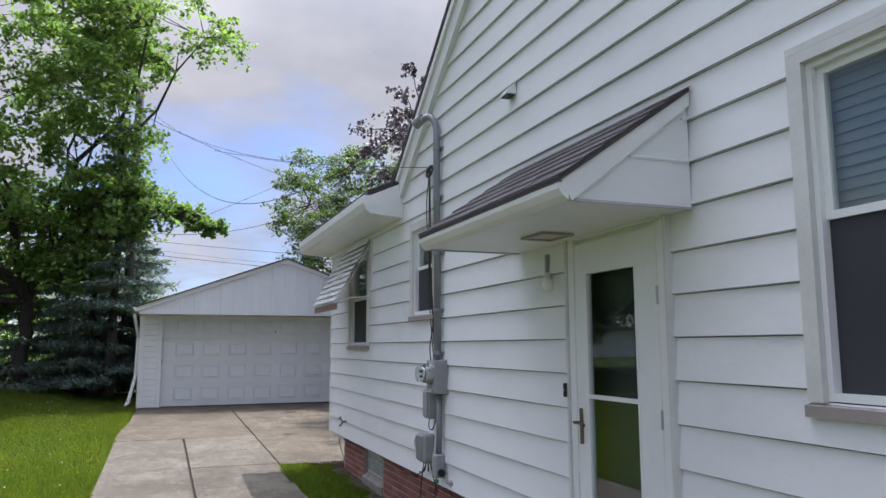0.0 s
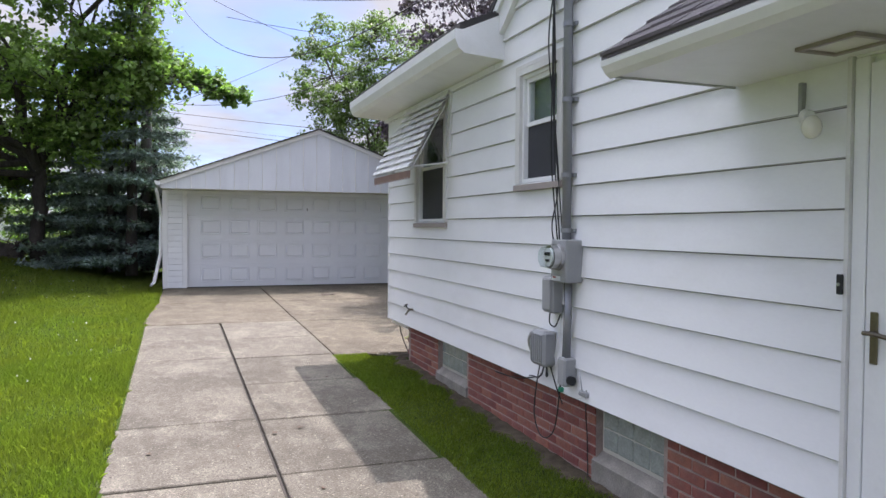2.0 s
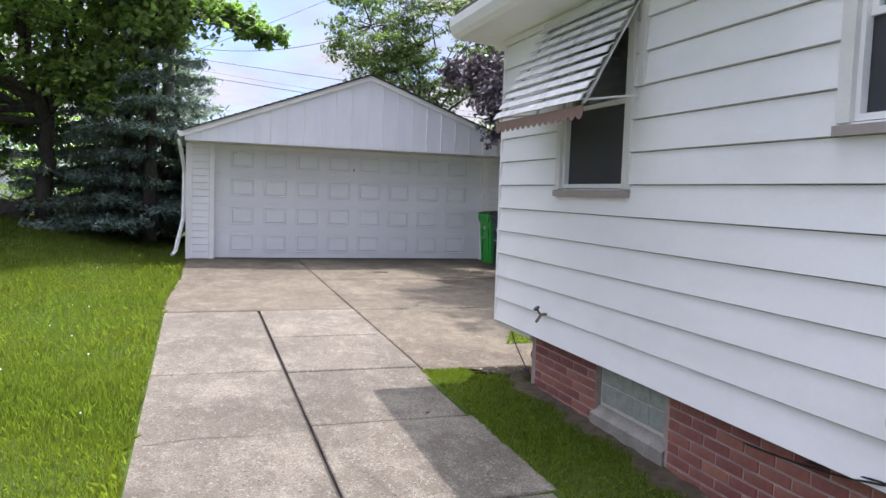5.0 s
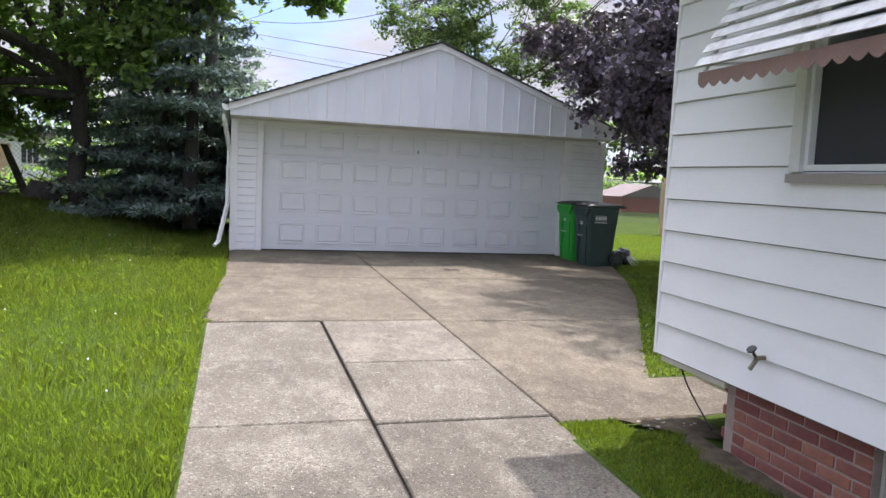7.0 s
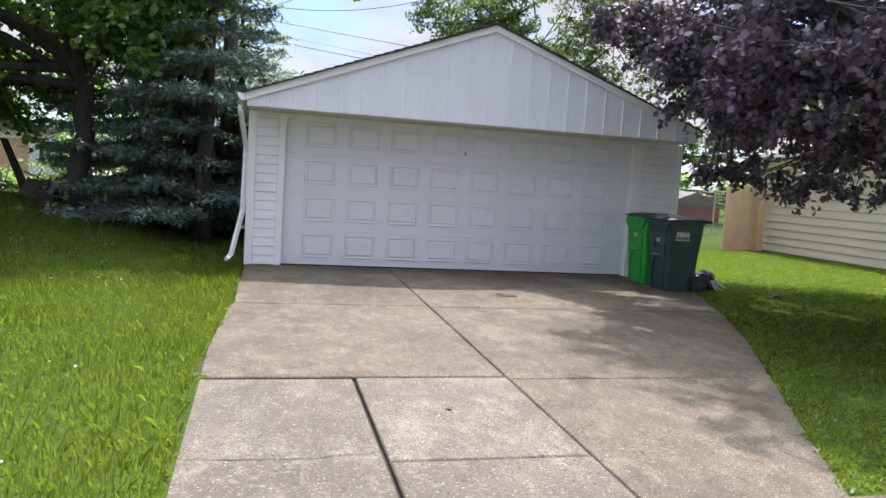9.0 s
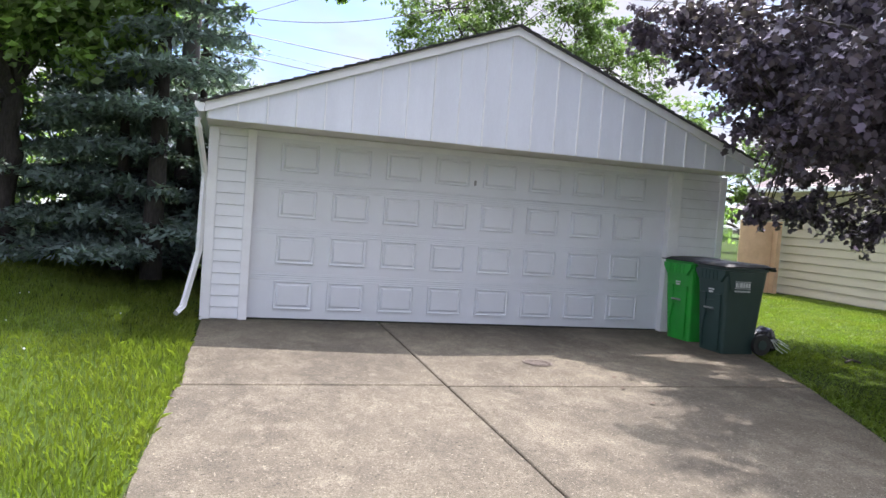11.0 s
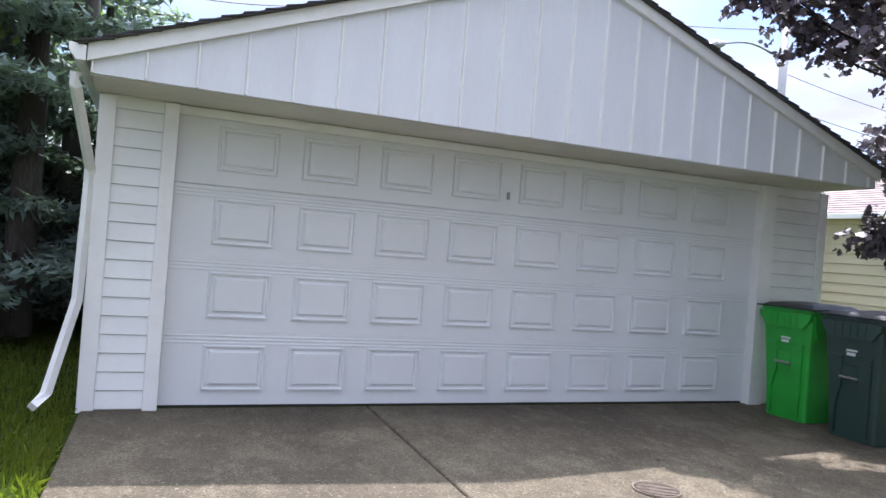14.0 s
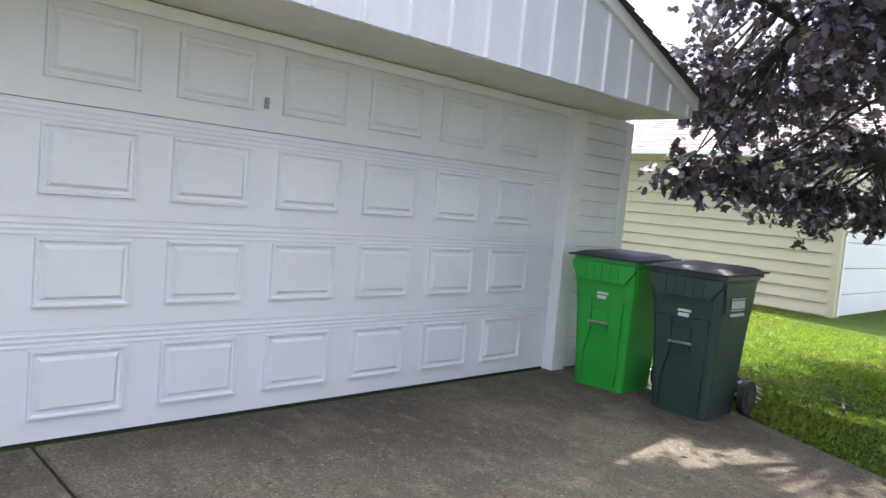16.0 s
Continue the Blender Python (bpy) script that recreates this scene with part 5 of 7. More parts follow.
# ---- wheeled bins ----
def wheeled_bin(name, mat, label, group="wheeled bins at the garage", h=1.02, w=0.545, dpt=0.60):
    """Front faces -x, base at the origin."""
    t = thing(name, (0, 0, 0), label, "wheeled bin", group)
    prof = [(0.0, 0.80, 0.78, 0.045), (0.30, 0.84, 0.83, 0.045), (0.60, 0.90, 0.90, 0.05), (0.72, 0.93, 0.94, 0.05), (0.84, 0.97, 0.97, 0.05), (h - 0.035, 1.0, 1.0, 0.05), (h - 0.03, 1.05, 1.05, 0.05), (h, 1.05, 1.05, 0.05)]
    bm = bmesh.new()
    rings = []
    for z, sw, sd, c in prof:
        hw, hd = w / 2 * sw, dpt / 2 * sd
        cx = dpt / 2
        pts = []
        for qx, qy, a0 in ((1, 1, 0), (-1, 1, 90), (-1, -1, 180), (1, -1, 270)):
            for k in range(4):
                a = radians(a0 + 30 * k)
                pts.append((cx + qx * (hd - c) + c * math.cos(a), qy * (hw - c) + c * math.sin(a), z))
        rings.append([bm.verts.new(p) for p in pts])
    n = len(rings[0])
    for a, b in zip(rings, rings[1:]):
        for k in range(n):
            bm.faces.new((a[k], a[(k + 1) % n], b[(k + 1) % n], b[k]))
    bm.faces.new(rings[0][::-1])
    bm.faces.new(rings[-1])
    body = part("body", bm, mat, t)
    def front(z):
        return 0.068 - 0.066 * z

    def pad(outline, proud=0.022):
        """A raised piece of the sloping front, from an outline of (y, z)."""
        q = bmesh.new()
        prism(q, [(front(z) - proud, y, z) for y, z in outline], (proud + 0.02, 0, 0))
        return q
    # deep collar under the rim, its lower corners cut off
    bm = bmesh.new()
    prism(bm, [(-0.022, y, z) for y, z in ((-w / 2 - 0.004, h - 0.035), (w / 2 + 0.004, h - 0.035), (w / 2 - 0.004, h - 0.085), (w / 2 - 0.075, h - 0.175), (-w / 2 + 0.075, h - 0.175), (-w / 2 + 0.004, h - 0.085))], (0.06, 0, 0))
    collar = part("front_lip", bm, mat, body)
    for k in range(5):
        bm = bmesh.new()
        y = -0.14 + 0.07 * k
        prism(bm, [(-0.022, y - 0.004, h - 0.05), (-0.022, y - 0.004, h - 0.165), (-0.030, y - 0.004, h - 0.15), (-0.030, y - 0.004, h - 0.06)], (0, 0.008, 0))
        part("gusset", bm, mat, collar)
    for s in (-1, 1):
        bm = bmesh.new()
        prism(bm, [(0.02, s * (w / 2 - 0.002), h - 0.05), (0.40, s * (w / 2 + 0.004), h - 0.05), (0.34, s * (w / 2 - 0.006), h - 0.26), (0.08, s * (w / 2 - 0.012), h - 0.26)], (0, s * 0.014, 0))
        part("side_shoulder", bm, mat, body)
    # catch bar pocket on the front
    for sg in (-1, 1):
        part("front_rib", pad([(sg * a, z) for a, z in ((0.195, 0.70), (0.085, 0.70), (0.078, 0.66), (0.078, 0.46), (0.105, 0.38), (0.135, 0.26), (0.14, 0.04), (0.160, 0.04), (0.175, 0.30))]), mat, body)
    bm = bmesh.new()
    prism(bm, [(0.018, -0.072, 0.47), (0.05, -0.072, 0.47), (0.05, -0.072, 0.62), (0.010, -0.072, 0.62)], (0, 0.144, 0))
    part("pocket", bm, mat, body, "shallow pocket behind the catch bar")
    bm = bmesh.new()
    tube(bm, [(0.004, -0.085, 0.52), (0.004, 0.085, 0.52)], 0.012, 10)
    part("catch_bar", bm, M["chrome"], body, "grey metal catch bar")
    bm = bmesh.new()
    box(bm, 0.0035, 0.0065, -0.055, 0.045, 0.695, 0.712)
    box(bm, 0.0035, 0.0065, -0.04, 0.04, 0.66, 0.685)
    bmesh.ops.transform(bm, matrix=Matrix.Translation((0.009, 0, 0.045)), verts=bm.verts)
    part("front_print", bm, M["label"], body)
    # lid
    bm = bmesh.new()
    rows, cols = 8, 8
    g = []
    for i in range(rows + 1):
        r = []
        for j in range(cols + 1):
            x = -0.035 + (dpt + 0.10) * i / rows
            y = (w / 2 + 0.035) * (2 * j / cols - 1)
            edge = min(i, rows - i, j, cols - j)
            zz = h + (0.012 if edge == 0 else 0.038 if edge == 1 else 0.042) + (0.005 if 2 <= i <= rows - 2 and j in (2, 3, 5, 6) else 0) + 0.02 * i / rows
            r.append(bm.verts.new((x, y, zz)))
        g.append(r)
    for i in range(rows):
        for j in range(cols):
            bm.faces.new((g[i][j], g[i + 1][j], g[i + 1][j + 1], g[i][j + 1]))
    low = bmesh.ops.extrude_face_region(bm, geom=bm.faces[:])
    bmesh.ops.translate(bm, verts=[v for v in low["geom"] if isinstance(v, bmesh.types.BMVert)], vec=(0, 0, -0.012))
    part("lid", bm, M["bin_lid"], t, "black ribbed plastic lid", smooth=False)
    bm = bmesh.new()
    tube(bm, [(dpt + 0.02, -w / 2 + 0.02, h + 0.01), (dpt + 0.12, -w / 2 + 0.03, h - 0.005), (dpt + 0.12, w / 2 - 0.03, h - 0.005), (dpt + 0.02, w / 2 - 0.02, h + 0.01)], 0.017, 8)
    part("handle", bm, M["bin_lid"], t)
    for s in (-1, 1):
        bm = bmesh.new()
        cyl(bm, (dpt - 0.03, s * (w / 2 - 0.015), 0.125), (0, s, 0), 0.125, 0.05, 24)
        wh = part("wheel", bm, M["black"], t, "black rubber wheel")
        bm = bmesh.new()
        cyl(bm, (dpt - 0.03, s * (w / 2 + 0.0355), 0.125), (0, s, 0), 0.06, 0.008, 16)
        part("hub", bm, M["bin_dark"], wh)
    bm = bmesh.new()
    tube(bm, [(dpt - 0.03, -w / 2 + 0.02, 0.125), (dpt - 0.03, w / 2 - 0.02, 0.125)], 0.012, 8)
    part("axle", bm, M["chrome"], t)
    return t


bin_a = wheeled_bin("wheeled_bin", M["bin_green"], "bright green wheeled bin with a black lid beside the garage post")
bin_a.matrix_basis = pose(5.42, 19.37, gz(19.4) + 0.001, 0, 0, 3)
bin_b = wheeled_bin("wheeled_bin", M["bin_dark"], "dark green wheeled bin with a black lid and pale lettering", h=1.025)


def side_print(parent):
    bm = bmesh.new()
    y = -0.2895
    for k, (x0, x1) in enumerate(((0.13, 0.155), (0.165, 0.175), (0.185, 0.225), (0.235, 0.26), (0.27, 0.30), (0.31, 0.335))):
        box(bm, x0, x1, y, y + 0.003, 0.80, 0.855)
    box(bm, 0.12, 0.345, y, y + 0.003, 0.785, 0.791)
    box(bm, 0.12, 0.345, y, y + 0.003, 0.864, 0.870)
    for k in range(10):
        box(bm, 0.12 + k * 0.023, 0.135 + k * 0.023, y, y + 0.003, 0.745, 0.765)
    part("side_print", bm, M["label"], parent, "pale printed lettering")


side_print(bin_b)
bin_b.matrix_basis = pose(5.41, 18.68, gz(18.7) + 0.001, 0, 0, 1)


def build_bag():
    t = thing("rubbish_bag", (6.35, 18.5, gz(18.5)), "crumpled black rubbish bag on the grass behind the bin", "rubbish bag")
    bm = bmesh.new()
    bmesh.ops.create_icosphere(bm, subdivisions=4, radius=0.17)
    for v in bm.verts:
        d = v.co.copy()
        k = 1 + 0.28 * noise.noise(d * 9) + 0.14 * noise.noise(d * 22)
        v.co = Vector((d.x * k * 1.15, d.y * k * 1.1, max(d.z * k * 1.05, -0.115)))
    bmesh.ops.translate(bm, verts=bm.verts, vec=(6.30, 18.78, gz(18.4) + 0.12))
    part("bag", bm, M["bag"], t)
    bm = bmesh.new()
    for k in range(7):
        a = k * 0.9
        tube(bm, [(6.33 + 0.02 * math.cos(a), 18.62, gz(18.4) + 0.16), (6.36 + 0.05 * math.cos(a), 18.55 + 0.02 * math.sin(a * 3), gz(18.4) + 0.12 + 0.06 * math.sin(a)), (6.40 + 0.08 * math.cos(a), 18.48, gz(18.4) + 0.07 + 0.05 * math.sin(a))], 0.005, 4)
    part("bag_tie", bm, M["label"], t, "pale torn plastic strips")


build_bag()


# ---- the neighbour's yellow garage ----
def build_neighbour():
    X0, Y0, Y1, Z0, ZE = 13.4, 20.25, 27.3, 0.22, 2.95
    g = thing("neighbour_garage", (16, 23.5, Z0), "pale yellow clapboard garage with a reddish shingle roof and a white door", "garage", kind="structure")
    bm = bmesh.new()
    box(bm, X0, X0 + 0.12, Y0, Y1, Z0 - 0.1, ZE)
    box(bm, X0 + 0.12, X0 + 0.30, Y0, Y0 + 0.12, Z0 - 0.1, ZE)
    box(bm, X0 + 0.12, 19.4, Y1 - 0.12, Y1, Z0 - 0.1, ZE)
    box(bm, X0 + 5.4, X0 + 6.0, Y0, Y0 + 0.12, Z0 - 0.1, ZE)
    box(bm, X0 + 0.30, X0 + 5.4, Y0, Y0 + 0.12, 2.45, ZE)
    box(bm, X0 + 5.88, X0 + 6.0, Y0 + 0.12, Y1 - 0.12, Z0 - 0.1, ZE)
    body = part("wall", bm, M["yellow"], g)
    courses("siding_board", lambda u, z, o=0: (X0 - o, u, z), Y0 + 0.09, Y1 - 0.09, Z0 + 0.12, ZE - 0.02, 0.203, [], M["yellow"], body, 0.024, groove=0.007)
    bm = bmesh.new()
    box(bm, X0 - 0.035, X0 + 0.09, Y0 - 0.03, Y0 + 0.085, Z0, ZE - 0.03)
    box(bm, X0 - 0.035, X0 + 0.09, Y1 - 0.085, Y1 + 0.03, Z0, ZE - 0.03)
    part("corner_board", bm, M["yellow"], g)
    bm = bmesh.new()
    box(bm, X0 - 0.02, X0 + 0.11, Y0 + 0.1, Y1, Z0 - 0.15, Z0 + 0.115)
    part("plinth", bm, M["concrete_old"], g, "grey concrete plinth")
    bm = bmesh.new()
    for k in range(5):
        z = Z0 + 0.02 + k * 0.44
        box(bm, X0 + 0.31, X0 + 5.39, Y0 + 0.04, Y0 + 0.08, z, z + 0.43, 0.005)
    part("garage_door", bm, M["door_panel"], g, "white sectional garage door")
    bm = bmesh.new()
    box(bm, X0 + 0.2, X0 + 0.30, Y0 - 0.02, Y0 + 0.05, Z0, 2.5)
    part("door_trim", bm, M["white"], g)
    xe, xr, zr = X0 - 0.35, X0 + 3.0, ZE + 1.45
    for a, b in ((xe, xr), (X0 + 6.35, xr)):
        bm = bmesh.new()
        prism(bm, [(a, Y0 - 0.3, ZE + 0.0), (a, Y1 + 0.3, ZE), (b, Y1 + 0.3, zr), (b, Y0 - 0.3, zr)], (0, 0, 0.05))
        slope = part("roof", bm, M["shingle_red"], g, "reddish shingle roof slope")
        bm = bmesh.new()
        rnd = random.Random(3)
        for r in range(22):
            f0, f1 = r / 22, (r + 1.0) / 22
            xa, xb = a + (b - a) * f0, a + (b - a) * f1
            za, zb = ZE + 0.052 + (zr - ZE) * f0, ZE + 0.052 + (zr - ZE) * f1
            y = Y0 - 0.3
            while y < Y1 + 0.25:
                w = rnd.uniform(0.25, 0.4)
                prism(bm, [(xa, y, za + 0.016), (xb, y, zb + 0.002), (xb, y, zb - 0.002), (xa, y, za - 0.0)], (0, min(w - 0.008, Y1 + 0.3 - y), 0))
                y += w
        part("shingles", bm, M["shingle_red"], slope, kind="stuff")
    bm = bmesh.new()
    box(bm, xe - 0.06, xe + 0.0, Y0 - 0.3, Y1 + 0.3, ZE - 0.08, ZE + 0.04, 0.01)
    part("gutter", bm, M["white"], g, "white gutter")
    bm = bmesh.new()
    box(bm, xe + 0.001, X0 + 0.0, Y0 - 0.29, Y1 + 0.29, ZE - 0.07, ZE - 0.04)
    part("soffit", bm, M["yellow"], g)
    for y in (Y0, Y1 - 0.12):
        bm = bmesh.new()
        prism(bm, [(X0, y, ZE), (X0 + 6, y, ZE), (xr, y, zr - 0.07)], (0, 0.12, 0))
        part("gable", bm, M["yellow"], g)
    bm = bmesh.new()
    prism(bm, [(X0 - 0.1, Y0 - 6, 0.17), (X0 + 5.6, Y0 - 6, 0.17), (X0 + 5.6, Y0 - 0.01, 0.235), (X0 - 0.1, Y0 - 0.01, 0.235)], (0, 0, -0.12))
    structure("pavement", bm, M["concrete"], "pale concrete apron before the yellow garage", "pavement")
    p = thing("wooden_gate", (12.5, 26.4, 0.2), "tall tan wooden gate panel standing beside the yellow garage", "gate")
    for k in range(5):
        bm = bmesh.new()
        x = 11.75 + k * 0.245
        box(bm, x, x + 0.238, 26.15 + k * 0.08, 26.19 + k * 0.08, 0.22, 2.10, 0.004)
        part("board", bm, M["tan"], p)
    bm = bmesh.new()
    box(bm, 12.98, 13.1, 26.3, 26.6, 0.22, 2.12, 0.006)
    part("post", bm, M["tan"], p, "tan wooden post")
    s = thing("shed", (23, 45.5, 0.0), "low red shed with a pale roof beyond the fence", "shed")
    bm = bmesh.new()
    box(bm, 21.2, 24.6, 45, 48, -0.2, 1.25)
    part("wall", bm, M["red"], s)
    bm = bmesh.new()
    prism(bm, [(20.9, 44.7, 1.2), (24.9, 44.7, 1.2), (22.9, 44.7, 1.95)], (0, 3.6, 0))
    part("roof", bm, M["shingle_red"], s)


build_neighbour()


# ---- fences and far buildings ----
def chain_fence(name, p0, p1, h, label, cell=0.11):
    t = thing(name, p0, label, "fence")
    p0, p1 = Vector(p0), Vector(p1)
    L = (p1 - p0).length
    d = (p1 - p0) / L
    bm = bmesh.new()
    s = 0.0
    up = Vector((0, 0, 1))
    side = d.cross(up)
    r = 0.0045
    while s < L + h:
        for sg in (1, -1):
            a, b = (s, 0.0), (s - h, h)
            if sg < 0:
                a, b = (s - h, 0.0), (s, h)
            (u0, v0), (u1, v1) = a, b
            if u1 < u0:
                (u0, v0), (u1, v1) = (u1, v1), (u0, v0)
            if u0 < 0:
                v0 += (v1 - v0) * (0 - u0) / (u1 - u0); u0 = 0
            if u1 > L:
                v1 = v0 + (v1 - v0) * (L - u0) / (u1 - u0); u1 = L
            if u1 - u0 < 0.02:
                continue
            A, B = p0 + d * u0 + up * v0, p0 + d * u1 + up * v1
            n = (B - A).normalized().cross(side) * r
            vs = [bm.verts.new(q) for q in (A - n, B - n, B + n, A + n)]
            bm.faces.new(vs)
        s += cell
    part("mesh", bm, M["wire"], t, kind="stuff")
    k = 0.0
    while k <= L + 0.01:
        bm = bmesh.new()
        q = p0 + d * k
        tube(bm, [q - up * 0.3, q + up * (h + 0.05)], 0.035, 8)
        part("post", bm, M["wire"], t)
        k += max(L / max(round(L / 3.0), 1), 0.5)
    bm = bmesh.new()
    tube(bm, [p0 + up * (h + 0.0), p1 + up * (h + 0.0)], 0.022, 6)
    part("rail", bm, M["wire"], t)


chain_fence("fence", (10.2, 33.0, -0.1), (19.0, 33.0, -0.1), 2.05, "grey chain link fence behind the yard")
chain_fence("fence", (-15.0, 26.6, 0.75), (-3.9, 26.6, 0.85), 1.5, "grey chain link fence under the trees")


def build_left_side():
    b = thing("far_building", (-13, 46, 0), "low white building with a dark window beyond the fence", "building")
    bm = bmesh.new()
    box(bm, -30, -7.8, 45, 52, -0.5, 2.75)
    part("wall", bm, M["white"], b)
    bm = bmesh.new()
    box(bm, -30.3, -7.5, 44.7, 52.3, 2.75, 3.0)
    part("roof", bm, M["shingle_red"], b)
    w = bmesh.new()
    box(w, -9.85, -9.15, 44.96, 44.995, 1.55, 2.35)
    part("window", w, M["screen"], b, "dark window")
    w = bmesh.new()
    for x in (-9.62, -9.38):
        box(w, x - 0.02, x + 0.02, 44.93, 44.958, 1.55, 2.35)
    part("mullion", w, M["white"], b)
    w = bmesh.new()
    box(w, -12.6, -10.3, 44.96, 44.995, 0.5, 2.4)
    part("wide_door", w, M["tan"], b, "pale tan wide door")
    bm = bmesh.new()
    prism(bm, [(-40, 33, 0.62), (-5.8, 33, 0.62), (-5.8, 44.9, 0.50), (-40, 44.9, 0.50)], (0, 0, -0.1))
    structure("road", bm, M["mortar_light"], "pale concrete lane beyond the fence", "road")
    st = thing("tree_stump", (-4.3, 24.3, 0.85), "old dark tree stump with brush heaped on it", "tree stump")
    bm = bmesh.new()
    pts, rr = [], []
    for k in range(5):
        pts.append((-4.3 + 0.03 * k, 24.2, 0.65 + 0.14 * k))
        rr.append(0.42 - 0.03 * k)
    tube(bm, pts, 0.4, 14, rr)
    rnd = random.Random(2)
    for v in bm.verts:
        v.co += Vector((rnd.uniform(-1, 1), rnd.uniform(-1, 1), rnd.uniform(-0.5, 0.5))) * 0.04
    part("stump", bm, M["bark"], st)
    bm = bmesh.new()
    for k in range(60):
        a = Vector((rnd.uniform(-5.3, -3.7), rnd.uniform(23.8, 24.7), rnd.uniform(0.8, 1.25)))
        b2 = a + Vector((rnd.uniform(-0.5, 0.5), rnd.uniform(-0.3, 0.3), rnd.uniform(-0.2, 0.25)))
        tube(bm, [a, b2], 0.012, 4)
    part("brush", bm, M["bark"], st, "heaped dry sticks", kind="stuff")
    # leaning dark board at the fence
    pl = thing("leaning_board", (-4.9, 26.2, 0.8), "dark board leaning on the chain link fence", "board")
    bm = bmesh.new()
    prism(bm, [(-5.6, 26.3, 2.0), (-5.45, 26.3, 2.0), (-4.95, 26.3, 0.8), (-5.15, 26.3, 0.8)], (0, 0.05, 0))
    part("board", bm, M["bark"], pl)


build_left_side()


def build_west_garage():
    """Stands beyond the lawn; seen only mirrored in the storm door."""
    X1, X0, Y0, Y1 = -9.5, -15.5, 14.4, 20.6
    t = thing("west_garage", (-12.5, 17.5, 0.3), "dull grey clapboard garage with a low gable across the lawn", "garage", kind="structure")
    bm = bmesh.new()
    box(bm, X0, X1, Y0, Y1, 0.0, 2.85)
    prism(bm, [(X0, Y0, 2.851), (X0, Y1, 2.851), (X0, (Y0 + Y1) / 2, 4.45)], (X1 - X0, 0, 0))
    wall = part("wall", bm, M["slate_siding"], t)
    courses("siding_board", lambda u, z, o=0: (X1 + o, u, z), Y0, Y1, 0.3, 2.85, 0.203, [], M["slate_siding"], wall, 0.018)
    bm = bmesh.new()
    box(bm, X1 + 0.001, X1 + 0.03, Y0 + 0.3, Y1 - 0.3, 2.70, 2.84)
    part("frieze", bm, M["white"], t, "white frieze board")
    for ye in (Y0 - 0.3, Y1 + 0.3):
        bm = bmesh.new()
        prism(bm, [(X0 - 0.3, ye, 2.74), (X1 + 0.3, ye, 2.74), (X1 + 0.3, (Y0 + Y1) / 2, 4.50), (X0 - 0.3, (Y0 + Y1) / 2, 4.50)], (0, 0, 0.08))
        part("roof", bm, M["shingle_dark"], t, "dark shingle roof slope")


build_west_garage()


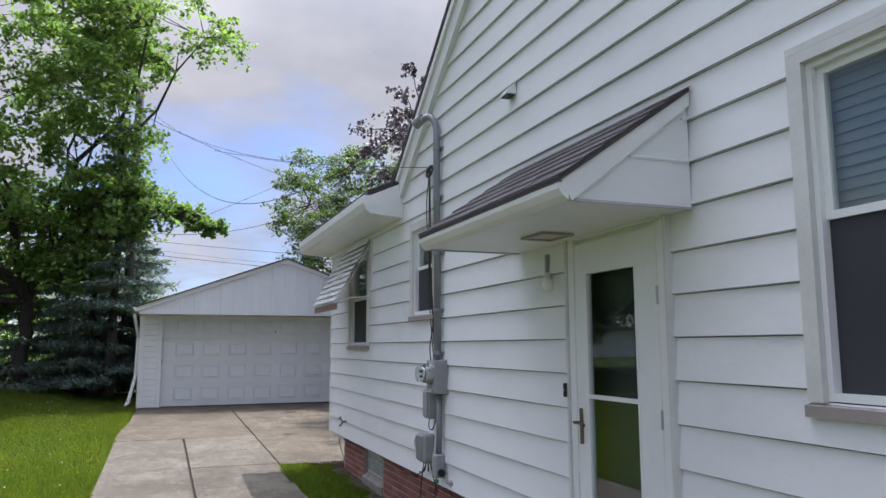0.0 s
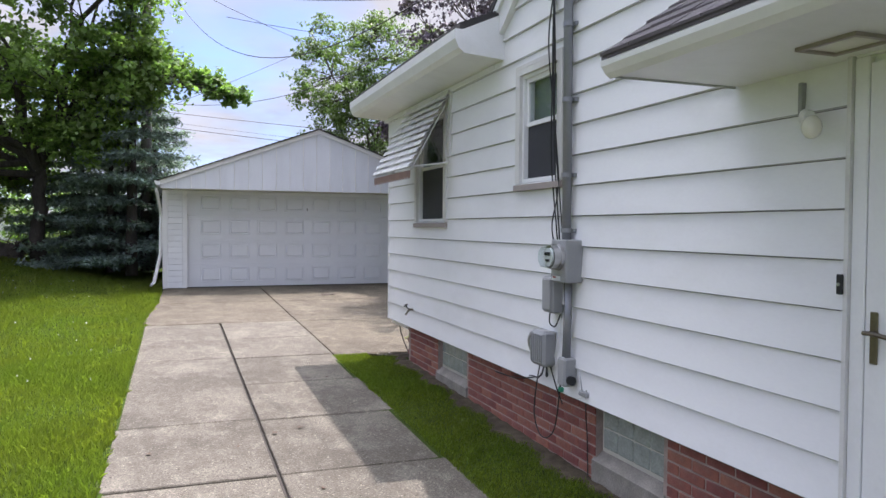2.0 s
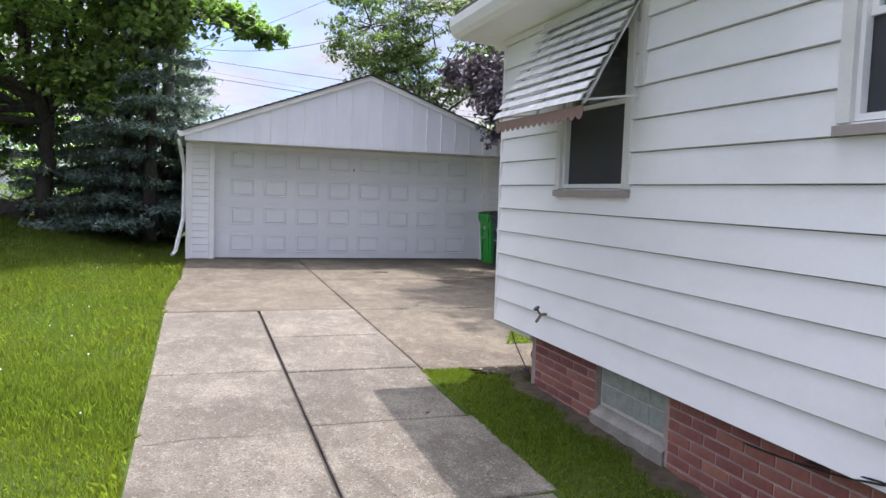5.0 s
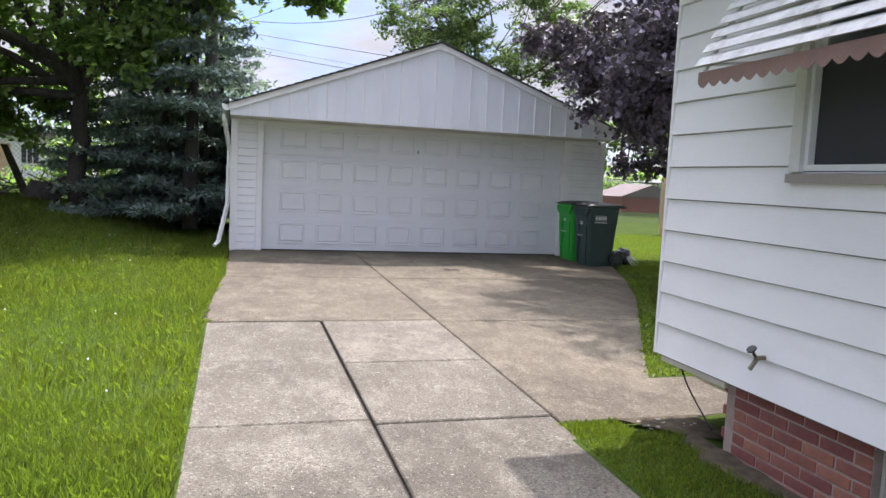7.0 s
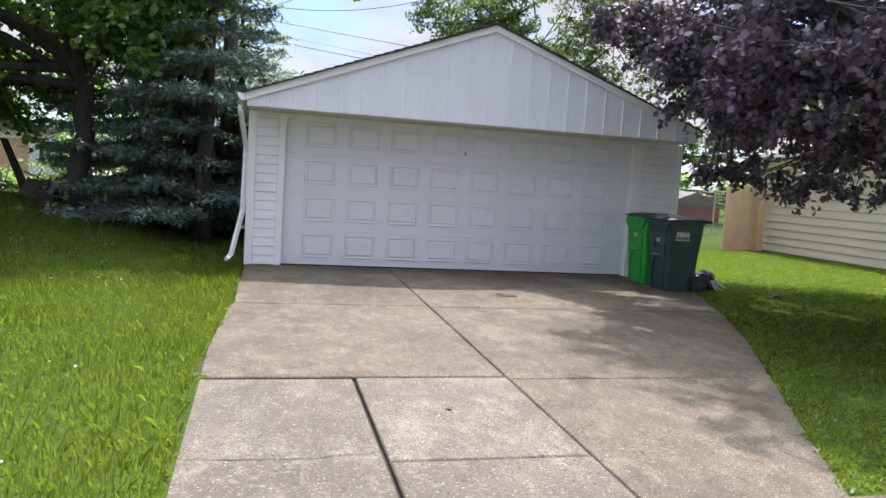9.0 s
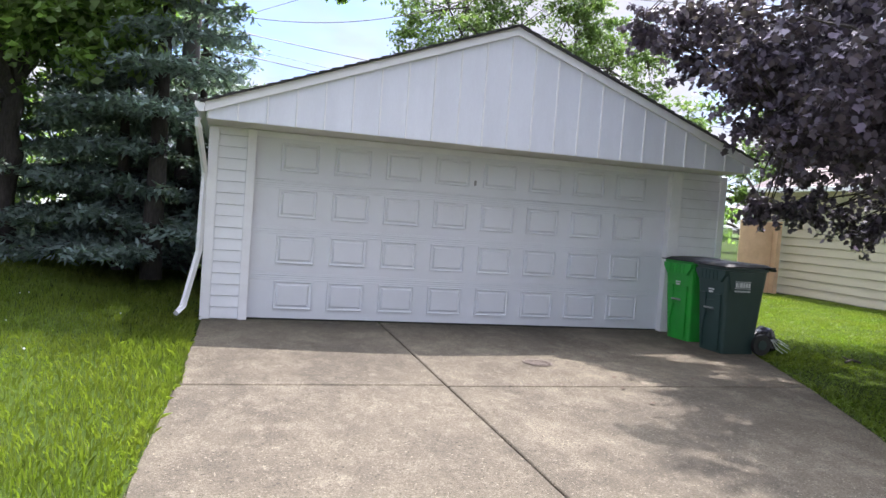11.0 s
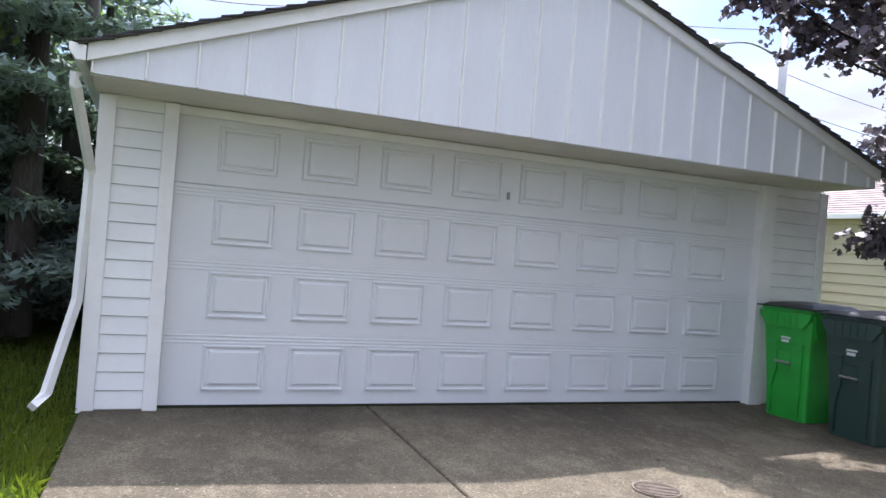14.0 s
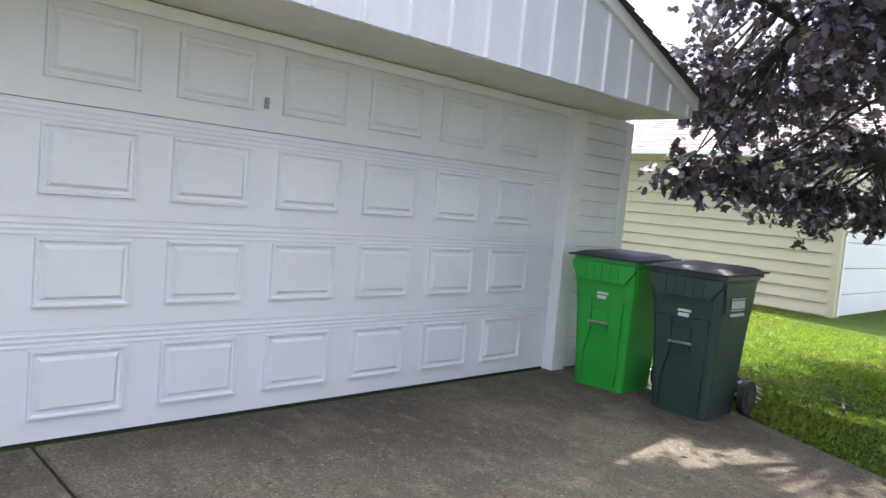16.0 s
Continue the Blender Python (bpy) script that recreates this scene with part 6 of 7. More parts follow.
def build_small_things():
    rnd = random.Random(41)

    def pebble(x, y, z, r, name, mat, label, category, group):
        p = thing(name, (x, y, z), label, category, group)
        bm = bmesh.new()
        bmesh.ops.create_icosphere(bm, subdivisions=1, radius=r)
        for v in bm.verts:
            v.co = Vector((v.co.x * rnd.uniform(0.8, 1.3), v.co.y * rnd.uniform(0.7, 1.1), v.co.z * rnd.uniform(0.4, 0.7)))
        bmesh.ops.translate(bm, verts=bm.verts, vec=(x, y, z + r * 0.35))
        part("stone", bm, mat, p)
    for k in range(34):
        x, y = rnd.uniform(2.15, 2.55), rnd.uniform(11.08, 11.26)
        pebble(x, y, gz(y), rnd.uniform(0.009, 0.021), "pebble", M["concrete_old"], "dull tan rounded pebble on bare soil at the house corner", "pebble", "pebbles at the house corner")
    bm = bmesh.new()
    pts = [(2.20, 11.10), (2.36, 10.92), (2.60, 10.80), (2.62, 11.28), (2.02, 11.28)]
    bm.faces.new([bm.verts.new((x, y, gz(y) + 0.012)) for x, y in pts])
    structure("soil_patch", bm, M["soil"], "bare sandy soil patch with pebbles at the house corner", "soil")
    bm = bmesh.new()
    rows = []
    for k in range(61):
        y = 4.0 + 0.12 * k
        xa = 2.25 + 0.05 * math.sin(y * 7) + 0.03 * math.sin(y * 23)
        rows.append([bm.verts.new((xa, y, gz(y) + 0.001)), bm.verts.new((min(xa + 0.04, 2.375), y, gz(y) + 0.014)), bm.verts.new((2.392, y, gz(y) + 0.022 + 0.008 * math.sin(y * 31)))])
    for r0, r1 in zip(rows, rows[1:]):
        for q in range(2):
            bm.faces.new((r0[q], r0[q + 1], r1[q + 1], r1[q]))
    structure("soil_strip", bm, M["soil"], "bare brown soil along the foot of the brick foundation", "soil")
    # cord from the corner of the siding down to the slab
    c = thing("corner_cord", (2.36, 11.2, 0.4), "thin dark cord hanging from the siding corner to the slab", "cord")
    bm = bmesh.new()
    tube(bm, curve_pts([(2.44, 11.25, 0.56), (2.43, 11.1, 0.40), (2.45, 10.86, 0.20)], 5), 0.006, 5)
    part("cord", bm, M["black"], c, smooth=True)
    # fallen leaves and crumbs on the concrete
    for k in range(30):
        x, y = (rnd.uniform(3.2, 5.9), rnd.uniform(16.2, 19.2)) if k < 20 else (rnd.uniform(-0.5, 1.5), rnd.uniform(5.5, 14))
        if x > slab_edge(max(y, 12.1)) - 0.1 or (abs(x - 2.86) < 0.25 and abs(y - 17.88) < 0.25):
            continue
        s = rnd.uniform(0.022, 0.045)
        lf = thing("fallen_leaf", (x, y, gz(y)), "small curled dry brown leaf lying on the concrete", "leaf", "fallen leaves on the driveway")
        a = rnd.uniform(0, 6.28)
        bm = bmesh.new()
        ring = []
        for u, v in MAPLE_LEAF:
            ux, uy = u * s * math.cos(a) - v * s * math.sin(a), u * s * math.sin(a) + v * s * math.cos(a)
            ring.append(bm.verts.new((x + ux, y + uy, gz(y) + 0.007 + abs(u) * s * 0.5)))
        bm.faces.new(ring)
        low = bmesh.ops.extrude_face_region(bm, geom=bm.faces[:])
        bmesh.ops.translate(bm, verts=[v for v in low["geom"] if isinstance(v, bmesh.types.BMVert)], vec=(0, 0, 0.0012))
        part("blade", bm, M["dry_leaf"], lf)
    # white clover heads in the lawn
    bm = bmesh.new()
    for k in range(46):
        x, y = rnd.uniform(-4.6, -0.9), rnd.uniform(8.0, 20.5)
        z = lawn_z(x, y) + 0.085
        r = rnd.uniform(0.007, 0.012)
        q = [bm.verts.new((x + dx * r, y + dy * r, z + dz * r)) for dx, dy, dz in ((1, 0, 0), (0, 1, 0), (-1, 0, 0), (0, -1, 0), (0, 0, 1), (0, 0, -1))]
        for a, b2 in ((0, 1), (1, 2), (2, 3), (3, 0)):
            bm.faces.new((q[a], q[b2], q[4]))
            bm.faces.new((q[b2], q[a], q[5]))
    cl = part("clover", bm, M["label"], None, "tiny white clover heads scattered in the lawn", kind="stuff")
    tagged(cl, category="flower")
    dn = thing("dropped_twig", (6.95, 18.0, gz(18)), "small dark broken twig lying on the mown grass", "twig")
    bm = bmesh.new()
    tube(bm, [(6.85, 18.0, gz(18) + 0.03), (6.98, 18.05, gz(18) + 0.05), (7.08, 18.0, gz(18) + 0.03)], 0.014, 5)
    tube(bm, [(6.96, 18.04, gz(18) + 0.045), (6.93, 18.12, gz(18) + 0.07)], 0.010, 5)
    part("twig", bm, M["bark"], dn)


MAPLE_LEAF = [(0, 0), (0.5, 0.25), (0.35, 0.6), (0.7, 0.9), (0.2, 0.95), (0, 1.4), (-0.25, 0.95), (-0.7, 0.8), (-0.35, 0.5), (-0.45, 0.2)]
build_small_things()


# ---- trees ----
MAPLE = [(0, 0), (0.42, 0.18), (0.30, 0.46), (0.62, 0.62), (0.36, 0.72), (0, 1.15), (-0.36, 0.72), (-0.62, 0.62), (-0.30, 0.46), (-0.42, 0.18)]
OVAL = [(0, 0), (0.28, 0.35), (0.22, 0.75), (0, 1.05), (-0.22, 0.75), (-0.28, 0.35)]
DIAMOND = [(0, 0), (0.33, 0.5), (0, 1.05), (-0.33, 0.5)]


def leaves(name, centres, size, mat, parent, outline=OVAL, droop=0.4, seed=0, fold=0.18, kind="stuff"):
    """Many small bent leaves in one mesh, one at each centre."""
    rs = np.random.RandomState(seed)
    c = np.asarray(centres, dtype=float)
    n = len(c)
    o = np.array([(x, y, -fold * abs(x) * 2) for x, y in outline])
    k = len(o)
    yaw = rs.uniform(0, 2 * np.pi, n)
    pitch = rs.normal(-droop, 0.5, n)
    roll = rs.normal(0, 0.6, n)
    s = size * rs.uniform(0.6, 1.3, n)
    cy, sy, cp, sp, cr, sr = np.cos(yaw), np.sin(yaw), np.cos(pitch), np.sin(pitch), np.cos(roll), np.sin(roll)
    X, Y, Z = (o[None, :, i] * s[:, None] for i in range(3))
    x1, z1 = X * cr[:, None] + Z * sr[:, None], -X * sr[:, None] + Z * cr[:, None]
    y2, z2 = Y * cp[:, None] - z1 * sp[:, None], Y * sp[:, None] + z1 * cp[:, None]
    x3, y3 = x1 * cy[:, None] - y2 * sy[:, None], x1 * sy[:, None] + y2 * cy[:, None]
    v = np.stack([x3, y3, z2], -1) + c[:, None, :]
    mesh = bpy.data.meshes.new(name)
    mesh.vertices.add(n * k)
    mesh.vertices.foreach_set("co", v.reshape(-1))
    mesh.loops.add(n * k)
    mesh.loops.foreach_set("vertex_index", np.arange(n * k))
    mesh.polygons.add(n)
    mesh.polygons.foreach_set("loop_start", np.arange(n) * k)
    mesh.update(calc_edges=True)
    return link_mesh(name, mesh, mat, parent, kind=kind)


def limb(bm, a, b, r0, r1, wob, rnd, n=6, sides=8):
    a, b = Vector(a), Vector(b)
    pts, radii = [], []
    for i in range(n + 1):
        t = i / n
        p = a.lerp(b, t) + Vector((rnd.uniform(-1, 1), rnd.uniform(-1, 1), rnd.uniform(-0.5, 0.5))) * wob * math.sin(math.pi * t)
        pts.append(p)
        radii.append(r0 + (r1 - r0) * t)
    tube(bm, pts, r0, sides, radii)
    return pts


def leafy_tree(name, base, trunk_top, r, crown, mat, label, n_leaves, size, outline=OVAL, seed=1, clump=0.45, n_clumps=160, droop=0.4, category="tree", limbs=9, extra=(), gap=0.0, sprays=6):
    """crown: ellipsoids (centre, radii, weight). Leaves stand in clumps on twigs that come from the limbs."""
    rnd = random.Random(seed)
    rs = np.random.RandomState(seed)
    t = thing(name, base, label, category)
    bm = bmesh.new()
    top = limb(bm, Vector(base) - Vector((0, 0, 0.3)), trunk_top, r, r * 0.7, r * 0.4, rnd, 8, 12)[-1]
    part("trunk", bm, M["bark"], t, smooth=True)
    tot = sum(w for _, _, w in crown)
    clumps = []
    for (cx, cy, cz), (rx, ry, rz), w in crown:
        k = int(n_clumps * w / tot)
        u = rs.normal(size=(k, 3))
        u /= np.linalg.norm(u, axis=1)[:, None]
        rad = rs.uniform(0.35, 1.0, k) ** 0.5
        u = u * rad[:, None] * np.array([rx, ry, rz]) + np.array([cx, cy, cz])
        clumps.append(u)
    clumps = np.concatenate(clumps)
    if gap:
        clumps = np.array([c for c in clumps if noise.noise(Vector(c) * 0.75 + Vector((seed, 0, 0))) > gap - 0.35])
    if len(extra):
        near = np.repeat(np.array(extra, dtype=float), 3, axis=0)
        clumps = np.concatenate([clumps, near + rs.normal(0, 0.10, near.shape)])
    bm = bmesh.new()
    tips = []
    for (cx, cy, cz), (rx, ry, rz), w in crown:
        for k in range(max(2, int(limbs * w / tot))):
            a = rnd.uniform(0, 6.28)
            e = Vector((cx + rx * 0.6 * math.cos(a), cy + ry * 0.6 * math.sin(a), cz + rz * rnd.uniform(-0.3, 0.75)))
            tips += limb(bm, top - Vector((0, 0, rnd.uniform(0, 0.25) * (top.z - base[2]))), e, r * 0.5, r * 0.08, 0.35, rnd, 7, 7)[1:]
    part("limb", bm, M["bark"], t, kind="stuff")
    tips = np.array([tuple(p) for p in tips])
    bm = bmesh.new()
    for c in clumps:
        j = np.argmin(((tips - c) ** 2).sum(1))
        limb(bm, tips[j], c, 0.022, 0.006, 0.08, rnd, 3, 4)
    part("twig", bm, M["bark"], t, kind="stuff")
    per = max(4, n_leaves // len(clumps))
    cs = clumps
    # every clump is a handful of short drooping shoots with leaves along them
    sizes = rs.uniform(0.6, 1.45, len(cs)) * clump
    if len(extra):
        sizes[-3 * len(extra):] *= 0.6
    way = rs.normal(size=(len(cs), sprays, 3)) * np.array([1.0, 1.0, 0.45])
    way /= np.linalg.norm(way, axis=2)[:, :, None]
    way[:, :, 2] -= 0.18 * droop
    pick = rs.randint(0, sprays, (len(cs), per))
    d = np.take_along_axis(way, pick[:, :, None].repeat(3, 2), 1)
    along = rs.uniform(0.0, 1.0, (len(cs), per)) ** 0.75
    pts = cs[:, None, :] + d * (along * 1.3)[:, :, None] * sizes[:, None, None]
    pts[:, :, 2] -= 0.22 * droop * (along ** 2) * sizes[:, None]
    pts += rs.normal(0, 1.0, pts.shape) * np.array([1.0, 1.0, 0.6]) * (0.10 + 0.16 * (1 - along))[:, :, None] * sizes[:, None, None]
    leaves("crown", pts.reshape(-1, 3), size, mat, t, outline, droop, seed)
    return t


def spruce(name, base, height, radius, label, seed=1, n=40000, first=0.3, step=0.36, girth=0.17, low=1.0, thin=0.0):
    """Whorls of flat drooping boughs with side twigs; thin leaves out boughs towards the top."""
    rnd = random.Random(seed)
    rs = np.random.RandomState(seed)
    t = thing(name, base, label, "tree")
    b = Vector(base)
    bm = bmesh.new()
    limb(bm, b - Vector((0, 0, 0.3)), b + Vector((0.04, 0.03, height)), girth, 0.02, 0.04, rnd, 10, 10)
    part("trunk", bm, M["bark"], t, smooth=True)
    bm = bmesh.new()
    pts, z = [], first
    while z < height - 0.15:
        f = 1 - z / height
        a0 = rnd.uniform(0, 6.28)
        cnt = 9 if f > 0.5 else 6
        for k in range(cnt):
            if rnd.random() < thin * (1 - f) * 1.3:
                continue
            a = a0 + k * 6.28 / cnt + rnd.uniform(-0.3, 0.3)
            L = radius * (f ** 0.75) * rnd.uniform(0.6, 1.2) * (low if z < 1.6 else 1.0) + 0.15
            way = Vector((math.cos(a), math.sin(a), 0))
            root = b + Vector((0, 0, z + rnd.uniform(-0.08, 0.08)))
            mid = root + way * L * 0.55 + Vector((0, 0, -0.13 * L))
            tip = root + way * L + Vector((0, 0, -0.10 * L))
            tube(bm, [root, mid, tip], 0.02, 4, [0.026, 0.014, 0.004])
            m = int(190 * L * L + 60)
            tt = rs.uniform(0.12, 1.0, m)
            sgn = rs.choice([-1.0, 1.0], m)
            q = np.floor(tt * 11) / 11 + rs.normal(0, 0.012, m)
            u = rs.uniform(0, 1, m)
            tw = (0.40 * L * (1 - 0.72 * tt) + 0.10) * u
            d0, s0 = np.array(way), np.array((-math.sin(a), math.cos(a), 0))
            r0, m0, t0 = np.array(root), np.array(mid), np.array(tip)
            p = np.where(q[:, None] < 0.55, r0 + (m0 - r0) * (q / 0.55)[:, None], m0 + (t0 - m0) * ((q - 0.55) / 0.45)[:, None])
            p = p + d0 * (tw * 0.55)[:, None] + s0 * (tw * sgn * 0.85)[:, None]
            p[:, 2] += -0.16 * tw - 0.10 * rs.uniform(0, 1, m) ** 2 + 0.02
            p += rs.normal(0, 0.022, p.shape)
            pts.append(p)
        z += step * (0.75 + 0.5 * rnd.random())
    part("branch", bm, M["bark"], t, kind="stuff")
    pts = np.concatenate(pts)
    if len(pts) > n:
        pts = pts[rs.choice(len(pts), n, replace=False)]
    leaves("needles", pts, 0.115, M["leaf_spruce"], t, [(0, 0), (0.20, 0.55), (0, 1.2), (-0.20, 0.55)], 0.15, seed)
    return t


leafy_tree("maple_tree", (-3.55, 24.0, 0.95), (-3.45, 24.0, 3.6), 0.20,
           [((-3.9, 22.8, 8.6), (3.4, 3.0, 4.2), 3), ((-6.5, 22.5, 7.0), (3.2, 3.0, 4.0), 2.4), ((-1.8, 22.3, 8.8), (2.0, 2.0, 3.2), 1.4), ((-3.0, 25.2, 4.9), (2.4, 1.2, 1.4), 1.0), ((-0.6, 22.2, 11.0), (2.4, 2.0, 1.6), 1.0), ((-6.4, 25.0, 3.9), (2.6, 1.3, 1.6), 1.6), ((-8.5, 22.0, 5.0), (2.6, 2.0, 2.2), 1.2), ((-5.2, 25.2, 3.15), (1.3, 0.8, 0.8), 0.8), ((-7.5, 23.4, 3.0), (2.4, 0.9, 0.8), 1.2), ((-2.45, 22.3, 4.7), (0.95, 0.6, 1.3), 1.2), ((-1.1, 21.9, 5.4), (0.8, 0.6, 0.9), 0.6)],
           M["leaf_green"], "large green maple tree with a dark forked trunk", 92000, 0.15, DIAMOND, 3, 0.57, 600, gap=0.06, extra=[(1.3, 22.4, 5.15), (1.0, 22.4, 5.3), (0.65, 22.4, 5.45), (0.3, 22.4, 5.6), (-0.05, 22.5, 5.65), (-0.4, 22.5, 5.8)])
leafy_tree("maple_tree", (-9.6, 24.5, 1.0), (-9.3, 24.5, 4.5), 0.26,
           [((-9.2, 24.3, 7.0), (3.6, 3.2, 4.8), 3), ((-12.8, 24.3, 7.4), (3.2, 3.2, 4.8), 2), ((-8.5, 23.6, 3.4), (3.0, 1.6, 1.5), 1)],
           M["leaf_green"], "tall green tree with several thin dark trunks behind the lawn", 44000, 0.17, DIAMOND, 5, 0.7, 300)
spruce("spruce_tree", (-1.22, 22.5, 0.75), 7.4, 1.55, "tall thin dark blue-green spruce beside the garage", 2, n=30000, first=2.3, step=0.42, girth=0.16, thin=0.35)
spruce("spruce_tree", (-1.75, 23.2, 0.80), 4.2, 1.8, "low spreading blue-green spruce with layered boughs", 8, n=52000, first=0.25, step=0.40, girth=0.11)
spruce("spruce_tree", (-0.75, 24.6, 0.75), 4.9, 2.0, "dark blue-green spruce behind the garage corner", 6, n=36000, first=0.2, step=0.34, girth=0.12)
spruce("spruce_tree", (-2.7, 25.6, 0.85), 5.2, 2.3, "dark blue-green spruce behind the maple", 10, n=34000, first=0.2, step=0.36, girth=0.12)
leafy_tree("elm_tree", (8.2, 33.5, 0.2), (8.2, 33.6, 4.5), 0.14,
           [((6.3, 33.4, 8.2), (1.9, 2.0, 2.6), 1.5), ((9.1, 33.5, 8.3), (2.6, 2.2, 3.0), 2), ((11.9, 33.5, 7.0), (1.8, 2.0, 1.8), 1), ((7.6, 33.3, 6.0), (2.6, 2, 1.2), 0.8)],
           M["leaf_light"], "airy light green tree behind the garage", 42000, 0.125, DIAMOND, 9, 0.50, 300)
leafy_tree("purple_maple_tree", (8.2, 15.6, 0.15), (8.1, 15.8, 2.4), 0.20,
           [((8.1, 16.3, 4.3), (3.0, 3.2, 2.2), 3), ((6.7, 17.2, 3.3), (1.5, 1.4, 1.2), 1.0), ((8.5, 18.4, 3.2), (2.1, 1.4, 1.2), 1.1), ((7.0, 15.6, 6.3), (3.0, 2.9, 2.1), 3.0),
            ((6.2, 17.7, 4.9), (1.4, 1.2, 1.3), 1.6), ((5.3, 15.2, 3.9), (1.5, 1.8, 1.2), 1.2), ((6.1, 16.1, 2.9), (1.4, 1.6, 0.95), 0.9), ((9.3, 17.8, 2.8), (2.0, 2.0, 0.9), 0.8),
            ((6.0, 16.8, 5.9), (1.7, 1.6, 1.7), 2.2), ((8.0, 12.9, 4.6), (3.0, 2.2, 1.9), 1.8),
            ((6.0, 18.9, 4.3), (1.3, 0.7, 0.55), 1.3), ((5.3, 17.5, 3.5), (0.8, 0.6, 0.35), 0.7), ((6.3, 18.1, 3.0), (0.8, 0.6, 0.4), 0.6),
            ((5.7, 17.2, 2.9), (0.9, 0.7, 0.4), 0.6), ((5.1, 16.2, 3.1), (0.9, 0.8, 0.35), 0.5), ((8.6, 19.3, 3.8), (2.0, 0.9, 0.9), 1.2), ((8.3, 19.5, 3.05), (1.5, 0.6, 0.35), 0.7)],
           M["leaf_purple"], "purple-leaved maple tree with low branches over the driveway", 88000, 0.070, MAPLE, 12, 0.32, 1050, droop=0.8, gap=0.18,
           extra=[(4.55, 19.2, 4.1), (4.9, 19.2, 4.15), (4.9, 19.0, 4.4), (5.2, 19.1, 3.9), (5.4, 18.9, 4.3), (5.7, 18.9, 4.6),
                  (6.6, 19.3, 2.12), (6.8, 19.4, 2.15), (7.3, 19.3, 2.1), (7.8, 19.1, 2.05), (8.3, 18.9, 2.05), (7.6, 18.6, 1.95), (8.4, 18.4, 1.95), (9.2, 18.4, 2.0),
                  (7.0, 18.9, 2.35), (8.0, 18.7, 2.5), (8.8, 18.6, 2.5), (7.2, 19.4, 2.6), (9.6, 18.6, 2.6)])
leafy_tree("far_tree", (27.5, 42.0, 0.0), (27.0, 42.0, 3.5), 0.25, [((24, 42, 6.0), (5, 3, 3.2), 2), ((31, 44, 5.5), (5, 3, 3.0), 2), ((18.5, 44, 4.2), (3.5, 3, 2.0), 1)],
           M["leaf_light"], "bright green trees beyond the yellow garage", 16000, 0.26, OVAL, 15, 0.8, 110)
leafy_tree("hedge", (-2.0, 29.0, 0.5), (-2.0, 29.0, 1.0), 0.08, [((-3.0, 29.0, 1.6), (2.6, 1.0, 1.3), 2), ((0.5, 29.5, 1.6), (2.4, 1.0, 1.3), 1), ((-7.5, 27.6, 0.9), (2.0, 0.5, 0.6), 0.6)],
           M["leaf_green"], "dense dark green bushes behind the spruces", 14000, 0.15, OVAL, 21, 0.5, 90, category="hedge")


leafy_tree("far_tree", (-30.0, 62.0, 0.0), (-30.0, 62.0, 3.0), 0.3, [((-16, 60, 4.5), (9, 3, 4.5), 2), ((-32, 62, 5.0), (10, 3, 5.0), 2), ((-50, 62, 5.0), (11, 3, 5.0), 2)],
           M["leaf_green"], "distant row of dark green trees beyond the lane", 12000, 0.5, OVAL, 31, 1.5, 110)
leafy_tree("far_tree", (40.0, 60.0, 0.0), (40.0, 60.0, 2.0), 0.3, [((22, 60, 2.2), (9, 3, 2.0), 2), ((40, 60, 2.6), (11, 3, 2.4), 2), ((8, 62, 2.0), (8, 3, 2.0), 1)],
           M["leaf_green"], "distant low dark green trees beyond the red shed", 9000, 0.45, OVAL, 33, 1.2, 100)


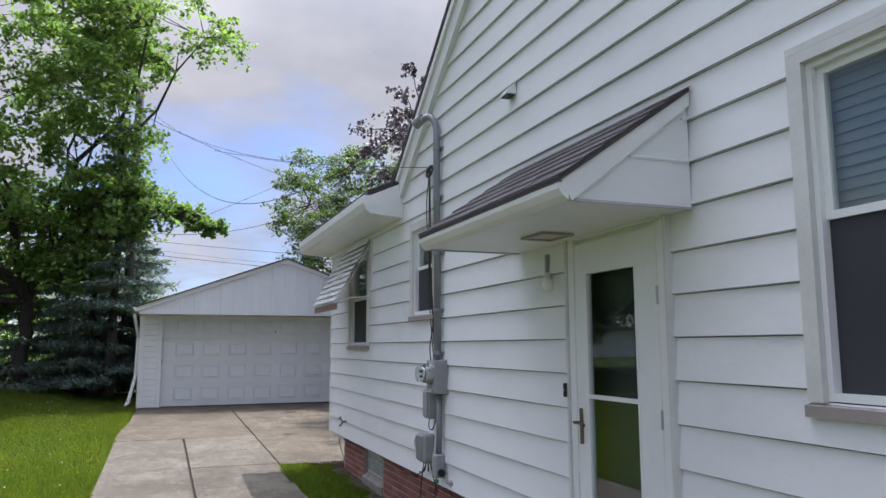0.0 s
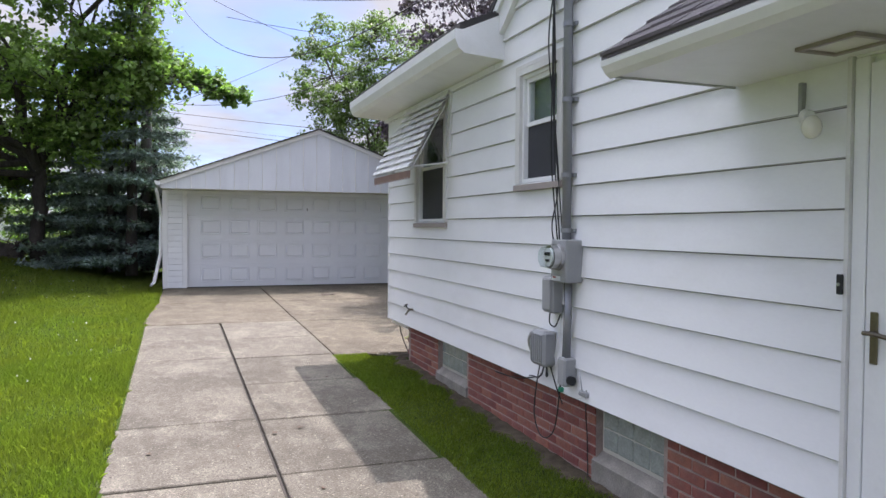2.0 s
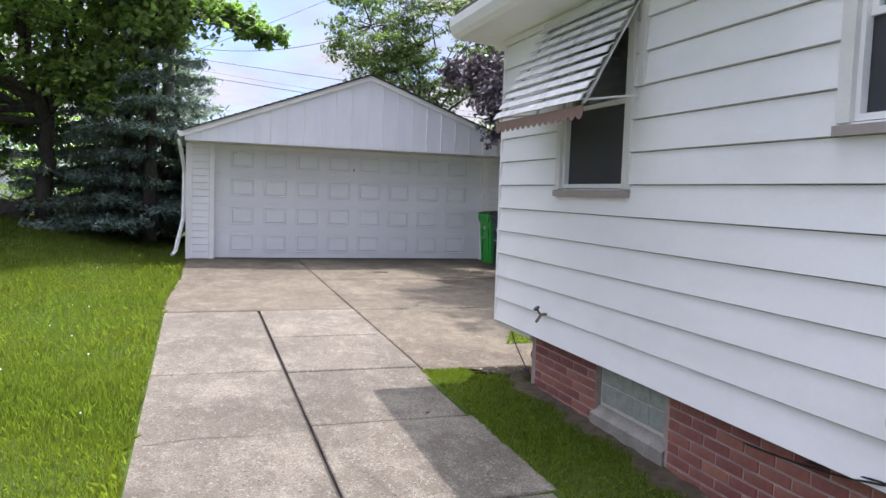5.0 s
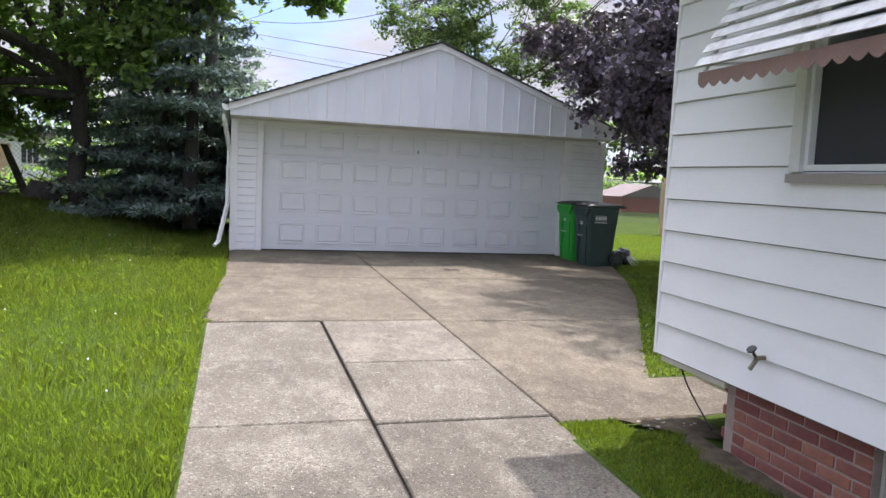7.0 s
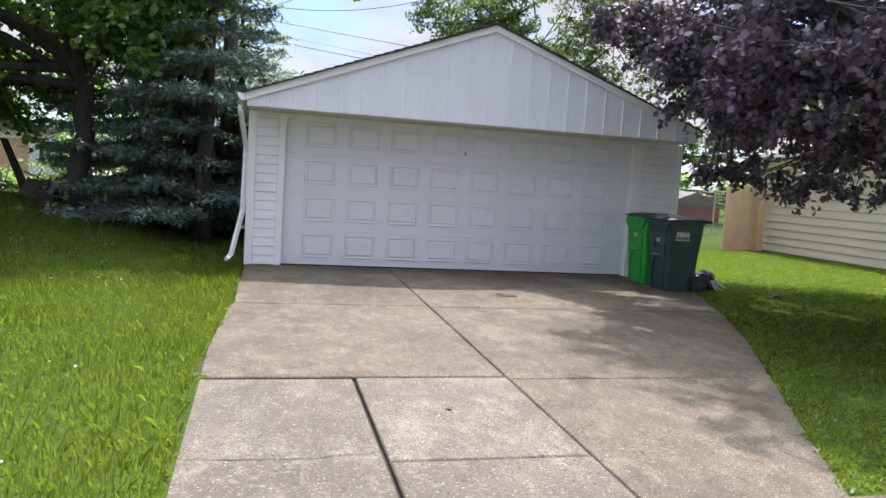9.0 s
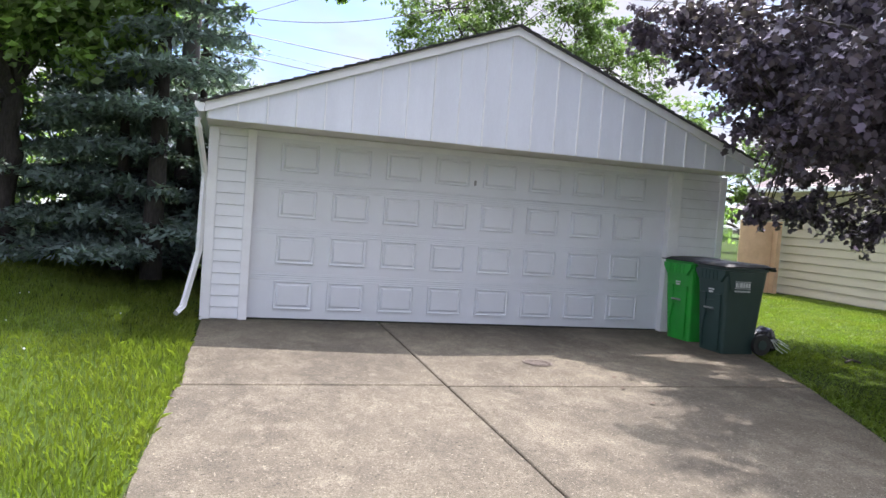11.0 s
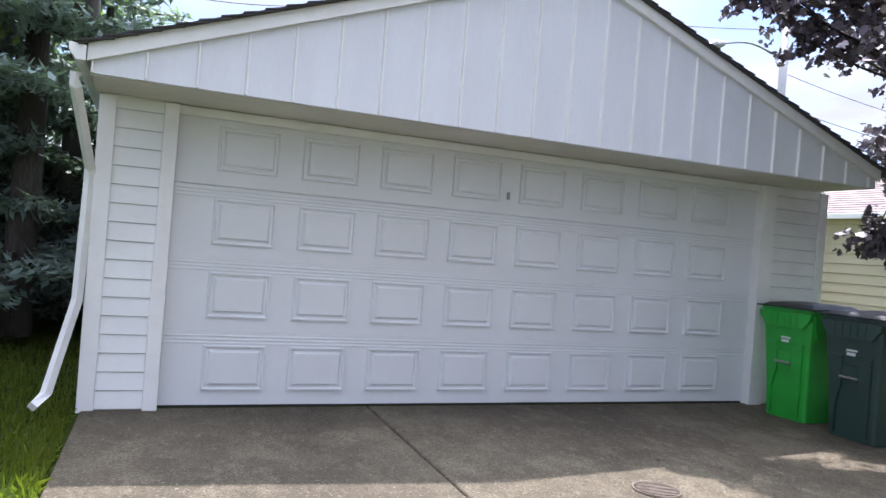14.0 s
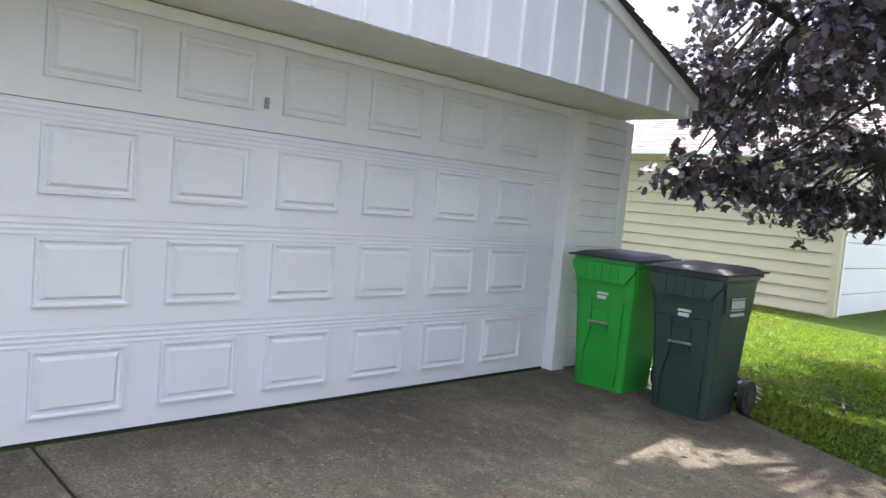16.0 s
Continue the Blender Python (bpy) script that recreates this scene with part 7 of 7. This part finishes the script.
# ---- pole and wires ----
def build_wires():
    p = thing("utility_pole", (-0.9, 23.6, 0.9), "weathered grey wooden utility pole rising among the trees", "utility pole")
    bm = bmesh.new()
    tube(bm, [(-0.92, 23.6, 0.5), (-0.86, 23.6, 9.35)], 0.15, 12, [0.15, 0.11])
    part("pole", bm, M["pole"], p, smooth=True)
    bm = bmesh.new()
    tube(bm, [(-0.93, 23.45, 8.7), (-0.55, 23.45, 8.75)], 0.02, 6)
    part("bracket", bm, M["iron"], p)
    q = thing("street_lamp", (26.5, 40, 0), "grey pole with a street lamp arm beyond the garages", "street lamp")
    bm = bmesh.new()
    tube(bm, [(26.6, 40, 0), (26.6, 40, 14.5)], 0.2, 10, [0.24, 0.17])
    part("pole", bm, M["pipe"], q, smooth=True)
    bm = bmesh.new()
    tube(bm, curve_pts([(26.5, 40, 11.6), (24.6, 40, 12.0), (22.9, 40, 11.7)], 5), 0.05, 6)
    part("arm", bm, M["pipe"], q)
    bm = bmesh.new()
    tube(bm, [(23.0, 40, 11.7), (22.5, 40, 11.55), (22.0, 40, 11.4)], 0.2, 10, [0.12, 0.24, 0.1])
    part("lamp_head", bm, M["pipe"], q)

    def span(a, b, sag, r=0.008, name="wire"):
        a, b = Vector(a), Vector(b)
        bm = bmesh.new()
        pts = []
        for k in range(25):
            t = k / 24
            v = a.lerp(b, t)
            v.z -= sag * 4 * t * (1 - t)
            pts.append(v)
        tube(bm, pts, r, 5)
        part(name, bm, M["black"], w)
    w = thing("overhead_wires", (2, 20, 6), "thin dark overhead wires sagging from the pole to the house", "wire")
    span((-0.6, 23.45, 8.75), (2.20, 7.00, 3.86), 1.7, 0.006)
    span((-0.6, 23.45, 8.7), (2.31, 7.11, 3.40), 0.45, 0.004)
    span((-0.9, 23.5, 8.6), (16.0, 40.0, 10.0), 1.0, 0.010)
    span((-3.0, 27.6, 5.52), (26.6, 40.0, 6.6), 0.35, 0.013)
    span((-3.0, 27.6, 5.10), (26.6, 40.0, 5.2), 0.30, 0.013)
    span((-3.0, 27.6, 5.30), (26.6, 40.0, 6.0), 0.55, 0.006)
    span((-0.9, 28.0, 5.72), (6.9, 28.0, 7.9), 0.72, 0.011)
    span((-0.9, 28.0, 5.35), (6.0, 30.0, 9.2), 0.10, 0.008)
    span((6.5, 28.0, 8.55), (26.6, 40.0, 9.8), 0.15, 0.012)
    span((-0.9, 23.5, 4.8), (-14.0, 12.0, 7.0), 0.6, 0.010)
    span((26.6, 40.0, 13.0), (2.31, 42.0, 12.5), 0.9, 0.014)
    span((26.6, 40.0, 11.0), (50.0, 38.0, 10.0), 0.9, 0.016)
    span((26.6, 40.0, 9.5), (50.0, 38.0, 8.8), 0.9, 0.016)


build_wires()


# ---- grass ----
def grass(name, n, region, height, mat, label, seed, lean=0.35, width=0.006, inside=None):
    rs = np.random.RandomState(seed)
    x0, x1, y0, y1 = region
    x, y = rs.uniform(x0, x1, n), y0 + (y1 - y0) * rs.uniform(0, 1, n)
    if inside is not None:
        keep = inside(x, y)
        x, y = x[keep], y[keep]
    n = len(x)
    patch = np.array([noise.noise(Vector((a * 0.9, b * 0.9, seed))) for a, b in zip(x[::1], y[::1])]) if n < 400000 else np.zeros(n)
    z = np.array([lawn_z(a, b) for a, b in zip(x, y)])
    h = height * rs.uniform(0.45, 1.15, n) * (1 + 0.55 * patch)
    yaw = rs.uniform(0, 2 * np.pi, n)
    ln = rs.normal(0, lean, n)
    d = np.stack([np.cos(yaw), np.sin(yaw)], 1)
    t = np.stack([-d[:, 1], d[:, 0]], 1)
    w = width * rs.uniform(0.7, 1.5, n)
    v = np.zeros((n, 5, 3))
    for k, (f, s) in enumerate(((0, -1), (0, 1), (0.55, 0.8), (1.0, 0.0), (0.55, -0.8))):
        off = (ln * h * f * f)
        v[:, k, 0] = x + t[:, 0] * w * s + d[:, 0] * off
        v[:, k, 1] = y + t[:, 1] * w * s + d[:, 1] * off
        v[:, k, 2] = z - 0.01 + h * f * np.cos(ln * f * 0.8)
    mesh = bpy.data.meshes.new(name)
    mesh.vertices.add(n * 5)
    mesh.vertices.foreach_set("co", v.reshape(-1))
    mesh.loops.add(n * 5)
    mesh.loops.foreach_set("vertex_index", np.arange(n * 5))
    mesh.polygons.add(n)
    mesh.polygons.foreach_set("loop_start", np.arange(n) * 5)
    mesh.update(calc_edges=True)
    ob = link_mesh(name, mesh, mat, None, label, "stuff")
    return tagged(ob, category="grass")


edge_l = lambda y: np.where(y > 14.3, np.where(y > 17, -0.47, -0.66 + 0.06 * (y - 14.3)), DRIVE_L) - 0.01
grass("lawn_grass", 200000, (-5.0, -0.55, 2.0, 12.0), 0.075, M["grass"], "tall unmown green lawn grass beside the driveway", 1, width=0.0030, inside=lambda x, y: x < edge_l(y) + 0.02 * np.sin(y * 9))
grass("lawn_grass", 170000, (-10.0, -0.35, 12.0, 25.0), 0.085, M["grass"], "tall unmown green lawn grass towards the trees", 2, width=0.0042, inside=lambda x, y: (x < edge_l(y)) & ~((x > GAR_L - 0.03) & (y > 19.8)))
grass("lawn_grass", 9000, (-0.85, -0.42, 2.0, 20.2), 0.075, M["grass"], "long grass hanging over the driveway edge", 3, width=0.004, lean=0.6, inside=lambda x, y: (x < edge_l(y) + 0.015) & (x > edge_l(y) - 0.09))
grass("lawn_grass", 70000, (1.62, 2.42, 1.0, 11.28), 0.038, M["grass_short"], "short green grass strip along the house foundation", 4, width=0.0032, inside=lambda x, y: (x < 2.29 + 0.05 * np.sin(y * 7) + 0.03 * np.sin(y * 23)) & ~((y > 11.05) & (x > 2.05)))
se = np.vectorize(slab_edge)
grass("lawn_grass", 70000, (5.6, 13.3, 20.5, 26.0), 0.045, M["grass_short"], "short mown green grass towards the yellow garage", 7, width=0.009, lean=0.9, inside=lambda x, y: (x > 6.5))
grass("lawn_grass", 130000, (2.7, 12.0, 12.2, 20.5), 0.042, M["grass_short"], "short mown green grass behind the house", 5, width=0.0065, lean=0.9, inside=lambda x, y: (x > np.where(y < 20, se(np.clip(y, 12.1, 20)), 6.6) + 0.0) & ~((y > 19.85) & (x < 6.5)))


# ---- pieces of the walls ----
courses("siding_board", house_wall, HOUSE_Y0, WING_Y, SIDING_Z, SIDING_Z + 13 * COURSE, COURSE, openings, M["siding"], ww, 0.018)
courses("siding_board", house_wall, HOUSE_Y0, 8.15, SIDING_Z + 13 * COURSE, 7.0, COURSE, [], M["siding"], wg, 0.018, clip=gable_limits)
bm = bmesh.new()
box(bm, WALL_X - 0.021, WALL_X + 0.0, WING_Y, WING_Y + 0.025, SIDING_Z, 3.03)
part("corner_strip", bm, M["white"], ww)


def build_bricks():
    rnd = random.Random(5)
    L, H, D, J = 0.198, 0.0565, 0.03, 0.0115
    meshes = []
    for ln in (L, 0.095):
        bm = bmesh.new()
        box(bm, 0, D, 0, ln, 0, H, 0.003)
        me = bpy.data.meshes.new("brick")
        bm.to_mesh(me)
        bm.free()
        me.materials.append(M["brick"])
        meshes.append((ln, me))
    for row in range(9):
        z = SIDING_Z - 0.016 - H - row * (H + J)
        for a, b in ((4.75, 5.93), (6.63, 8.87), (9.67, 10.68)):
            y = a + 0.002
            first = row % 2 == 1
            while y < b - 0.05:
                ln, me = meshes[1] if (first or b - y < L) else meshes[0]
                first = False
                if y + ln > b + 0.012:
                    break
                if z + H > gz(y) - 0.04:
                    ob = link_mesh("brick", me, None, foundation)
                    ob.location = (2.388 + rnd.uniform(-0.0015, 0.0025), y, z)
                y += ln + J
    for row in range(9):
        z = SIDING_Z - 0.016 - H - row * (H + J)
        for k in range(3):
            ob = link_mesh("brick", meshes[0][1], None, foundation)
            ob.location = (2.392 + k * 0.21 + (0.1 if row % 2 else 0), 10.678 + 0.03, z)
            ob.rotation_euler = (0, 0, radians(-90))


build_bricks()
